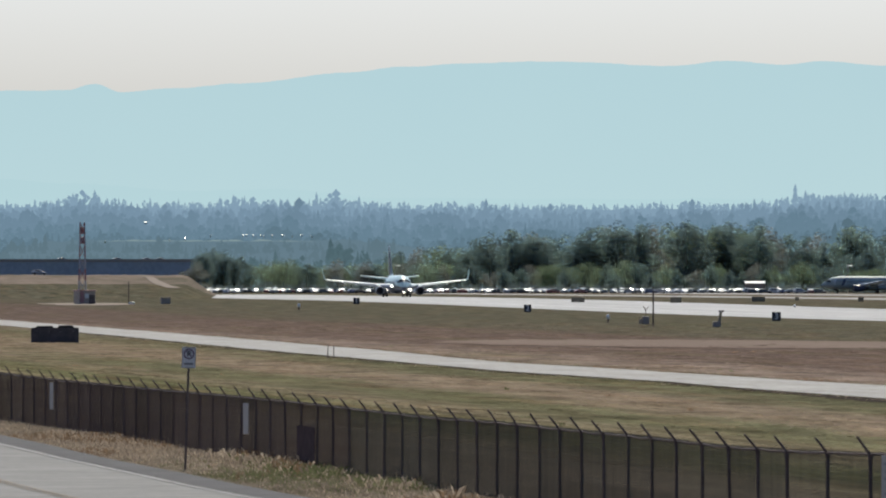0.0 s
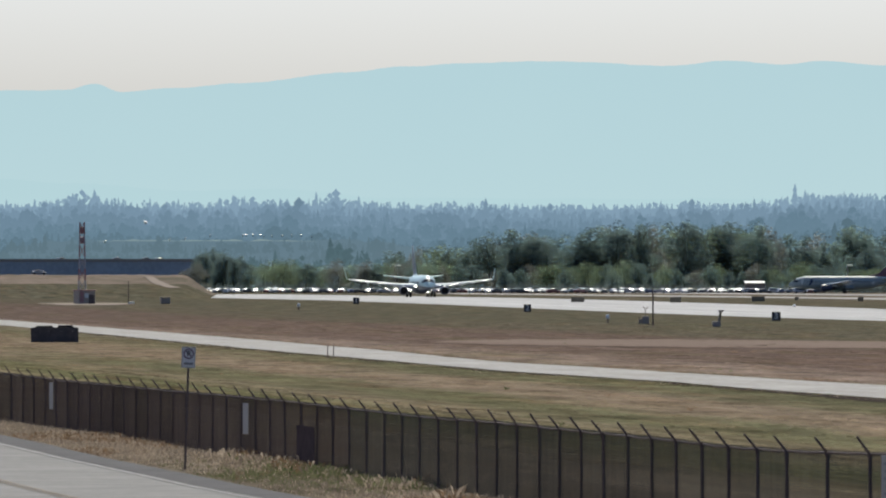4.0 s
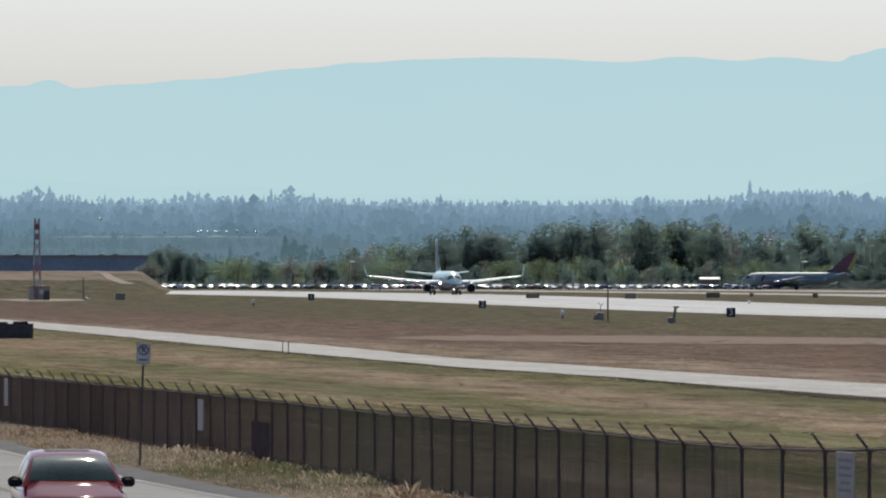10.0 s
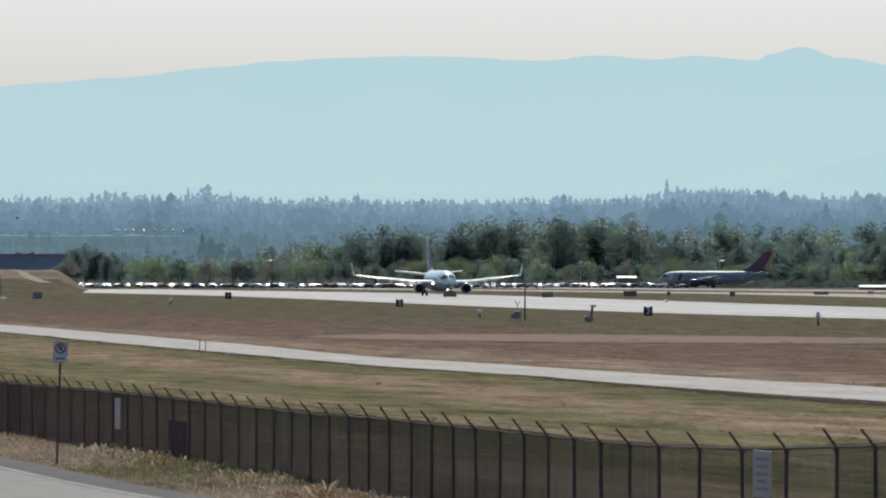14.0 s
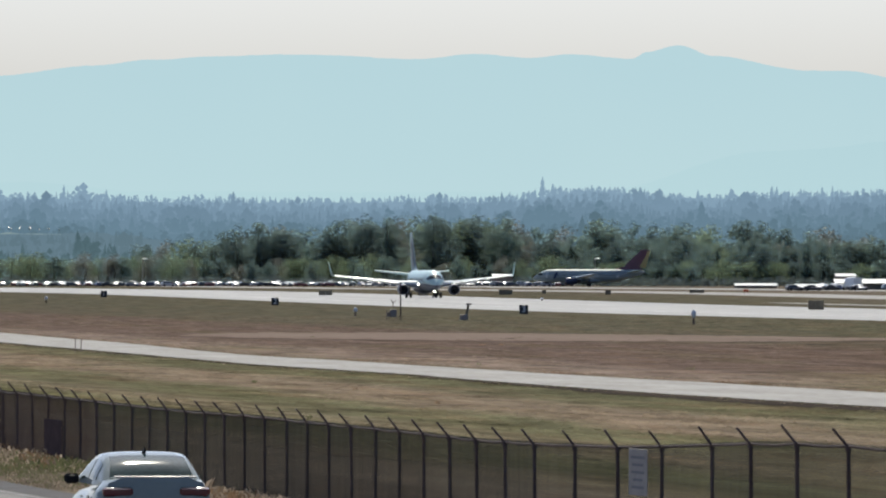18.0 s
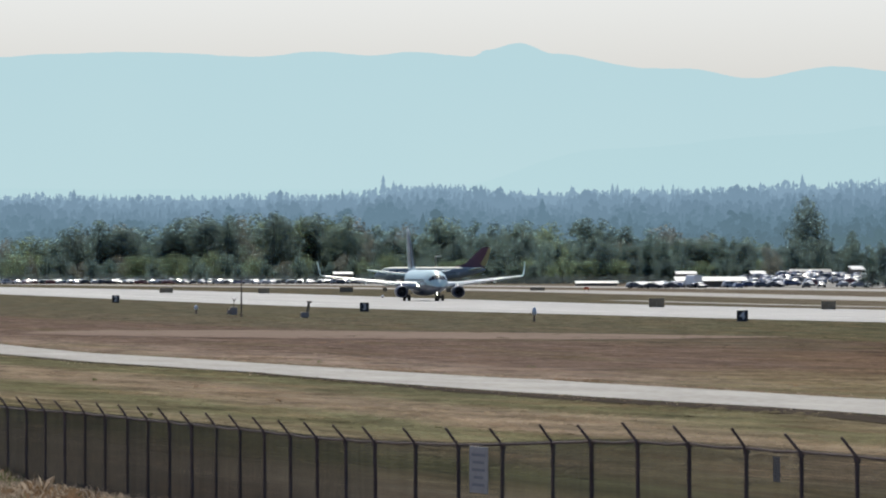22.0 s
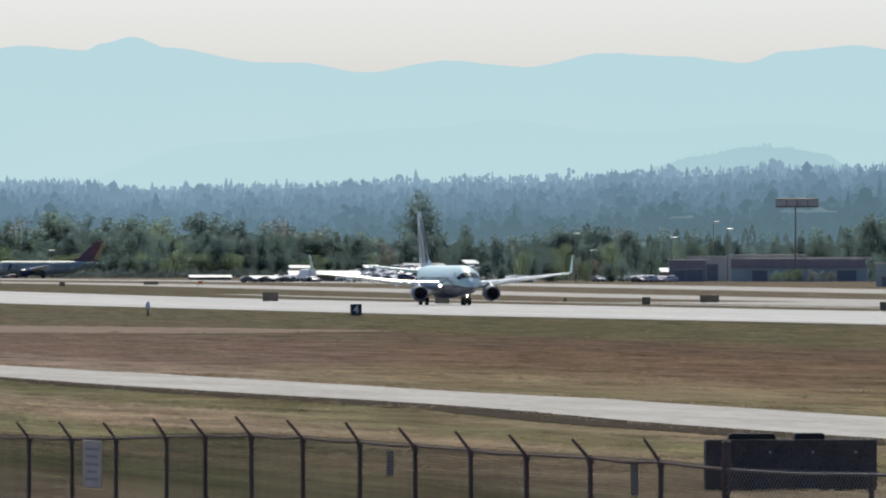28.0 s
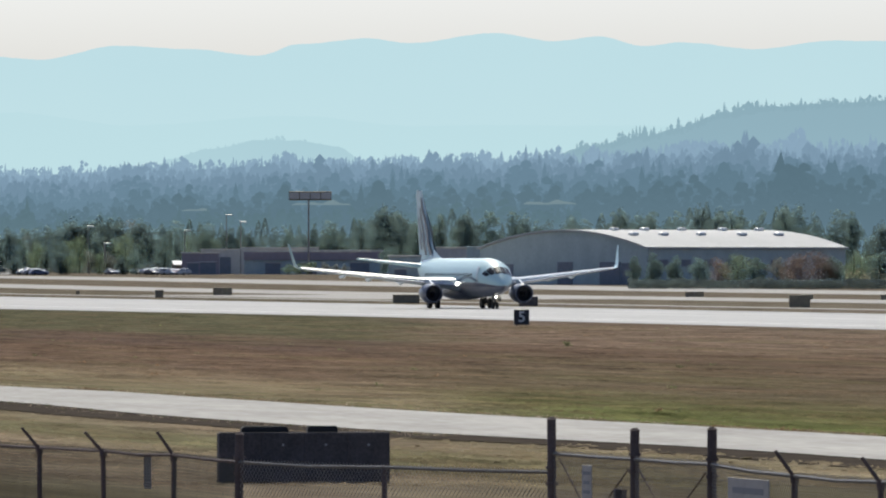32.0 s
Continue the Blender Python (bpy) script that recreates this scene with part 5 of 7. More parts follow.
# the mown turf itself: low ragged clumps, thinner with distance
M_TURF = thin(ground_mat("mown_turf_blades", 0.09), 0.8)
turf = Geo()
for _ in range(56000):
    r = 240 + 1150 * rng.random() ** 1.6
    u = rng.uniform(-60, 3980)
    p = spot(u, r)
    if 760 < u < 2130 and track_span(u)[0] - 25 < r < track_span(u)[1] and rng.random() < 0.93:
        continue
    if p.x < 29 or p.x > 216 or lane_near(p.y) - (1.6 + 1.5 * rng.random() if p.y < 460 else 1.0) < p.x < lane_far(p.y) + 0.5:
        continue
    n = noise.noise((p.x * 0.05, p.y * 0.02, 4.0))
    z, wd, h = gz(p.x, p.y) - 0.01, rng.uniform(0.2, 0.9), rng.uniform(0.02, 0.065) * (1.1 + 0.8 * n)
    wd *= min(1.0, (r / 620) ** 1.5)
    dy = rng.uniform(-0.4, 0.4) * wd
    vs, k = [(p.x - wd, p.y - dy, z), (p.x + wd, p.y + dy, z)], rng.randint(2, 4)
    for q in range(k):
        s = -1 + 2 * (q + rng.uniform(0.2, 0.8)) / k
        vs.append((p.x + wd * s, p.y + dy * s - h * 0.5, z + h * rng.uniform(0.5, 1.2)))
    turf.add(vs, (tuple([0, 1] + list(range(1 + k, 1, -1))),))
tagged(part("turf", turf, M_TURF, smooth=0), "short dry mown turf of the airfield", "grass", kind="stuff")

# dark ragged weeds along the pale road's far edge
fringe = Geo()
for _ in range(2600):
    y = 285 + 620 * rng.random() ** 1.4
    n = noise.noise((y * 0.06, 4.0, 2.0))
    if n > -0.15:
        tuft(fringe, lane_far(y) + 0.25 + abs(rng.gauss(0, 0.35)), y, rng.uniform(0.06, 0.2) * (0.7 + n), 5)
tagged(part("road_fringe", fringe, M_RUST_WEED, smooth=0), "dark ragged brown weeds along the pale road", "weeds", kind="stuff")

# scattered taller weeds in the turf and along the road's far edge
weeds, dry_weeds = Geo(), Geo()
for k in range(120):
    u, r = rng.uniform(100, 3950), rng.uniform(300, 900)
    p = spot(u, r)
    if k > 60:
        y = rng.uniform(290, 760)
        p = Vector((lane_far(y) + rng.uniform(0.3, 1.6), y, 0))
    if p.x < 30 or p.x > 214 or lane_near(p.y) - 3.4 < p.x < lane_far(p.y) + 0.2:
        continue
    for _ in range(5):
        tuft(weeds if k % 3 else dry_weeds, p.x + rng.uniform(-0.2, 0.2), p.y + rng.uniform(-0.4, 0.4), rng.uniform(0.08, 0.24) * (0.6 if k > 60 else 1.0), 6)
r = (EYE.z + 0.2) * F / (650 - LEVEL)
p = spot(3282, r)
for _ in range(10):
    tuft(weeds, p.x + rng.uniform(-0.25, 0.25), p.y + rng.uniform(-0.3, 0.3), rng.uniform(0.2, 0.42), 6)
tagged(part("weeds", weeds, M_GREEN_GRASS, smooth=0), "scattered dull green weeds standing in the turf", "weeds", kind="stuff")
tagged(part("dry_weeds", dry_weeds, M_RUST_WEED, smooth=0), "scattered dry brown weeds standing in the turf", "weeds", kind="stuff")

# ---- black panels with lumps on top, lying by the perimeter road ----
def black_panel(u, w_foot, wide, tall, lumps, turn):
    r = 240.0
    for _ in range(8):
        p = spot(u, r)
        r = (EYE.z - gz(p.x, p.y)) * F / (w_foot - LEVEL)
    p = spot(u, r)
    t = thing("black_panel", "matt black panelled trailer-like box standing in the grass", "equipment", pose(p.x, p.y, gz(p.x, p.y), 0, 0, turn))
    n = 4
    for k in range(n):
        x = -wide / 2 + wide * (k + 0.5) / n
        part("panel", Geo().box((x, 0, tall / 2 + 0.02), (wide / n - 0.004, 0.5, tall), 0.004), M_BLACK, t)
        part("bolt", Geo().tube((x, -0.27, tall * 0.78), (x, -0.245, tall * 0.78), 0.03, 8), M_BARB, t)
    part("top_rail", Geo().box((0, -0.02, tall + 0.03), (wide * 0.99, 0.4, 0.04), 0.01), M_BLACK, t)
    for x, wd, hh in lumps:
        g = Geo()
        g.loft([[(x + wd * kx * c, 0.2 * s * kx, tall + z) for c, s in ((-.5, -.8), (-.3, -1), (.3, -1), (.5, -.8), (.5, .8), (.3, 1), (-.3, 1), (-.5, .8))] for z, kx in ((0.05, 1.0), (hh * 0.6, 0.98), (hh * 0.9, 0.93), (hh, 0.86))])
        part("hood", g, M_RUBBER, t)
    return t


black_panel(2811, 894, 4.15, 1.17, ((-0.95, 1.15, 0.19), (0.45, 0.74, 0.2)), -6)
black_panel(97.5, 607, 4.15, 1.28, ((-0.9, 1.5, 0.2), (0.95, 1.35, 0.24)), -2)


# ---- small airfield things on the grass ----
def foot_reach(u, w):
    r = 1200.0
    for _ in range(12):
        p = spot(u, r)
        r = 0.5 * r + 0.5 * (EYE.z - gz(p.x, p.y)) * F / (w - LEVEL)
    return r


M_OLIVE_BOX = mat("dull_olive_sign_back", (0.23, 0.19, 0.125), 0.6, vary=0.35, scale=2)
M_GREY_BOX = mat("grey_equipment_paint", (0.33, 0.29, 0.25), 0.6, vary=0.3, scale=2)
M_MARK = mat("white_marker_plastic", (0.8, 0.8, 0.78), 0.2, vary=0.08, scale=3, spec=1.0)


def guidance_sign(u, w, wpx, hpx, dark=False):
    r = foot_reach(u, w)
    p = spot(u, r)
    wd, ht = wpx * r / F, hpx * r / F
    t = thing("taxiway_sign", "back of a low dark taxiway guidance sign", "sign", pose(p.x, p.y, gz(p.x, p.y), 0, 0, -8), "taxiway guidance signs")
    m = M_BLACK if dark else M_OLIVE_BOX
    n = 2 if wd > 1.6 else 1
    for k in range(n):
        part("cabinet", Geo().box((-wd / 2 + wd * (k + 0.5) / n, 0, 0.12 + (ht - 0.12) / 2), (wd / n - 0.02, 0.3, ht - 0.12), 0.03), m, t)
    for k in (-0.35, 0.35):
        part("leg", Geo().tube((wd * k, 0, -0.1), (wd * k, 0, 0.2), 0.035, 6), M_POST, t)


for row in ((1023, 536, 24, 10), (1196, 537, 20, 11), (1342, 535, 24, 10), (1410, 533, 7, 7), (1523, 535, 10, 9), (1680, 532, 26, 7), (1891, 562, 28, 18), (2195, 566, 26, 17), (2412, 562, 7, 8), (2668, 564, 34, 15), (2556, 568, 15, 15),
            (2993, 578, 48, 17), (3090, 558, 30, 6), (3503, 567, 34, 11), (3689, 586, 38, 24), (3700, 571, 26, 10), (3845, 572, 26, 11)):
    guidance_sign(*row)
guidance_sign(3209, 584, 34, 19, True)


def marker(u, w, tall):
    r = foot_reach(u, w)
    p = spot(u, r)
    t = thing("field_marker", "small white-topped airfield marker on a dark stand", "marker", pose(p.x, p.y, gz(p.x, p.y)), "airfield markers")
    part("stand", Geo().tube((0, 0, -0.1), (0, 0, tall * 0.48), 0.17, 8, 0.08), M_POST, t)
    g = Geo()
    g.loft([[(k * math.cos(a * 0.524), k * math.sin(a * 0.524), z) for a in range(12)] for z, k in ((tall * 0.45, 0.14), (tall * 0.55, 0.27), (tall * 0.75, 0.27), (tall * 0.9, 0.18), (tall, 0.05))])
    part("cap", g, M_MARK, t, "bright white rounded cap", smooth=60)


marker(1674.5, 587, 1.75)
marker(1076, 572, 1.2)
marker(529, 549, 1.2)
marker(1076 + 330, 545, 0.6)

# small orange board by the taxiway
M_ORANGE = mat("faded_orange_board", (0.55, 0.13, 0.06), 0.6, vary=0.2, scale=3)
r = foot_reach(1767, 534)
p = spot(1767, r)
t = thing("marker_board", "small orange board on two dark legs by the taxiway", "marker", pose(p.x, p.y, gz(p.x, p.y)))
part("board", Geo().box((0, 0, 0.85), (1.1, 0.08, 0.5), 0.02), M_ORANGE, t)
for k in (-0.4, 0.4):
    part("leg", Geo().tube((k, 0, -0.1), (k, 0, 0.65), 0.05, 6), M_POST, t)

# wind pole with boxes
r = foot_reach(1156, 579)
p = spot(1156, r)
t = thing("wind_pole", "thin dark pole with a grey equipment cabinet in the grass", "pole", pose(p.x, p.y, gz(p.x, p.y)))
part("mast", Geo().tube((0, 0, -0.2), (0, 0, 4.75), 0.10, 8, 0.08), M_POST, t)
for x in (-1.75, -1.35, -0.55):
    part("leg", Geo().tube((x, 0, -0.1), (x, 0, 1.25), 0.05, 6), M_POST, t)
part("cabinet", Geo().box((-0.95, 0, 0.85), (0.85, 0.5, 1.0), 0.05), M_GREY_BOX, t)
part("cabinet", Geo().box((-1.6, 0, 0.7), (0.35, 0.35, 0.6), 0.04), M_GREY_BOX, t)
part("sensor_arm", Geo().tube((-0.95, 0, 1.3), (-0.95, 0, 2.1), 0.04, 6).tube((-0.95, 0, 2.1), (-1.25, 0, 2.6), 0.04, 6).tube((-0.95, 0, 2.1), (-0.6, 0, 2.5), 0.04, 6), M_POST, t)
r = foot_reach(1271, 579)
p = spot(1271, r)
t = thing("sensor_stand", "dark leaning sensor stand on a low box", "equipment", pose(p.x, p.y, gz(p.x, p.y)))
part("base_box", Geo().box((-0.2, 0, 0.35), (1.0, 0.6, 0.7), 0.04), M_GREY_BOX, t)
part("column", Geo().tube((0.1, 0, 0.6), (0.35, 0, 1.9), 0.2, 8, 0.14), M_OLIVE_BOX, t)
part("head", Geo().box((0.4, 0, 2.0), (0.7, 0.3, 0.25), 0.04), M_GREY_BOX, t)
# two slim stakes on the perimeter road's edge
r = foot_reach(585, 637)
for u in (580, 590.5):
    p = spot(u, r)
    t = thing("marker_stake", "slim dark stake at the edge of the pale road", "stake", pose(p.x, p.y, gz(p.x, p.y)), "stakes by the road")
    part("shaft", Geo().tube((0, 0, -0.1), (0.02, 0, 1.0), 0.035, 6, 0.03), M_POST, t)
    part("cap", Geo().tube((0.02, 0, 0.98), (0.02, 0, 1.02), 0.045, 6), M_POST, t)
# weather mast and hut
# The red is washed out to imitate haze over mast and hut.
M_MAST_RED = mat("faded_mast_red", (0.34, 0.19, 0.19), 0.6, vary=0.2, scale=1)
M_MAST_WHITE = mat("dull_mast_white", (0.40, 0.39, 0.41), 0.6, vary=0.2, scale=1)
R_HUT = foot_reach(150, 538)
p = spot(146, R_HUT)
t = thing("lattice_mast", "red and white banded lattice mast beside a hut", "mast", pose(p.x, p.y, gz(p.x, p.y)))
top = lift(394, R_HUT) - gz(p.x, p.y)
bands = 7
for k in range(bands):
    g = Geo()
    z0, z1 = top * k / bands, top * (k + 1) / bands
    s0, s1 = 0.75 - 0.3 * k / bands, 0.75 - 0.3 * (k + 1) / bands
    cs = ((-1, -1), (1, -1), (1, 1), (-1, 1))
    for i in range(4):
        a, b = cs[i], cs[(i + 1) % 4]
        g.tube((a[0] * s0, a[1] * s0, z0), (a[0] * s1, a[1] * s1, z1), 0.11, 5)
        g.tube((a[0] * s0, a[1] * s0, z0), (b[0] * s1, b[1] * s1, z1), 0.06, 4)
        g.tube((b[0] * s0, b[1] * s0, z0), (a[0] * s1, a[1] * s1, z1), 0.06, 4)
    part("mast_band", g, M_MAST_RED if k % 2 == 0 else M_MAST_WHITE, t)
for zz, ww in ((top * 0.90, 1.1), (top * 0.78, 1.2)):
    part("antenna", Geo().box((0, 0, zz), (ww, 0.5, 1.4), 0.1), M_MAST_RED, t)
p = spot(150, R_HUT - 8)
t = thing("equipment_hut", "small grey and red equipment hut with dark openings", "hut", pose(p.x, p.y, gz(p.x, p.y), 0, 0, 18))
part("wall", Geo().box((0, 0, 1.3), (3.6, 3.0, 2.7), 0.05), M_GREY_BOX, t)
part("roof", Geo().box((0, 0, 2.78), (4.0, 3.4, 0.25), 0.06), M_MAST_RED, t)
part("door", Geo().box((1.0, -1.52, 0.95), (1.3, 0.06, 1.9), 0.02), M_BLACK, t)
part("side_panel", Geo().box((-1.2, -1.52, 1.4), (0.9, 0.06, 2.2), 0.02), M_MAST_RED, t)
part("window", Geo().box((-0.1, -1.52, 1.7), (0.9, 0.06, 0.9), 0.02), M_WING, t)
p = spot(228, R_HUT)
t = thing("utility_pole", "thin dark pole in the grass", "pole", pose(p.x, p.y, gz(p.x, p.y)))
part("shaft", Geo().tube((0, 0, -0.2), (0, 0, 4.6), 0.11, 8, 0.08), M_POST, t)
part("foot", Geo().box((0.6, 0, 0.2), (1.2, 0.8, 0.4), 0.05), M_WING, t)
p = spot(293, R_HUT)
t = thing("equipment_box", "low grey equipment box in the grass", "box", pose(p.x, p.y, gz(p.x, p.y), 0, 0, 10))
part("body", Geo().box((0, 0, 0.65), (1.9, 1.2, 1.3), 0.08), M_GREY_BOX, t)
part("lid", Geo().box((0, 0, 1.33), (2.0, 1.3, 0.12), 0.03), M_OLIVE_BOX, t)


# ---- cars ----
def paint(name, c, metal=0.0, rough=0.22, spec=0.3):
    return mat(name, c, rough, metal, vary=0.08, scale=2, spec=spec)


M_CAR_GLASS = mat("tinted_car_glass", (0.028, 0.058, 0.052), 0.05, vary=0.5, scale=2, spec=0.05)
M_RIM = mat("silver_wheel_rim", (0.45, 0.45, 0.46), 0.35, 0.9, vary=0.2, scale=8)
M_TAILLIGHT = mat("dark_red_tail_light", (0.12, 0.015, 0.02), 0.2, vary=0.2, scale=8, spec=0.6)
M_HEADLIGHT = mat("clear_head_light", (0.55, 0.56, 0.58), 0.1, vary=0.1, scale=8, spec=0.8)
M_INDICATOR = mat("lit_amber_lamp", (0.5, 0.25, 0.05), 0.3, glow=((1.0, 0.72, 0.35), 2.2))
M_TRIM = mat("black_plastic_trim", (0.02, 0.02, 0.022), 0.7, spec=0.15, vary=0.2, scale=6)


def rounded(hw, z0, z1, y, e=0.3):
    h = z1 - z0
    b = min(e * h, hw * 0.3)
    return [(-hw + b * 0.4, y, z0), (hw - b * 0.4, y, z0), (hw, y, z0 + h * 0.35), (hw, y, z1 - b), (hw - b * 0.45, y, z1 - b * 0.3), (hw - b * 1.3, y, z1), (-hw + b * 1.3, y, z1), (-hw + b * 0.45, y, z1 - b * 0.3), (-hw, y, z1 - b), (-hw, y, z0 + h * 0.35)]


def car(label, material, L=4.75, W=1.84, H=1.46, tail="sedan", fine=True, name="car", m=None, group="", sunroof=False, glass=None):
    """A passenger car; front to -y, origin on the ground under its middle."""
    t = thing(name, label, "car", m, group)
    hw, q = W / 2, L / 2
    glass = glass or M_CAR_GLASS
    van = tail != "sedan"
    body = Geo()
    st = [(-q, 0.80, 0.38, 0.58), (-q + 0.10, 0.90, 0.28, 0.70), (-q + 0.35, 0.97, 0.22, 0.78), (-q + 0.9, 1.0, 0.20, 0.88), (-L * 0.19, 1.0, 0.20, 0.97), (0, 1.0, 0.20, 0.98), (L * 0.25, 1.0, 0.20, 1.0 if van else 1.06),
          (q - 0.55, 0.98, 0.22, 1.17 if not van else 1.04), (q - 0.12, 0.93, 0.28, 1.14 if not van else 1.0), (q, 0.84, 0.40, 0.80)]
    body.loft([rounded(hw * k, z0, z1, y) for y, k, z0, z1 in st])
    b = part("body", body, material, t, smooth=50)
    # cabin: one curved painted shell with glass let into it
    y0, y1 = -L * 0.22, (q - 0.14 if van else L * 0.40)
    s_roof, s_rear = (0.34, 0.80) if van else (0.36, 0.66)
    base = 0.88 if van else 1.02
    hh, cw = H - base, hw * 0.93

    def cabin(s, v, off=0.0):
        if s < s_roof:
            k = 0.90 * (1 - (1 - s / s_roof) ** 1.5)
        elif s > s_rear:
            k = 0.93 * (1 - (1 - (1 - s) / (1 - s_rear)) ** (2.4 if van else 1.7))
        else:
            f = (s - s_roof) / (s_rear - s_roof)
            k = 0.90 + 0.03 * f + 0.085 * math.sin(math.pi * f) ** 0.8
        a = abs(v)
        rw = cw - cw * 0.27 * k
        if a < 0.6:
            f = a / 0.6
            x, zz = rw * f, 1 - 0.07 * f ** 4
        else:
            f = (a - 0.6) / 0.4
            x, zz = rw + (cw - rw) * f + 0.03 * math.sin(math.pi * f), 0.93 * (1 - f)
        x *= 1 - 0.10 * max(0, s - 0.7) / 0.3
        return ((x + off) * (1 if v >= 0 else -1) if v else 0.0, y0 + (y1 - y0) * s - off * (1 if s < 0.3 else -1 if s > 0.7 else 0), base + hh * k * zz + off * (0.7 if a < 0.6 else 0))

    ns, nv = (26, 20) if fine else (12, 10)
    g = Geo()
    g.loft([[cabin(i / ns, -1 + 2 * j / nv) for j in range(nv + 1)] for i in range(ns + 1)], close=False)
    part("roof", g, material, t, smooth=80)

    def pane(s0, s1, v0, v1, k=8):
        gg = Geo()
        gg.loft([[cabin(s0 + (s1 - s0) * i / k, v0 + (v1 - v0) * j / k, 0.008) for j in range(k + 1)] for i in range(k + 1)], close=False)
        return gg

    kk = 8 if fine else 4
    part("windscreen", pane(0.04, s_roof - 0.06, -0.56, 0.56, kk), glass, t, smooth=80)
    part("rear_window", pane(s_rear + 0.05, 0.955 if not van else 0.93, -0.54, 0.54, kk), glass, t, smooth=80)
    for sx in (-1, 1):
        part("side_window", pane(s_roof * 0.62, 0.5, sx * 0.66, sx * 0.92, kk), glass, t, smooth=80)
        part("side_window", pane(0.53, s_rear + (1 - s_rear) * 0.35, sx * 0.66, sx * 0.92, kk), glass, t, smooth=80)
    if sunroof:
        part("sunroof", pane(0.42, 0.68, -0.36, 0.36, kk), M_TRIM, t, smooth=80)
    yb, zr = y0 + (y1 - y0) * s_rear, H
    if fine:
        for sx in (-1, 1):
            g = Geo()
            g.box((sx * (hw + 0.05), y0 + 0.45, base + 0.06), (0.22, 0.11, 0.15), 0.04)
            part("mirror", g, M_TRIM, t, "black wing mirror")
            part("door_handle", Geo().box((sx * (hw + 0.01), 0.3, 0.84), (0.03, 0.2, 0.035), 0.01), material, t)
            part("door_handle", Geo().box((sx * (hw + 0.01), 1.15, 0.85), (0.03, 0.2, 0.035), 0.01), material, t)
            part("tail_light", Geo().box((sx * hw * 0.66, q - 0.10, 0.94), (0.44, 0.18, 0.13), 0.03), M_TAILLIGHT, t)
            part("head_light", Geo().box((sx * hw * 0.72, -q + 0.16, 0.63), (0.36, 0.2, 0.13), 0.03), M_HEADLIGHT, t)
        part("bumper", Geo().box((0, q - 0.04, 0.42), (W * 0.86, 0.16, 0.2), 0.04), M_TRIM, t)
        part("boot_edge", Geo().box((0, q - 0.17, 1.15 if not van else 1.02), (W * 0.72, 0.05, 0.03), 0.01), M_BARB, t)
        part("grille", Geo().box((0, -q + 0.05, 0.52), (W * 0.5, 0.1, 0.18), 0.02), M_TRIM, t)
        part("plate", Geo().box((0, q + 0.005, 0.62), (0.32, 0.02, 0.15)), M_SIGN_WHITE, t)
        part("antenna_fin", Geo().loft([[(-0.03, yb - 0.12, zr - 0.02), (0.03, yb - 0.12, zr - 0.02), (0.02, yb + 0.05, zr), (-0.02, yb + 0.05, zr)], [(-0.008, yb - 0.02, zr + 0.06), (0.008, yb - 0.02, zr + 0.06), (0.008, yb + 0.05, zr + 0.07), (-0.008, yb + 0.05, zr + 0.07)]]), M_TRIM, t)
    wheel = Geo().tube((-0.11, 0, 0), (0.11, 0, 0), 0.33, 20 if fine else 10).mesh("wheel", 40)
    wheel.materials.append(M_RUBBER)
    rim = Geo().tube((-0.115, 0, 0), (0.115, 0, 0), 0.21, 12).mesh("rim", 40)
    rim.materials.append(M_RIM)
    for sx in (-1, 1):
        for yy in (-q + 0.92, q - 0.98):
            wl = part("wheel", wheel, None, t, at=pose(sx * (hw - 0.10), yy, 0.33))
            if fine:
                part("rim", rim, None, wl)
    return t


red_car = car("glossy dark red car with lit amber lamps on the road", paint("dark_red_car_paint", (0.15, 0.016, 0.022), 0.0, 0.06, 0.025), 4.1, 1.62, 1.42, "van", sunroof=True)
for sx in (-1, 1):
    part("fog_lamp", Geo().tube((sx * 0.47, -2.07, 0.42), (sx * 0.47, -1.98, 0.42), 0.075, 12), M_INDICATOR, red_car, "lit amber front lamp")
blue_car = car("shiny blue-grey sedan driving away along the road", paint("blue_grey_car_paint", (0.27, 0.305, 0.285), 0.0, 0.07, 0.05), 4.8, 1.68, 1.49, "sedan")


# ---- parked cars and trucks far across the field ----
COLORS = [("white", (0.42, 0.42, 0.41)), ("silver", (0.25, 0.255, 0.26)), ("dark_grey", (0.06, 0.065, 0.07)), ("black", (0.02, 0.02, 0.022)), ("dark_blue", (0.03, 0.05, 0.12)), ("dark_red", (0.16, 0.025, 0.025))]
far_cars = []
# Lit copy of the car glass: gloss raised to give sun glints.
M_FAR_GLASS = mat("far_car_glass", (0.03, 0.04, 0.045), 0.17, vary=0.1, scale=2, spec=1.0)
for nm, c in COLORS:
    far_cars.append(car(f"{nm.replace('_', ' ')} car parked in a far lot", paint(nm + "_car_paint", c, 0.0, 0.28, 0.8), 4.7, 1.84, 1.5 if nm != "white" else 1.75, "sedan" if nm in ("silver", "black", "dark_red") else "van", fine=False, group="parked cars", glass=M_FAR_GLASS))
stand = set()
rng = random.Random(8)


M_BOX_WHITE = mat("white_trailer_skin", (0.66, 0.67, 0.66), 0.35, vary=0.1, scale=0.5, spec=0.8)
trucks = []


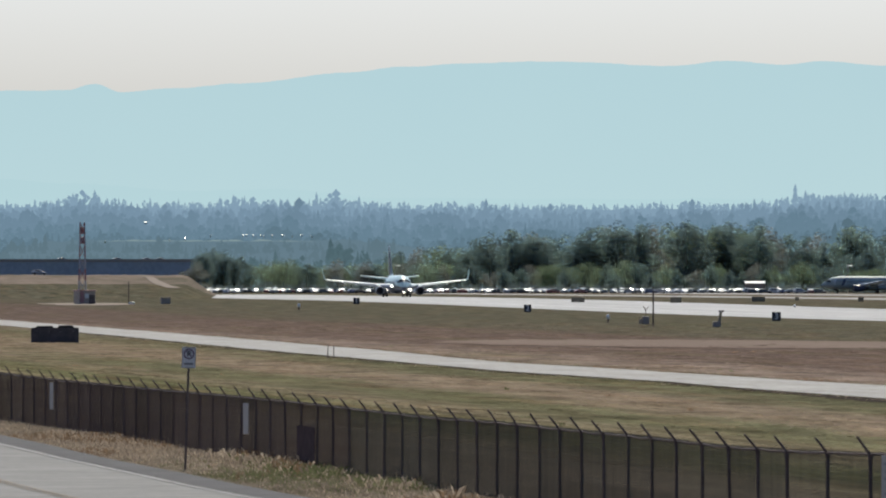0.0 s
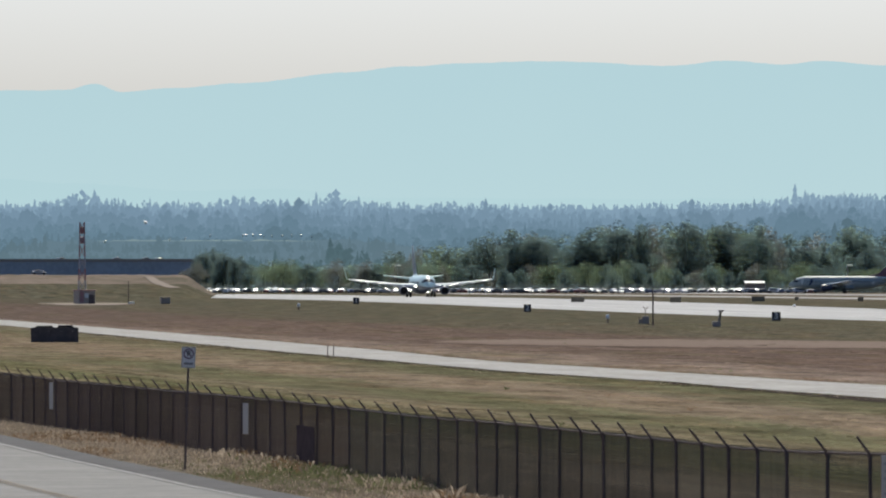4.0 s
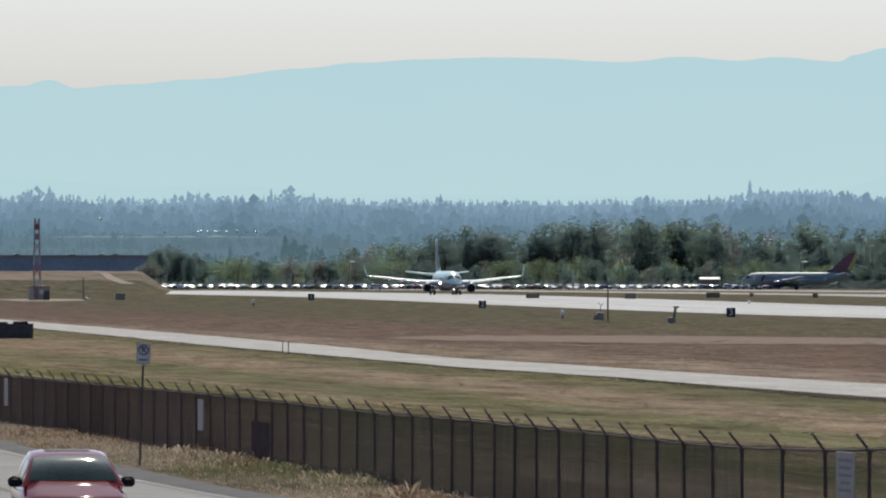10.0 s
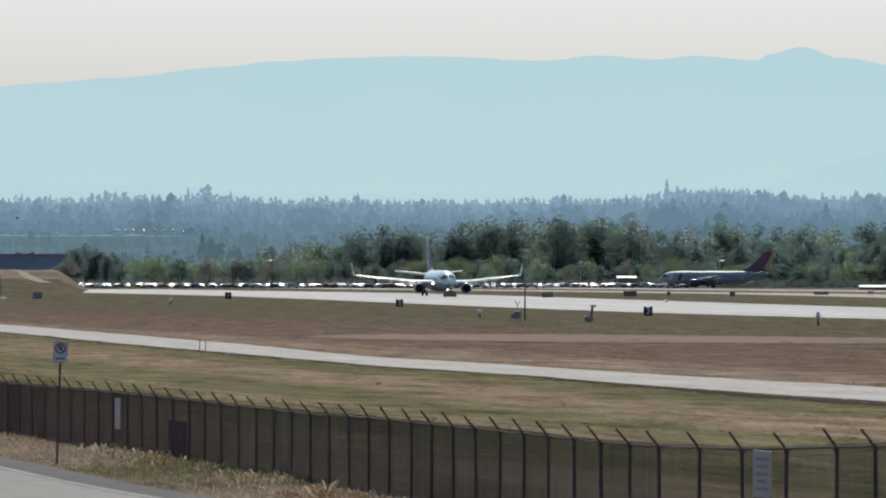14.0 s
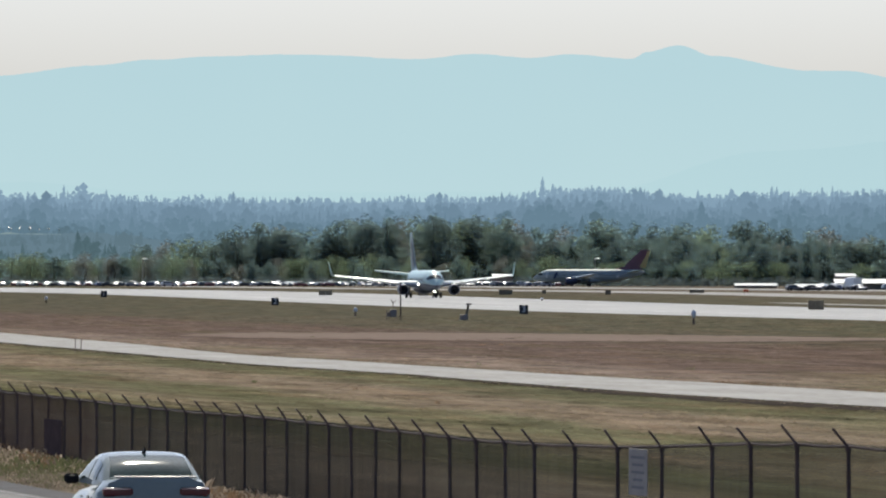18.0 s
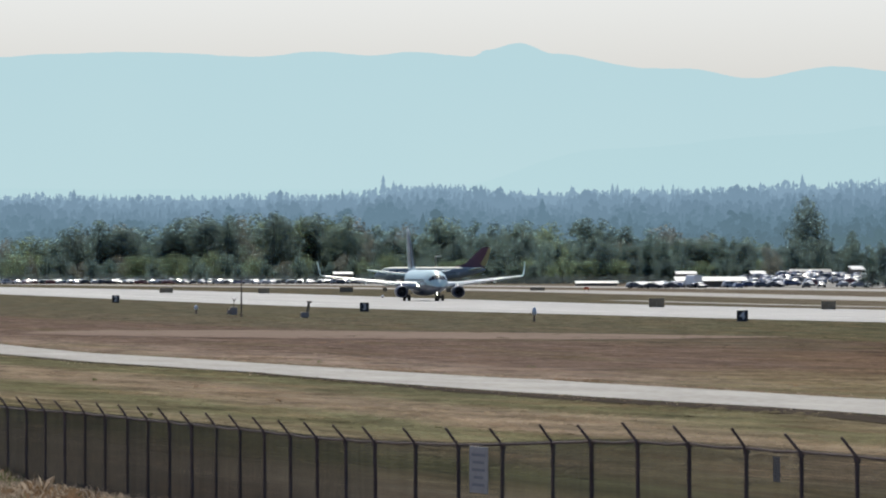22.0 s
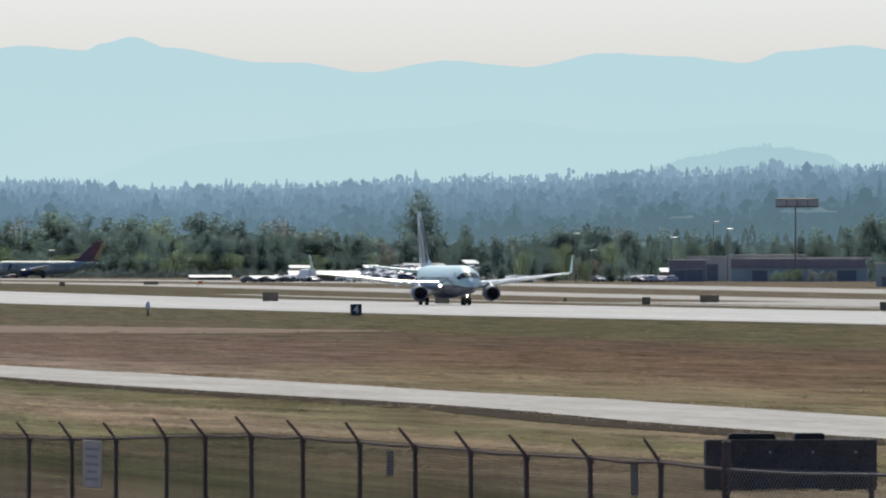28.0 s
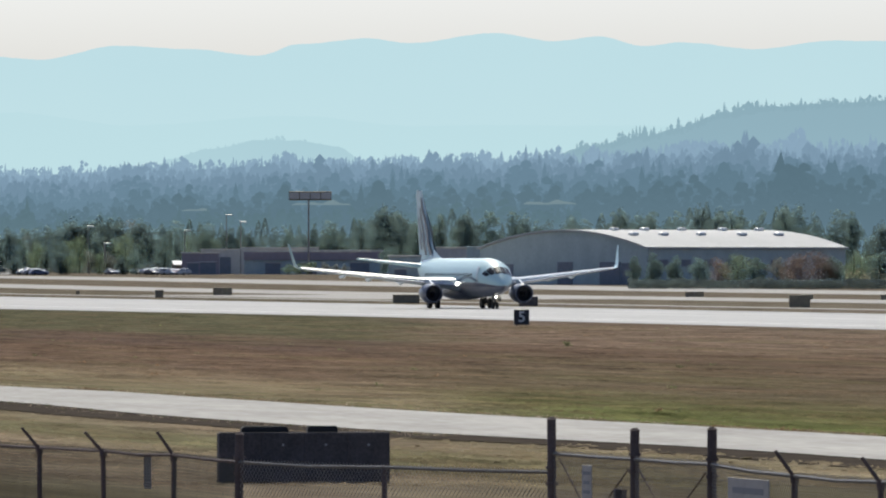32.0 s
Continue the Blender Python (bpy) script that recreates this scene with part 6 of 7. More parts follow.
def truck(m):
    """A white box truck; the first is built, the rest are copies."""
    if trucks:
        return copy_thing(trucks[0], m)
    t = thing("truck", "white box truck parked in a far lot", "truck", m, "parked trucks")
    g = Geo()
    g.loft([[(-1.15, y, 0.9), (1.15, y, 0.9), (1.15, y, 2.9), (0.95, y, 3.15), (0.4, y, 3.25), (-0.4, y, 3.25), (-0.95, y, 3.15), (-1.15, y, 2.9)] for y in (-1.2, 3.6)])
    part("cargo_box", g, M_BOX_WHITE, t, smooth=40)
    g = Geo()
    g.loft([[(-1.0, y, 0.5), (1.0, y, 0.5), (1.0, y, z * 0.7), (0.85, y, z), (-0.85, y, z), (-1.0, y, z * 0.7)] for y, z in ((-3.2, 1.2), (-2.7, 1.45), (-2.1, 2.3), (-1.3, 2.4))])
    part("cab", g, far_cars[0].children[0].data.materials[0], t, smooth=40)
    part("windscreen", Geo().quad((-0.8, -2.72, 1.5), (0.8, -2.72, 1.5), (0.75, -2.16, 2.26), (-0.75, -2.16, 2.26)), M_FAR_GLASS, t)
    for sx in (-1, 1):
        for y in (-2.3, 2.4):
            part("wheel", Geo().tube((sx * 0.8, y, 0.48), (sx * 1.1, y, 0.48), 0.48, 12), M_RUBBER, t)
    trucks.append(t)
    return t


def park(u, r, turn, up=0.0):
    k = rng.choices(range(6), (2, 4, 4, 4, 3, 2))[0]
    p = spot(u, r)
    m = pose(p.x, p.y, gz(p.x, p.y) + up, 0, 0, turn)
    if up == 0.0 and rng.random() < 0.006:
        return truck(m)
    if k not in stand:
        stand.add(k)
        far_cars[k].matrix_basis = m
    else:
        copy_thing(far_cars[k], m)


u = 368.0
while u < 1460:
    park(u, 3330 + rng.uniform(-15, 15), rng.choice((4, 184, 94)) + rng.uniform(-12, 12))
    if rng.random() < 0.6:
        park(u + 5, 3420 + rng.uniform(-15, 15), rng.choice((4, 184, 94)) + rng.uniform(-12, 12))
    u += rng.uniform(9, 20)
for _ in range(44):
    park(rng.choice((rng.uniform(1850, 2045), rng.uniform(1850, 2045), rng.uniform(2306, 2350))), rng.uniform(2480, 2720), rng.choice((6, 186, 96)) + rng.uniform(-14, 14))
for _ in range(32):
    park(rng.uniform(2530, 2600), rng.uniform(2500, 2680), rng.choice((10, 190)) + rng.uniform(-20, 20))
for _ in range(5):
    park(rng.uniform(2400, 2530), rng.uniform(2560, 2680), rng.choice((10, 190)) + rng.uniform(-20, 20))

# a lot on rising ground, packed with cars
def lot_rise(u, r):
    return between(r, [(2555, -0.1), (2570, 0.05), (2770, 3.0), (2810, 3.0), (2850, -0.2)]) * math.sin(math.pi * min(1, max(0, (u - 2020) / 280))) ** 0.4


g = Geo()
rows = []
for i in range(30):
    u = 2020 + 280 * i / 29
    row = []
    for r in (2555, 2570, 2620, 2670, 2720, 2770, 2810, 2850):
        p = spot(u, r)
        row.append((p.x, p.y, gz(p.x, p.y) + lot_rise(u, r) - 0.02))
    rows.append(row)
g.loft(rows, close=False)
tagged(part("car_park", g, M_ASPHALT, smooth=60), "grey car park on gently rising ground", "car park", kind="structure")
for _ in range(95):
    u, r = rng.uniform(2048, 2272), rng.uniform(2568, 2775)
    park(u, r, rng.choice((6, 186, 96)) + rng.uniform(-14, 14), up=lot_rise(u, r) + 0.01)

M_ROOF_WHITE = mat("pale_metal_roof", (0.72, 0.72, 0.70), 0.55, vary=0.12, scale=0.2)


def wall_mat(name, c, s=0.4):
    return mat(name, c, 0.75, vary=0.22, scale=s, stretch=(1, 1, 0.4))


M_WALL_BLUE = wall_mat("blue_grey_cladding", (0.45, 0.52, 0.495))
M_WALL_TAN = wall_mat("tan_masonry", (0.60, 0.565, 0.51))


def shelter(u, r, L, z0, z1, turn, label="bright white strip in a far lot, built as a canopy with a sloping metal roof", top=None):
    """A made-up lean-to roof on posts standing in for a pale far strip: low edge z0 towards the field, high edge z1."""
    p = spot(u, r)
    t = thing("canopy", label, "canopy", pose(p.x, p.y, gz(p.x, p.y), 0, 0, turn), "canopies in the far lot")
    # Pitch chosen so the added roof mirrors the sun towards the camera.
    d = (z1 - z0) / math.tan(radians(21.5))
    g = Geo()
    g.loft([[(x, -d / 2, z0), (x, d / 2, z1), (x, d / 2, z1 + 0.12), (x, -d / 2, z0 + 0.12)] for x in (-L / 2, L / 2)])
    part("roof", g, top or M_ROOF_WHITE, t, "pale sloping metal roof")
    part("back_wall", Geo().box((0, d / 2 - 0.1, z1 / 2), (L * 0.98, 0.12, z1), 0.02), M_GREY_BOX, t)
    for k in range(max(2, int(L / 4))):
        x = -L / 2 + 0.2 + (L - 0.4) * k / (max(2, int(L / 4)) - 1)
        part("post", Geo().tube((x, -d / 2 + 0.1, 0), (x, -d / 2 + 0.1, z0 + 0.05), 0.07, 6), M_GREY_BOX, t)


# Flat panels in this colour imitate the shade inside open doorways.
M_DARK_OPEN = mat("dark_opening", (0.22, 0.23, 0.25), 0.7, vary=0.2, scale=1)
shelter(1987, 2640, 19.3, 1.6, 2.7, 2)
shelter(1943, 2800, 6.0, 3.4, 4.1, 4)
shelter(2070, 2800, 4.5, 3.4, 4.2, 8)
shelter(2163, 2850, 12.0, 3.9, 4.7, 2, "long low canopy with a dull tan roof in a far lot", M_WALL_TAN)
shelter(2245, 2850, 4.5, 4.6, 5.6, 20)
shelter(1880, 2520, 7.5, 0.8, 1.5, 8)
shelter(1785, 2900, 13.0, 0.7, 1.3, 8, "shining pale strip by the taxiway, built as a low canopy")
shelter(1336, 3460, 7.0, 3.2, 3.9, 2, "thin white strip among parked cars, built as a small canopy")
shelter(2590, 2640, 3.0, 2.4, 3.4, 0)

# ---- buildings ----
M_MAROON = wall_mat("dull_maroon_band", (0.34, 0.29, 0.305))
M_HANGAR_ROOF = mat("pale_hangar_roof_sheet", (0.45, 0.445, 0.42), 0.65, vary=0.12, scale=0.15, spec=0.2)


def on_bearing(u, r, turn=0.0):
    p = spot(u, r)
    return pose(p.x, p.y, gz(p.x, p.y) - 0.1, 0, 0, -math.degrees(bearing(u)) + turn)


def low_building(u0, u1, r, w_top, label, wall, band=None, doors=(), band_w=None, depth=22.0, cap=M_WALL_TAN):
    """A flat-roofed block facing the field between two bearings."""
    um = (u0 + u1) / 2
    t = thing("building", label, "building", on_bearing(um, r + depth / 2))
    L = (u1 - u0) / F * r
    p = spot(um, r)
    H = lift(w_top, r) - gz(p.x, p.y)
    f = -depth / 2
    part("wall", Geo().box((0, 0, H / 2), (L, depth, H), 0.06), wall, t)
    part("roof", Geo().box((0, 0, H + 0.15), (L + 0.5, depth + 0.5, 0.3), 0.05), cap, t)
    if band:
        bh = H * 0.36
        part("band", Geo().box((0, f - 0.25, H - bh / 2 - 0.15), (L + 0.1, 0.5, bh), 0.05), band, t)
    for k, wd, ht in doors:
        d = part("door", Geo().box((L * (k - 0.5), f - 0.02, ht / 2), (wd, 0.12, ht), 0.03), M_DARK_OPEN, t)
        part("lintel", Geo().box((L * (k - 0.5), f - 0.1, ht + 0.15), (wd + 0.4, 0.16, 0.2), 0.03), cap, d)
    return t


low_building(2596, 2662, 2580, 488, "low dark grey shed beside the far car park", M_MAROON, doors=((0.3, 3, 3), (0.7, 4, 3.2)))
low_building(2630, 2708, 2660, 482, "tan flat-roofed building with a dark door", M_WALL_TAN, doors=((0.55, 3.0, 4.6),))
low_building(2700, 2838, 2680, 479, "tan flat-roofed rear part of the warehouse", M_WALL_TAN)
low_building(2706, 2962, 2620, 484, "long low blue-grey warehouse with a dark maroon fascia band", M_WALL_BLUE, M_MAROON, doors=((0.2, 4, 3), (0.45, 4, 3), (0.8, 5, 3)))
low_building(2962, 3032, 2120, 494, "low grey lean-to beside the hangar", M_WALL_BLUE, doors=((0.3, 2.5, 2.2),))
low_building(3020, 3122, 2080, 479, "tan and blue-grey flat-roofed annexe of the hangar", M_WALL_TAN, doors=((0.45, 9.8, 3.1),))
low_building(3100, 3180, 1985, 478, "blue-grey flat-roofed annexe with dark doors", M_WALL_BLUE, doors=((0.25, 2.2, 4.2), (0.75, 3, 3.2)), depth=14, cap=M_WALL_BLUE)

# arched hangar: gable turned half towards the camera, long side to the right
corner = spot(3421, 1880)
hz = gz(corner.x, corner.y) - 0.1
hangar = thing("hangar", "large blue-grey hangar with a pale sunlit arched roof", "hangar", Matrix.Translation((corner.x, corner.y, hz)) @ pose(0, 0, 0, 0, 0, 45 - math.degrees(bearing(3421))))
GW, GL, EAVE, CREST = 45.0, 53.0, lift(481, 1880) - hz, lift(450, 1895) - hz


def arch(k):
    return EAVE + (CREST - EAVE) * (1 - (2 * k - 1) ** 2)


# local x: along the long side; local y: along the gable, away
n = 18
g = Geo()
front = [(0.0, GW * k / n, arch(k / n)) for k in range(n + 1)]
g.add(front + [(0.0, GW, 0.0), (0.0, 0.0, 0.0)], (tuple(range(n + 3)),))
gable = part("gable_wall", g, M_WALL_BLUE, hangar, smooth=0)
g = Geo()
g.add([(GL, y, z) for _, y, z in front] + [(GL, GW, 0.0), (GL, 0.0, 0.0)], (tuple(range(n + 3)),))
part("gable_wall", g, M_WALL_BLUE, hangar, smooth=0)
part("side_wall", Geo().box((GL / 2, 0.1, EAVE / 2), (GL, 0.25, EAVE), 0.03), M_WALL_BLUE, hangar)
part("side_wall", Geo().box((GL / 2, GW - 0.1, EAVE / 2), (GL, 0.25, EAVE), 0.03), M_WALL_BLUE, hangar)
g = Geo()
rows = []
for k in range(-1, n + 2):
    kk = min(1.0, max(0.0, k / n))
    yy = GW * kk + (-0.5 if k < 0 else 0.5 if k > n else 0)
    rows.append([(-0.5, yy, arch(kk) + 0.05), (GL + 0.5, yy, arch(kk) + 0.05), (GL + 0.5, yy, arch(kk) + 0.4), (-0.5, yy, arch(kk) + 0.4)])
g.loft(rows)
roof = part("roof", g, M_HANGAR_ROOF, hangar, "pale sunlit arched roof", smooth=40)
for x in (6, 14, 24, 35, 45):
    for k, s in ((0.22, 1.0), (0.40, 0.9)):
        part("roof_vent", Geo().box((x + (3 if k > 0.3 else 0), GW * k, arch(k) + 0.6), (1.9 * s, 1.2, 0.7), 0.15), M_BOX_WHITE, roof)
for y, wd, ht in ((5, 4.0, 4.2), (10, 5.5, 4.4), (22, 4.0, 4.4), (37.5, 3.0, 4.0)):
    part("door", Geo().box((-0.06, y, ht / 2), (0.16, wd, ht), 0.03), M_DARK_OPEN, hangar)
for x in range(4, 52, 6):
    part("side_window", Geo().box((x, -0.06, EAVE * 0.62), (2.6, 0.14, 1.3), 0.03), M_DARK_OPEN, hangar)

# hedge and small trees before the hangar
rng = random.Random(21)
for u, w, kd, st in ((3398, 488, "b", 1.1), (3430, 482, "b", 1.2), (3470, 488, "b", 1.3), (3508, 492, "b", 1.5), (3545, 494, "a", 1.2), (3580, 485, "l", 1.3), (3615, 490, "b", 1.3), (3650, 492, "r", 1.3), (3690, 484, "a", 1.5), (3722, 482, "a", 1.4), (3748, 490, "b", 1.4),
                    (3795, 482, "l", 1.4), (3830, 480, "b", 1.4), (3870, 478, "b", 1.5)):
    plant(kd, u, 1790 + rng.uniform(-15, 15), w, rng, stout=st * 1.25, group="small trees before the hangar")
# Darker copy of the leaves, with the shade under the trees painted in.
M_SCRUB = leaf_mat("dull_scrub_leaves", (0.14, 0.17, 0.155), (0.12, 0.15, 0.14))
hedge = Geo()
for _ in range(5600):
    u = rng.uniform(3385, 4000)
    r = 1735 + rng.uniform(-6, 6)
    p = spot(u, r)
    z = gz(p.x, p.y) + rng.uniform(0.1, 1.5 + 0.6 * noise.noise((u * 0.03, 1.0, 1.0)))
    a = Vector((rng.gauss(0, 1), rng.gauss(0, 1), rng.gauss(0, 1))).normalized()
    b = a.orthogonal().normalized()
    c, e = Vector((p.x, p.y, z)), rng.uniform(0.2, 0.5)
    hedge.quad(c - a * e, c - b * e, c + a * e, c + b * e)
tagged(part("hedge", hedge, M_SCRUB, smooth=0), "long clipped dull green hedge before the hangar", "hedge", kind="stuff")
for u, w, kd, st in ((2272, 486, "d", 1.7), (2300, 494, "d", 1.8), (2383, 484, "d", 1.5), (2398, 490, "l", 1.6), (2432, 482, "r", 1.4), (2450, 486, "l", 1.4), (2466, 484, "r", 1.4), (2492, 490, "d", 1.5), (2515, 478, "b", 1.3)):
    plant(kd, u, 2535, w, rng, stout=st, group="low trees among the far car parks")
plant("b", 2975, 2500, 470, rng, stout=1.3)
plant("b", 2992, 2480, 478, rng, stout=1.4)

# scrub under the tree belts, where parked cars meet the trees
scrub = Geo()
for _ in range(9000):
    u = rng.uniform(350, 3300)
    r = (3560 if u < 1500 else 3350 if u < 2100 else 2850) + rng.uniform(-20, 40)
    p = spot(u, r)
    tall = 2.4 + 1.6 * noise.noise((u * 0.02, 5.0, 0.0)) + 1.5 * noise.noise((u * 0.1, 5.0, 3.0))
    c, e = Vector((p.x, p.y, gz(p.x, p.y) + rng.uniform(0.1, max(0.9, tall)))), rng.uniform(0.5, 1.1)
    a = Vector((rng.gauss(0, 1), rng.gauss(0, 1), rng.gauss(0, 1))).normalized()
    b = a.orthogonal().normalized()
    scrub.quad(c - a * e, c - b * e, c + a * e, c + b * e)
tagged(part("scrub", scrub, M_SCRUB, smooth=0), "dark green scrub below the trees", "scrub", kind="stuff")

# billboard
p = spot(2823, 2600)
t = thing("billboard", "wide dark billboard seen from behind on a tall pole", "billboard", on_bearing(2823, 2600))
zb = gz(p.x, p.y)
z0, z1 = lift(394, 2600) - zb, lift(378, 2600) - zb
part("pole", Geo().tube((-0.4, 0.4, 0), (-0.4, 0.4, z1 - 0.5), 0.26, 10, 0.2), M_GREY_BOX, t)
board = part("board", Geo().box((0, 0, (z0 + z1) / 2), (11.0, 0.5, z1 - z0), 0.1), M_OLIVE_BOX, t)
for k in range(4):
    part("panel", Geo().box((-4.1 + 2.73 * k, -0.28, (z0 + z1) / 2), (2.5, 0.1, (z1 - z0) * 0.7), 0.04), M_WALL_TAN, board)
# tall lamp posts in the far lot
# The post at 2459 is made up to give a small roof glint.
for u, w, r in ((2675, 420, 2700), (2700, 432, 2640), (2459, 470, 2600), (2601, 447, 2660), (2430, 440, 2750), (1500, 470, 3300), (700, 470, 3380)):
    p = spot(u, r)
    h = lift(w, r) - gz(p.x, p.y)
    t = thing("street_lamp", "tall thin lamp post in a far lot", "lamp post", on_bearing(u, r), "lamp posts in the far lot")
    part("shaft", Geo().tube((0, 0, 0), (0, 0, h), 0.16, 8, 0.1), M_GREY_BOX, t)
    part("lamp_head", Geo().box((0.7, 0, h), (1.9, 0.5, 0.25), 0.08), M_BOX_WHITE, t)

# ---- far left: bank with a track, and the dark viaduct behind ----
# Bank and viaduct colours are lifted towards blue to imitate haze.
M_BANK = mat("dry_bank_grass", (0.262, 0.205, 0.168), 1.0, scale=0.02, spec=0.0, second=(0.12, 0.108, 0.078), stretch=(1, 0.3, 6))
M_TRACK = mat("pale_track_gravel", (0.35, 0.295, 0.245), 1.0, vary=0.25, scale=0.1, spec=0.0)
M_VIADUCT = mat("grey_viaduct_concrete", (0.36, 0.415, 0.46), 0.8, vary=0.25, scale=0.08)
BANK = [(2560, 526), (2640, 519), (2720, 510), (2790, 503), (2850, 497), (2900, 491), (2980, 487), (3080, 488), (3160, 500)]


def bank_z(u, r):
    """The height of the rise at the field's far end: a gentle apron, then the bank."""
    p = spot(u, r)
    zg = gz(p.x, p.y) - 0.15
    zt = lift(between(r, BANK) + 1.6 * noise.noise((u * 0.02, r * 0.01, 0)) + 0.9 * noise.noise((u * 0.09, r * 0.02, 4.0)), r)
    return zg + max(0.0, zt - zg) * smooth01(390, 320, u) if 2560 < r < 3160 else zg - 0.3


for nm, reach, m, lb in (("field_rise", (2560, 2600, 2640, 2680, 2720, 2760, 2790), M_GROUND, "gentle brown grass rise at the field's far end"), ("embankment", (2790, 2820, 2850, 2880, 2900, 2940, 2980, 3080, 3160), M_BANK, "dry tan grass bank beyond the airfield")):
    g = Geo()
    g.loft([[tuple(spot(u, r, bank_z(u, r))) for r in reach] for u in range(-700, 396, 8)], close=False)
    tagged(part(nm, g, m, smooth=60), lb, "embankment", kind="structure")
g = Geo()
rows = []
for k in range(14):
    f = k / 13
    u, r, wide = 243 + 62 * f + 3 * math.sin(f * 7), 2968 - 250 * f, 5 + 8 * f
    rows.append([tuple(spot(u + wide * j, r, bank_z(u + wide * j, r) + 0.15)) for j in (-1, -0.4, 0.3, 1)])
g.loft(rows, close=False)
tagged(part("track", g, M_TRACK, smooth=60), "pale gravel track down the bank", "track", kind="structure")
# bare dirt round the hut
g = Geo()
ring_in, ring_out = [], []
for k in range(28):
    a = 2 * math.pi * k / 28
    wob = 1 + 0.25 * noise.noise((math.cos(a) * 1.7, math.sin(a) * 1.7, 6.0))
    for far, out in ((0.3, ring_in), (1.0, ring_out)):
        p = spot(146 + 88 * far * wob * math.cos(a) + 12, R_HUT - 10 + 60 * far * wob * math.sin(a))
        out.append((p.x, p.y, gz(p.x, p.y) + 0.03))
g.loft([ring_in + ring_in[:1], ring_out + ring_out[:1]], close=False)
g.add(ring_in, (tuple(range(28)),))
tagged(part("dirt_patch", g, M_TRACK, smooth=60), "pale bare dirt round the equipment hut", "ground", kind="structure")
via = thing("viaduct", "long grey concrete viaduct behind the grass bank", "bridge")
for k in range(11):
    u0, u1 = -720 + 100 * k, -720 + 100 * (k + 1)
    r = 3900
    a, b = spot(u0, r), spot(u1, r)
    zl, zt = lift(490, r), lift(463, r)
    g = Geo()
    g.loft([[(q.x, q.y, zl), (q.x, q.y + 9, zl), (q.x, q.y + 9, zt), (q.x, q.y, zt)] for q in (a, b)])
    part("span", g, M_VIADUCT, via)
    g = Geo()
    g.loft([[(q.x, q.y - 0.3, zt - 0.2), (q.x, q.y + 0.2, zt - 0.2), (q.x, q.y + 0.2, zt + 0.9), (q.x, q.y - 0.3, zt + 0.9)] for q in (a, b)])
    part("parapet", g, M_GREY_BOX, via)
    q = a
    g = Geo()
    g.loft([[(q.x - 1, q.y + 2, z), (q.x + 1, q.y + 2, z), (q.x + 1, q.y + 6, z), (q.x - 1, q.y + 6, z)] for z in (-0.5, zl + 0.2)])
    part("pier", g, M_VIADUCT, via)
for u in (-30, 112, 210, 262, 286):
    q = spot(u, 3904)
    park(u, 3904, 90 + rng.uniform(-6, 6), up=lift(463, 3900) - gz(q.x, q.y) + 0.02)

# settled terrace on the far slope: a pale field, a row of houses standing in for glints
# Slope, trees and pale fields glow with the haze painted in.
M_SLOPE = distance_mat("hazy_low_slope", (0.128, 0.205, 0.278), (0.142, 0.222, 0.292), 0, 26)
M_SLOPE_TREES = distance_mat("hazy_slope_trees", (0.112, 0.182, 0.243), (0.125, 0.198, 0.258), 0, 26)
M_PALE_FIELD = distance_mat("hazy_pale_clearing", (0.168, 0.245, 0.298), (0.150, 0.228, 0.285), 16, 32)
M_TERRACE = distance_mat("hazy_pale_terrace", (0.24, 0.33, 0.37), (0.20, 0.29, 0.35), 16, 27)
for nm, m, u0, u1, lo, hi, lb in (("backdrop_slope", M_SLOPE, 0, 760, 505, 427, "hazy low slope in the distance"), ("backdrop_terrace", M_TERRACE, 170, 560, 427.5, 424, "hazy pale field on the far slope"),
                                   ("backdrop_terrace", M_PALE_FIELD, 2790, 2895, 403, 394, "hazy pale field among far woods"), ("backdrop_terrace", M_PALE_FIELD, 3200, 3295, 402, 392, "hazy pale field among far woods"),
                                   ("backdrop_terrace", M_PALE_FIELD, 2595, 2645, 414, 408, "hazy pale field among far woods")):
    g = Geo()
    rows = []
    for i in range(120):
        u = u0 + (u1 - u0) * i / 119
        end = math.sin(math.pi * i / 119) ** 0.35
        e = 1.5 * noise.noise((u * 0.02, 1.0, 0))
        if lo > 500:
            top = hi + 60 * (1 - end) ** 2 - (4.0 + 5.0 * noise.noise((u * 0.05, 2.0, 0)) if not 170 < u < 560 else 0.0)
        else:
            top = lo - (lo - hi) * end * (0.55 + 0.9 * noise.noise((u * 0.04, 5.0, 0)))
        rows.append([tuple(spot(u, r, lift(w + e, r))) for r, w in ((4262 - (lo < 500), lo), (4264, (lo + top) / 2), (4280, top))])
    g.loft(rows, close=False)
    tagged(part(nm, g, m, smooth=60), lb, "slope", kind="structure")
# Made-up houses: their glossy white roofs imitate bright far dots.
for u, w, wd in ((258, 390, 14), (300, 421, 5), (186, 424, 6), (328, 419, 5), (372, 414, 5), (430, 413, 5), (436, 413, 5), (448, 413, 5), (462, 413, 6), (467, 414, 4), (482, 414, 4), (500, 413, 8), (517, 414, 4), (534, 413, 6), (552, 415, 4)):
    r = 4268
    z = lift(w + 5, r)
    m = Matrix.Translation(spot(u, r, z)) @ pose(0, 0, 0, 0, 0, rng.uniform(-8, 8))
    t = thing("house", "tiny far house standing in for a glint on the hazy slope", "house", m, "far houses")
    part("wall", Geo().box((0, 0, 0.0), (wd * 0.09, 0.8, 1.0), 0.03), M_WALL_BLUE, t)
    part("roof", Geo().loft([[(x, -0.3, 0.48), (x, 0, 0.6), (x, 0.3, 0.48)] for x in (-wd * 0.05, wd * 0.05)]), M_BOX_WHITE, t)
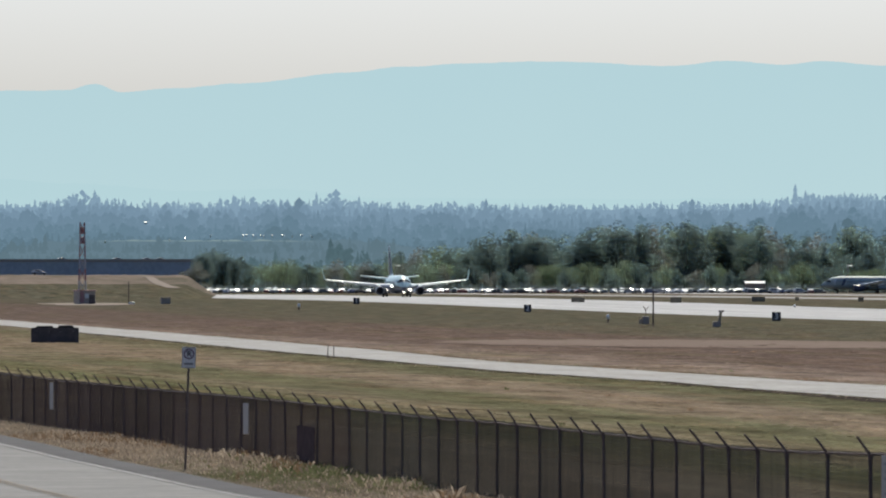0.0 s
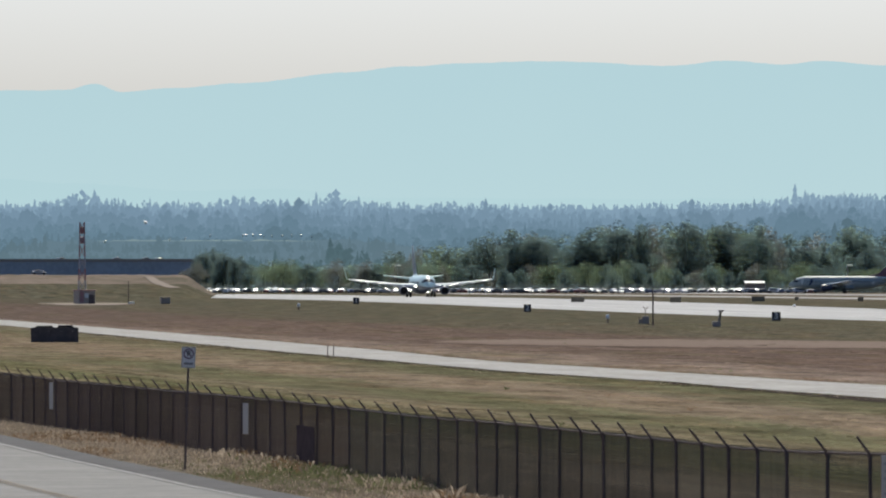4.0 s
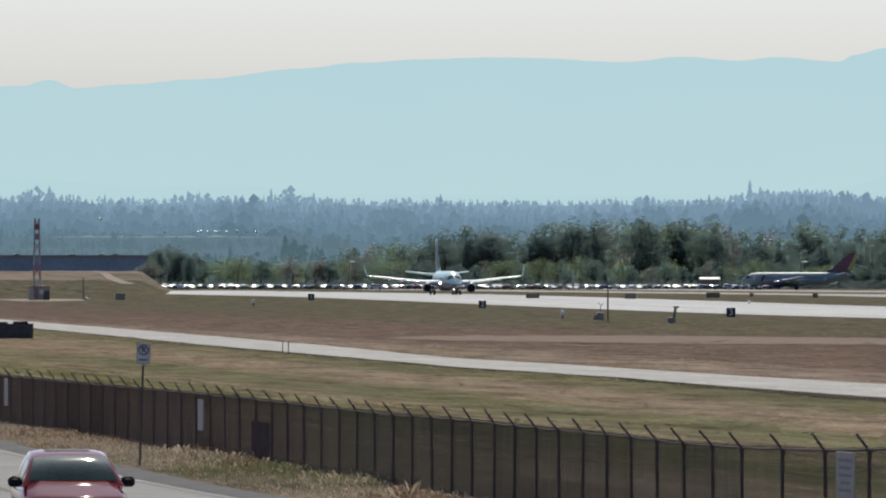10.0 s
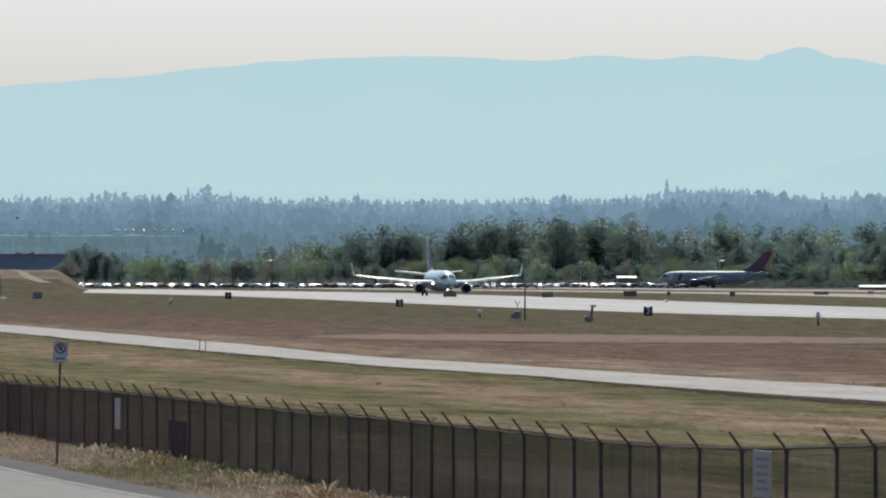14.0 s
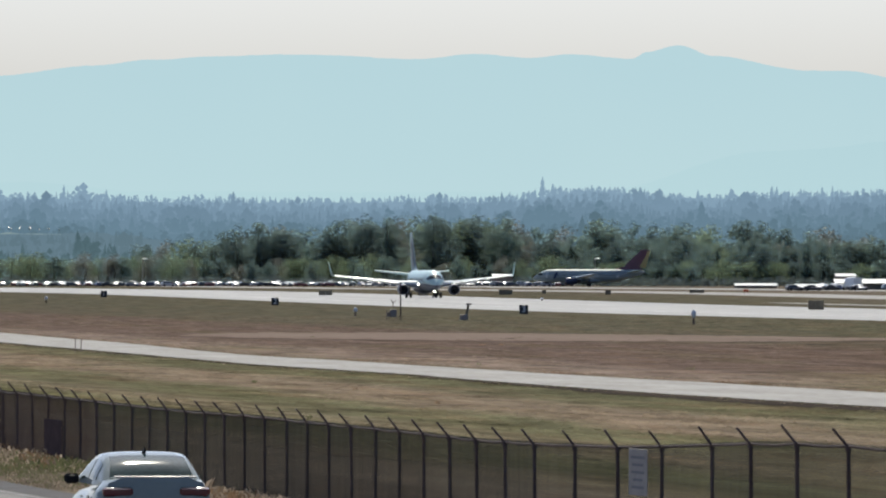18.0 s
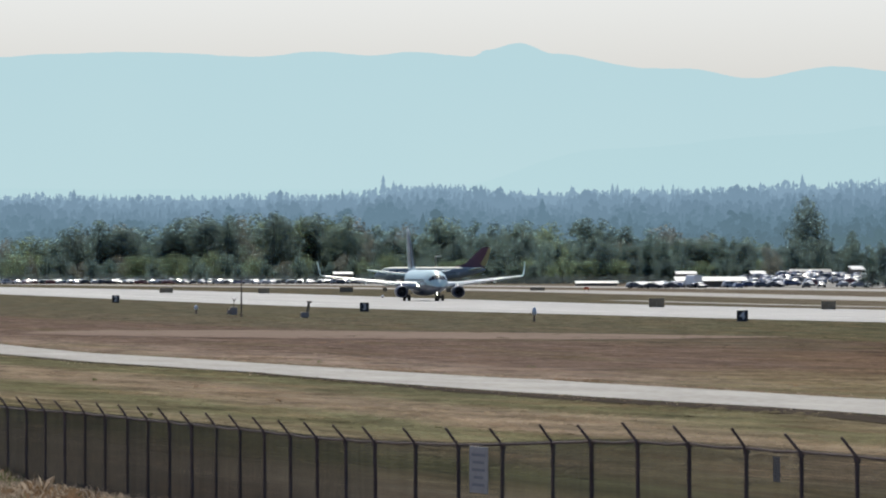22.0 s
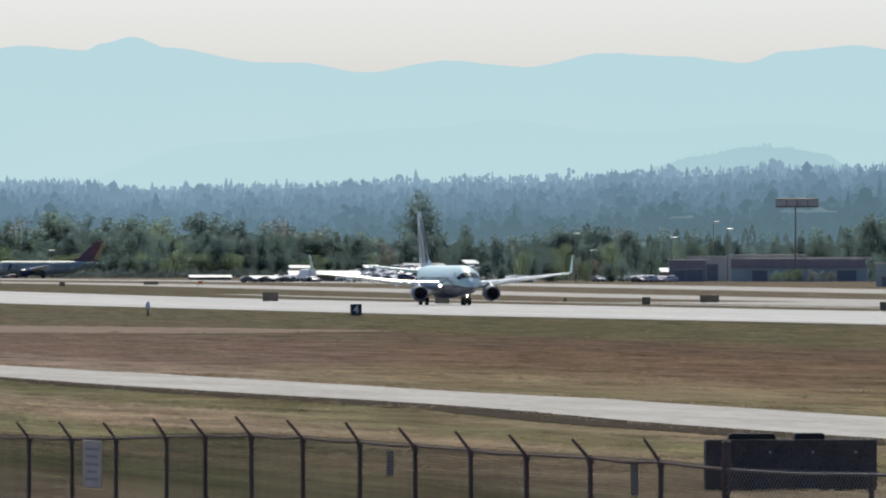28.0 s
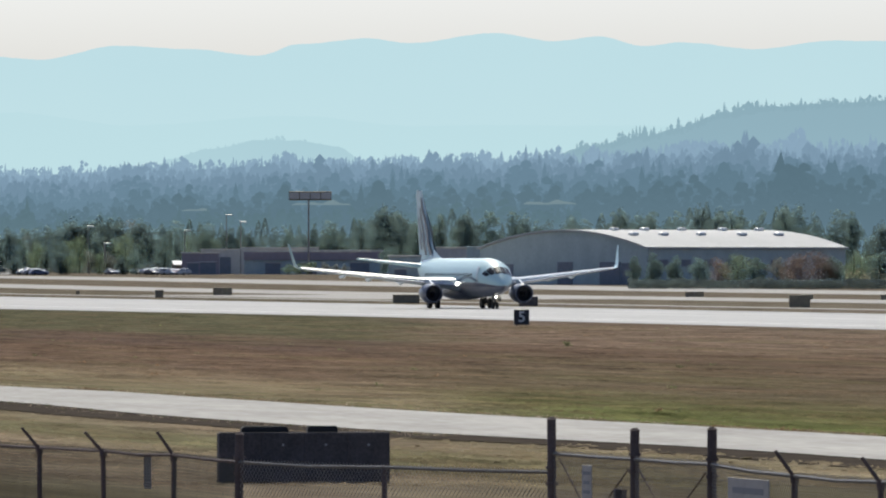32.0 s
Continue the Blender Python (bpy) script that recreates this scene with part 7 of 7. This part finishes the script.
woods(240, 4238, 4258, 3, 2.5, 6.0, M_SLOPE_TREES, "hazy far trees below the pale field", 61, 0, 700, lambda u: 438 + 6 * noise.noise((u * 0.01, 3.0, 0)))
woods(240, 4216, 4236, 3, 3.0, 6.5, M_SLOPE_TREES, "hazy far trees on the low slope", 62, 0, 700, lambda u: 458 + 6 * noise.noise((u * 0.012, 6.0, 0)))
for u, w, kd in ((322, 478, "r"), (338, 470, "r"), (352, 462, "r"), (330, 484, "b")):
    plant(kd, u, 3260, w, rng, stout=1.5)
bank_top = 2985
for u in (70, -60):
    park(u, bank_top + 15, 90 + rng.uniform(-4, 4), up=lift(487, bank_top + 15) - gz(*spot(u, bank_top + 15).xy))

# ---- birds ----
M_BIRD = mat("dark_bird_feathers", (0.035, 0.032, 0.03), 0.7, vary=0.3, scale=10)


def bird(dihedral):
    t = thing("bird", "small dark bird in flight", "bird", group="birds flying past")
    g = Geo()
    g.loft([[(k * math.cos(a * 0.785), y, k * 0.9 * math.sin(a * 0.785)) for a in range(8)] for y, k in ((-0.13, 0.006), (-0.11, 0.022), (-0.06, 0.035), (0.02, 0.04), (0.09, 0.022), (0.15, 0.01))])
    part("body", g, M_BIRD, t, smooth=60)
    g = Geo()
    g.loft([[(-0.015, 0.13, 0), (0.015, 0.13, 0), (0.015, 0.13, 0.006), (-0.015, 0.13, 0.006)], [(-0.045, 0.24, 0), (0.045, 0.24, 0), (0.045, 0.24, 0.004), (-0.045, 0.24, 0.004)]])
    part("tail", g, M_BIRD, t)
    for sx in (-1, 1):
        g = Geo()
        secs = []
        for s, c in ((0.0, 0.12), (0.12, 0.13), (0.24, 0.09), (0.36, 0.02)):
            x, z, y = sx * (0.03 + s * math.cos(dihedral)), 0.01 + s * math.sin(dihedral), -0.06 + s * 0.25
            secs.append([(x, y, z), (x, y + c * 0.4, z + 0.008), (x, y + c, z), (x, y + c * 0.4, z - 0.004)])
        g.loft(secs)
        part("wing", g, M_BIRD, t)
    return t


bird_a, bird_b = bird(0.7), bird(0.15)


# ---- what moves ----
def roll_out(t):
    """The airliner's place along the runway: it gathers speed from 10 m/s at 2.13 m/s2, a little less at the end."""
    return 2446.0 - 10.0 * t - 1.065 * t * t + between(t, [(0, 0.0), (12, 0.0), (20, -2.8), (24, -2.2), (27, -1.6), (29, 0.0), (30, 0.7), (31, 2.5), (32, 6.3)])


def motions():
    walk(jet, [(t, pose(250, roll_out(t), gz(250, roll_out(t)) + 0.04)) for t in range(0, 33)])
    rows = []
    for t, u in ((0, 1552), (1, 1533), (2, 1516), (3, 1503), (4, 1494.5), (5, 1490.5), (6, 1489.5), (32, 1489.5)):
        p = spot(u, 3190)
        rows.append((t, pose(p.x, p.y, gz(p.x, p.y) + 0.05, 0, 0, -90 - math.degrees(bearing(u)) + 2)))
    walk(jet2, rows)
    walk(red_car, [(t, pose(11.4, 154 + (10 - t) * 32.5, 1.43)) for t in range(0, 33, 2)])
    lane = [(0, 15.4), (17, 15.38), (17.5, 15.22), (18, 14.85), (18.5, 14.3), (19, 13.9), (32, 13.9)]
    walk(blue_car, [(t, pose(between(t, lane), 117.6 + (t - 17) * 28.7, 1.43, 0, 0, 181)) for t in [*range(0, 17), 17, 17.5, 18, 18.5, *range(19, 33)]])
    # the birds cross from high right to low left
    for b, r, way in ((bird_a, 330.0, ((0, 1900, -300), (5.5, 387, 124), (5.7, 248, 151), (5.9, 165, 177), (6, 124, 213), (6.3, 0, 300), (8, -700, 420), (32, -3000, 400))),
                      (bird_b, 420.0, ((0, 4200, -500), (5.5, 780, 54), (5.7, 516, 109), (5.9, 254, 177), (6, 145, 200), (6.1, 127, 231), (6.2, 107, 272), (6.3, 88, 323), (6.4, 64, 376), (7.5, -300, 470), (32, -3000, 460)))):
        walk(b, [(t, Matrix.Translation(spot(u, r, max(3.0, lift(w, r)))) @ pose(0, 0, 0, 18, 20, -60)) for t, u, w in way])


motions()
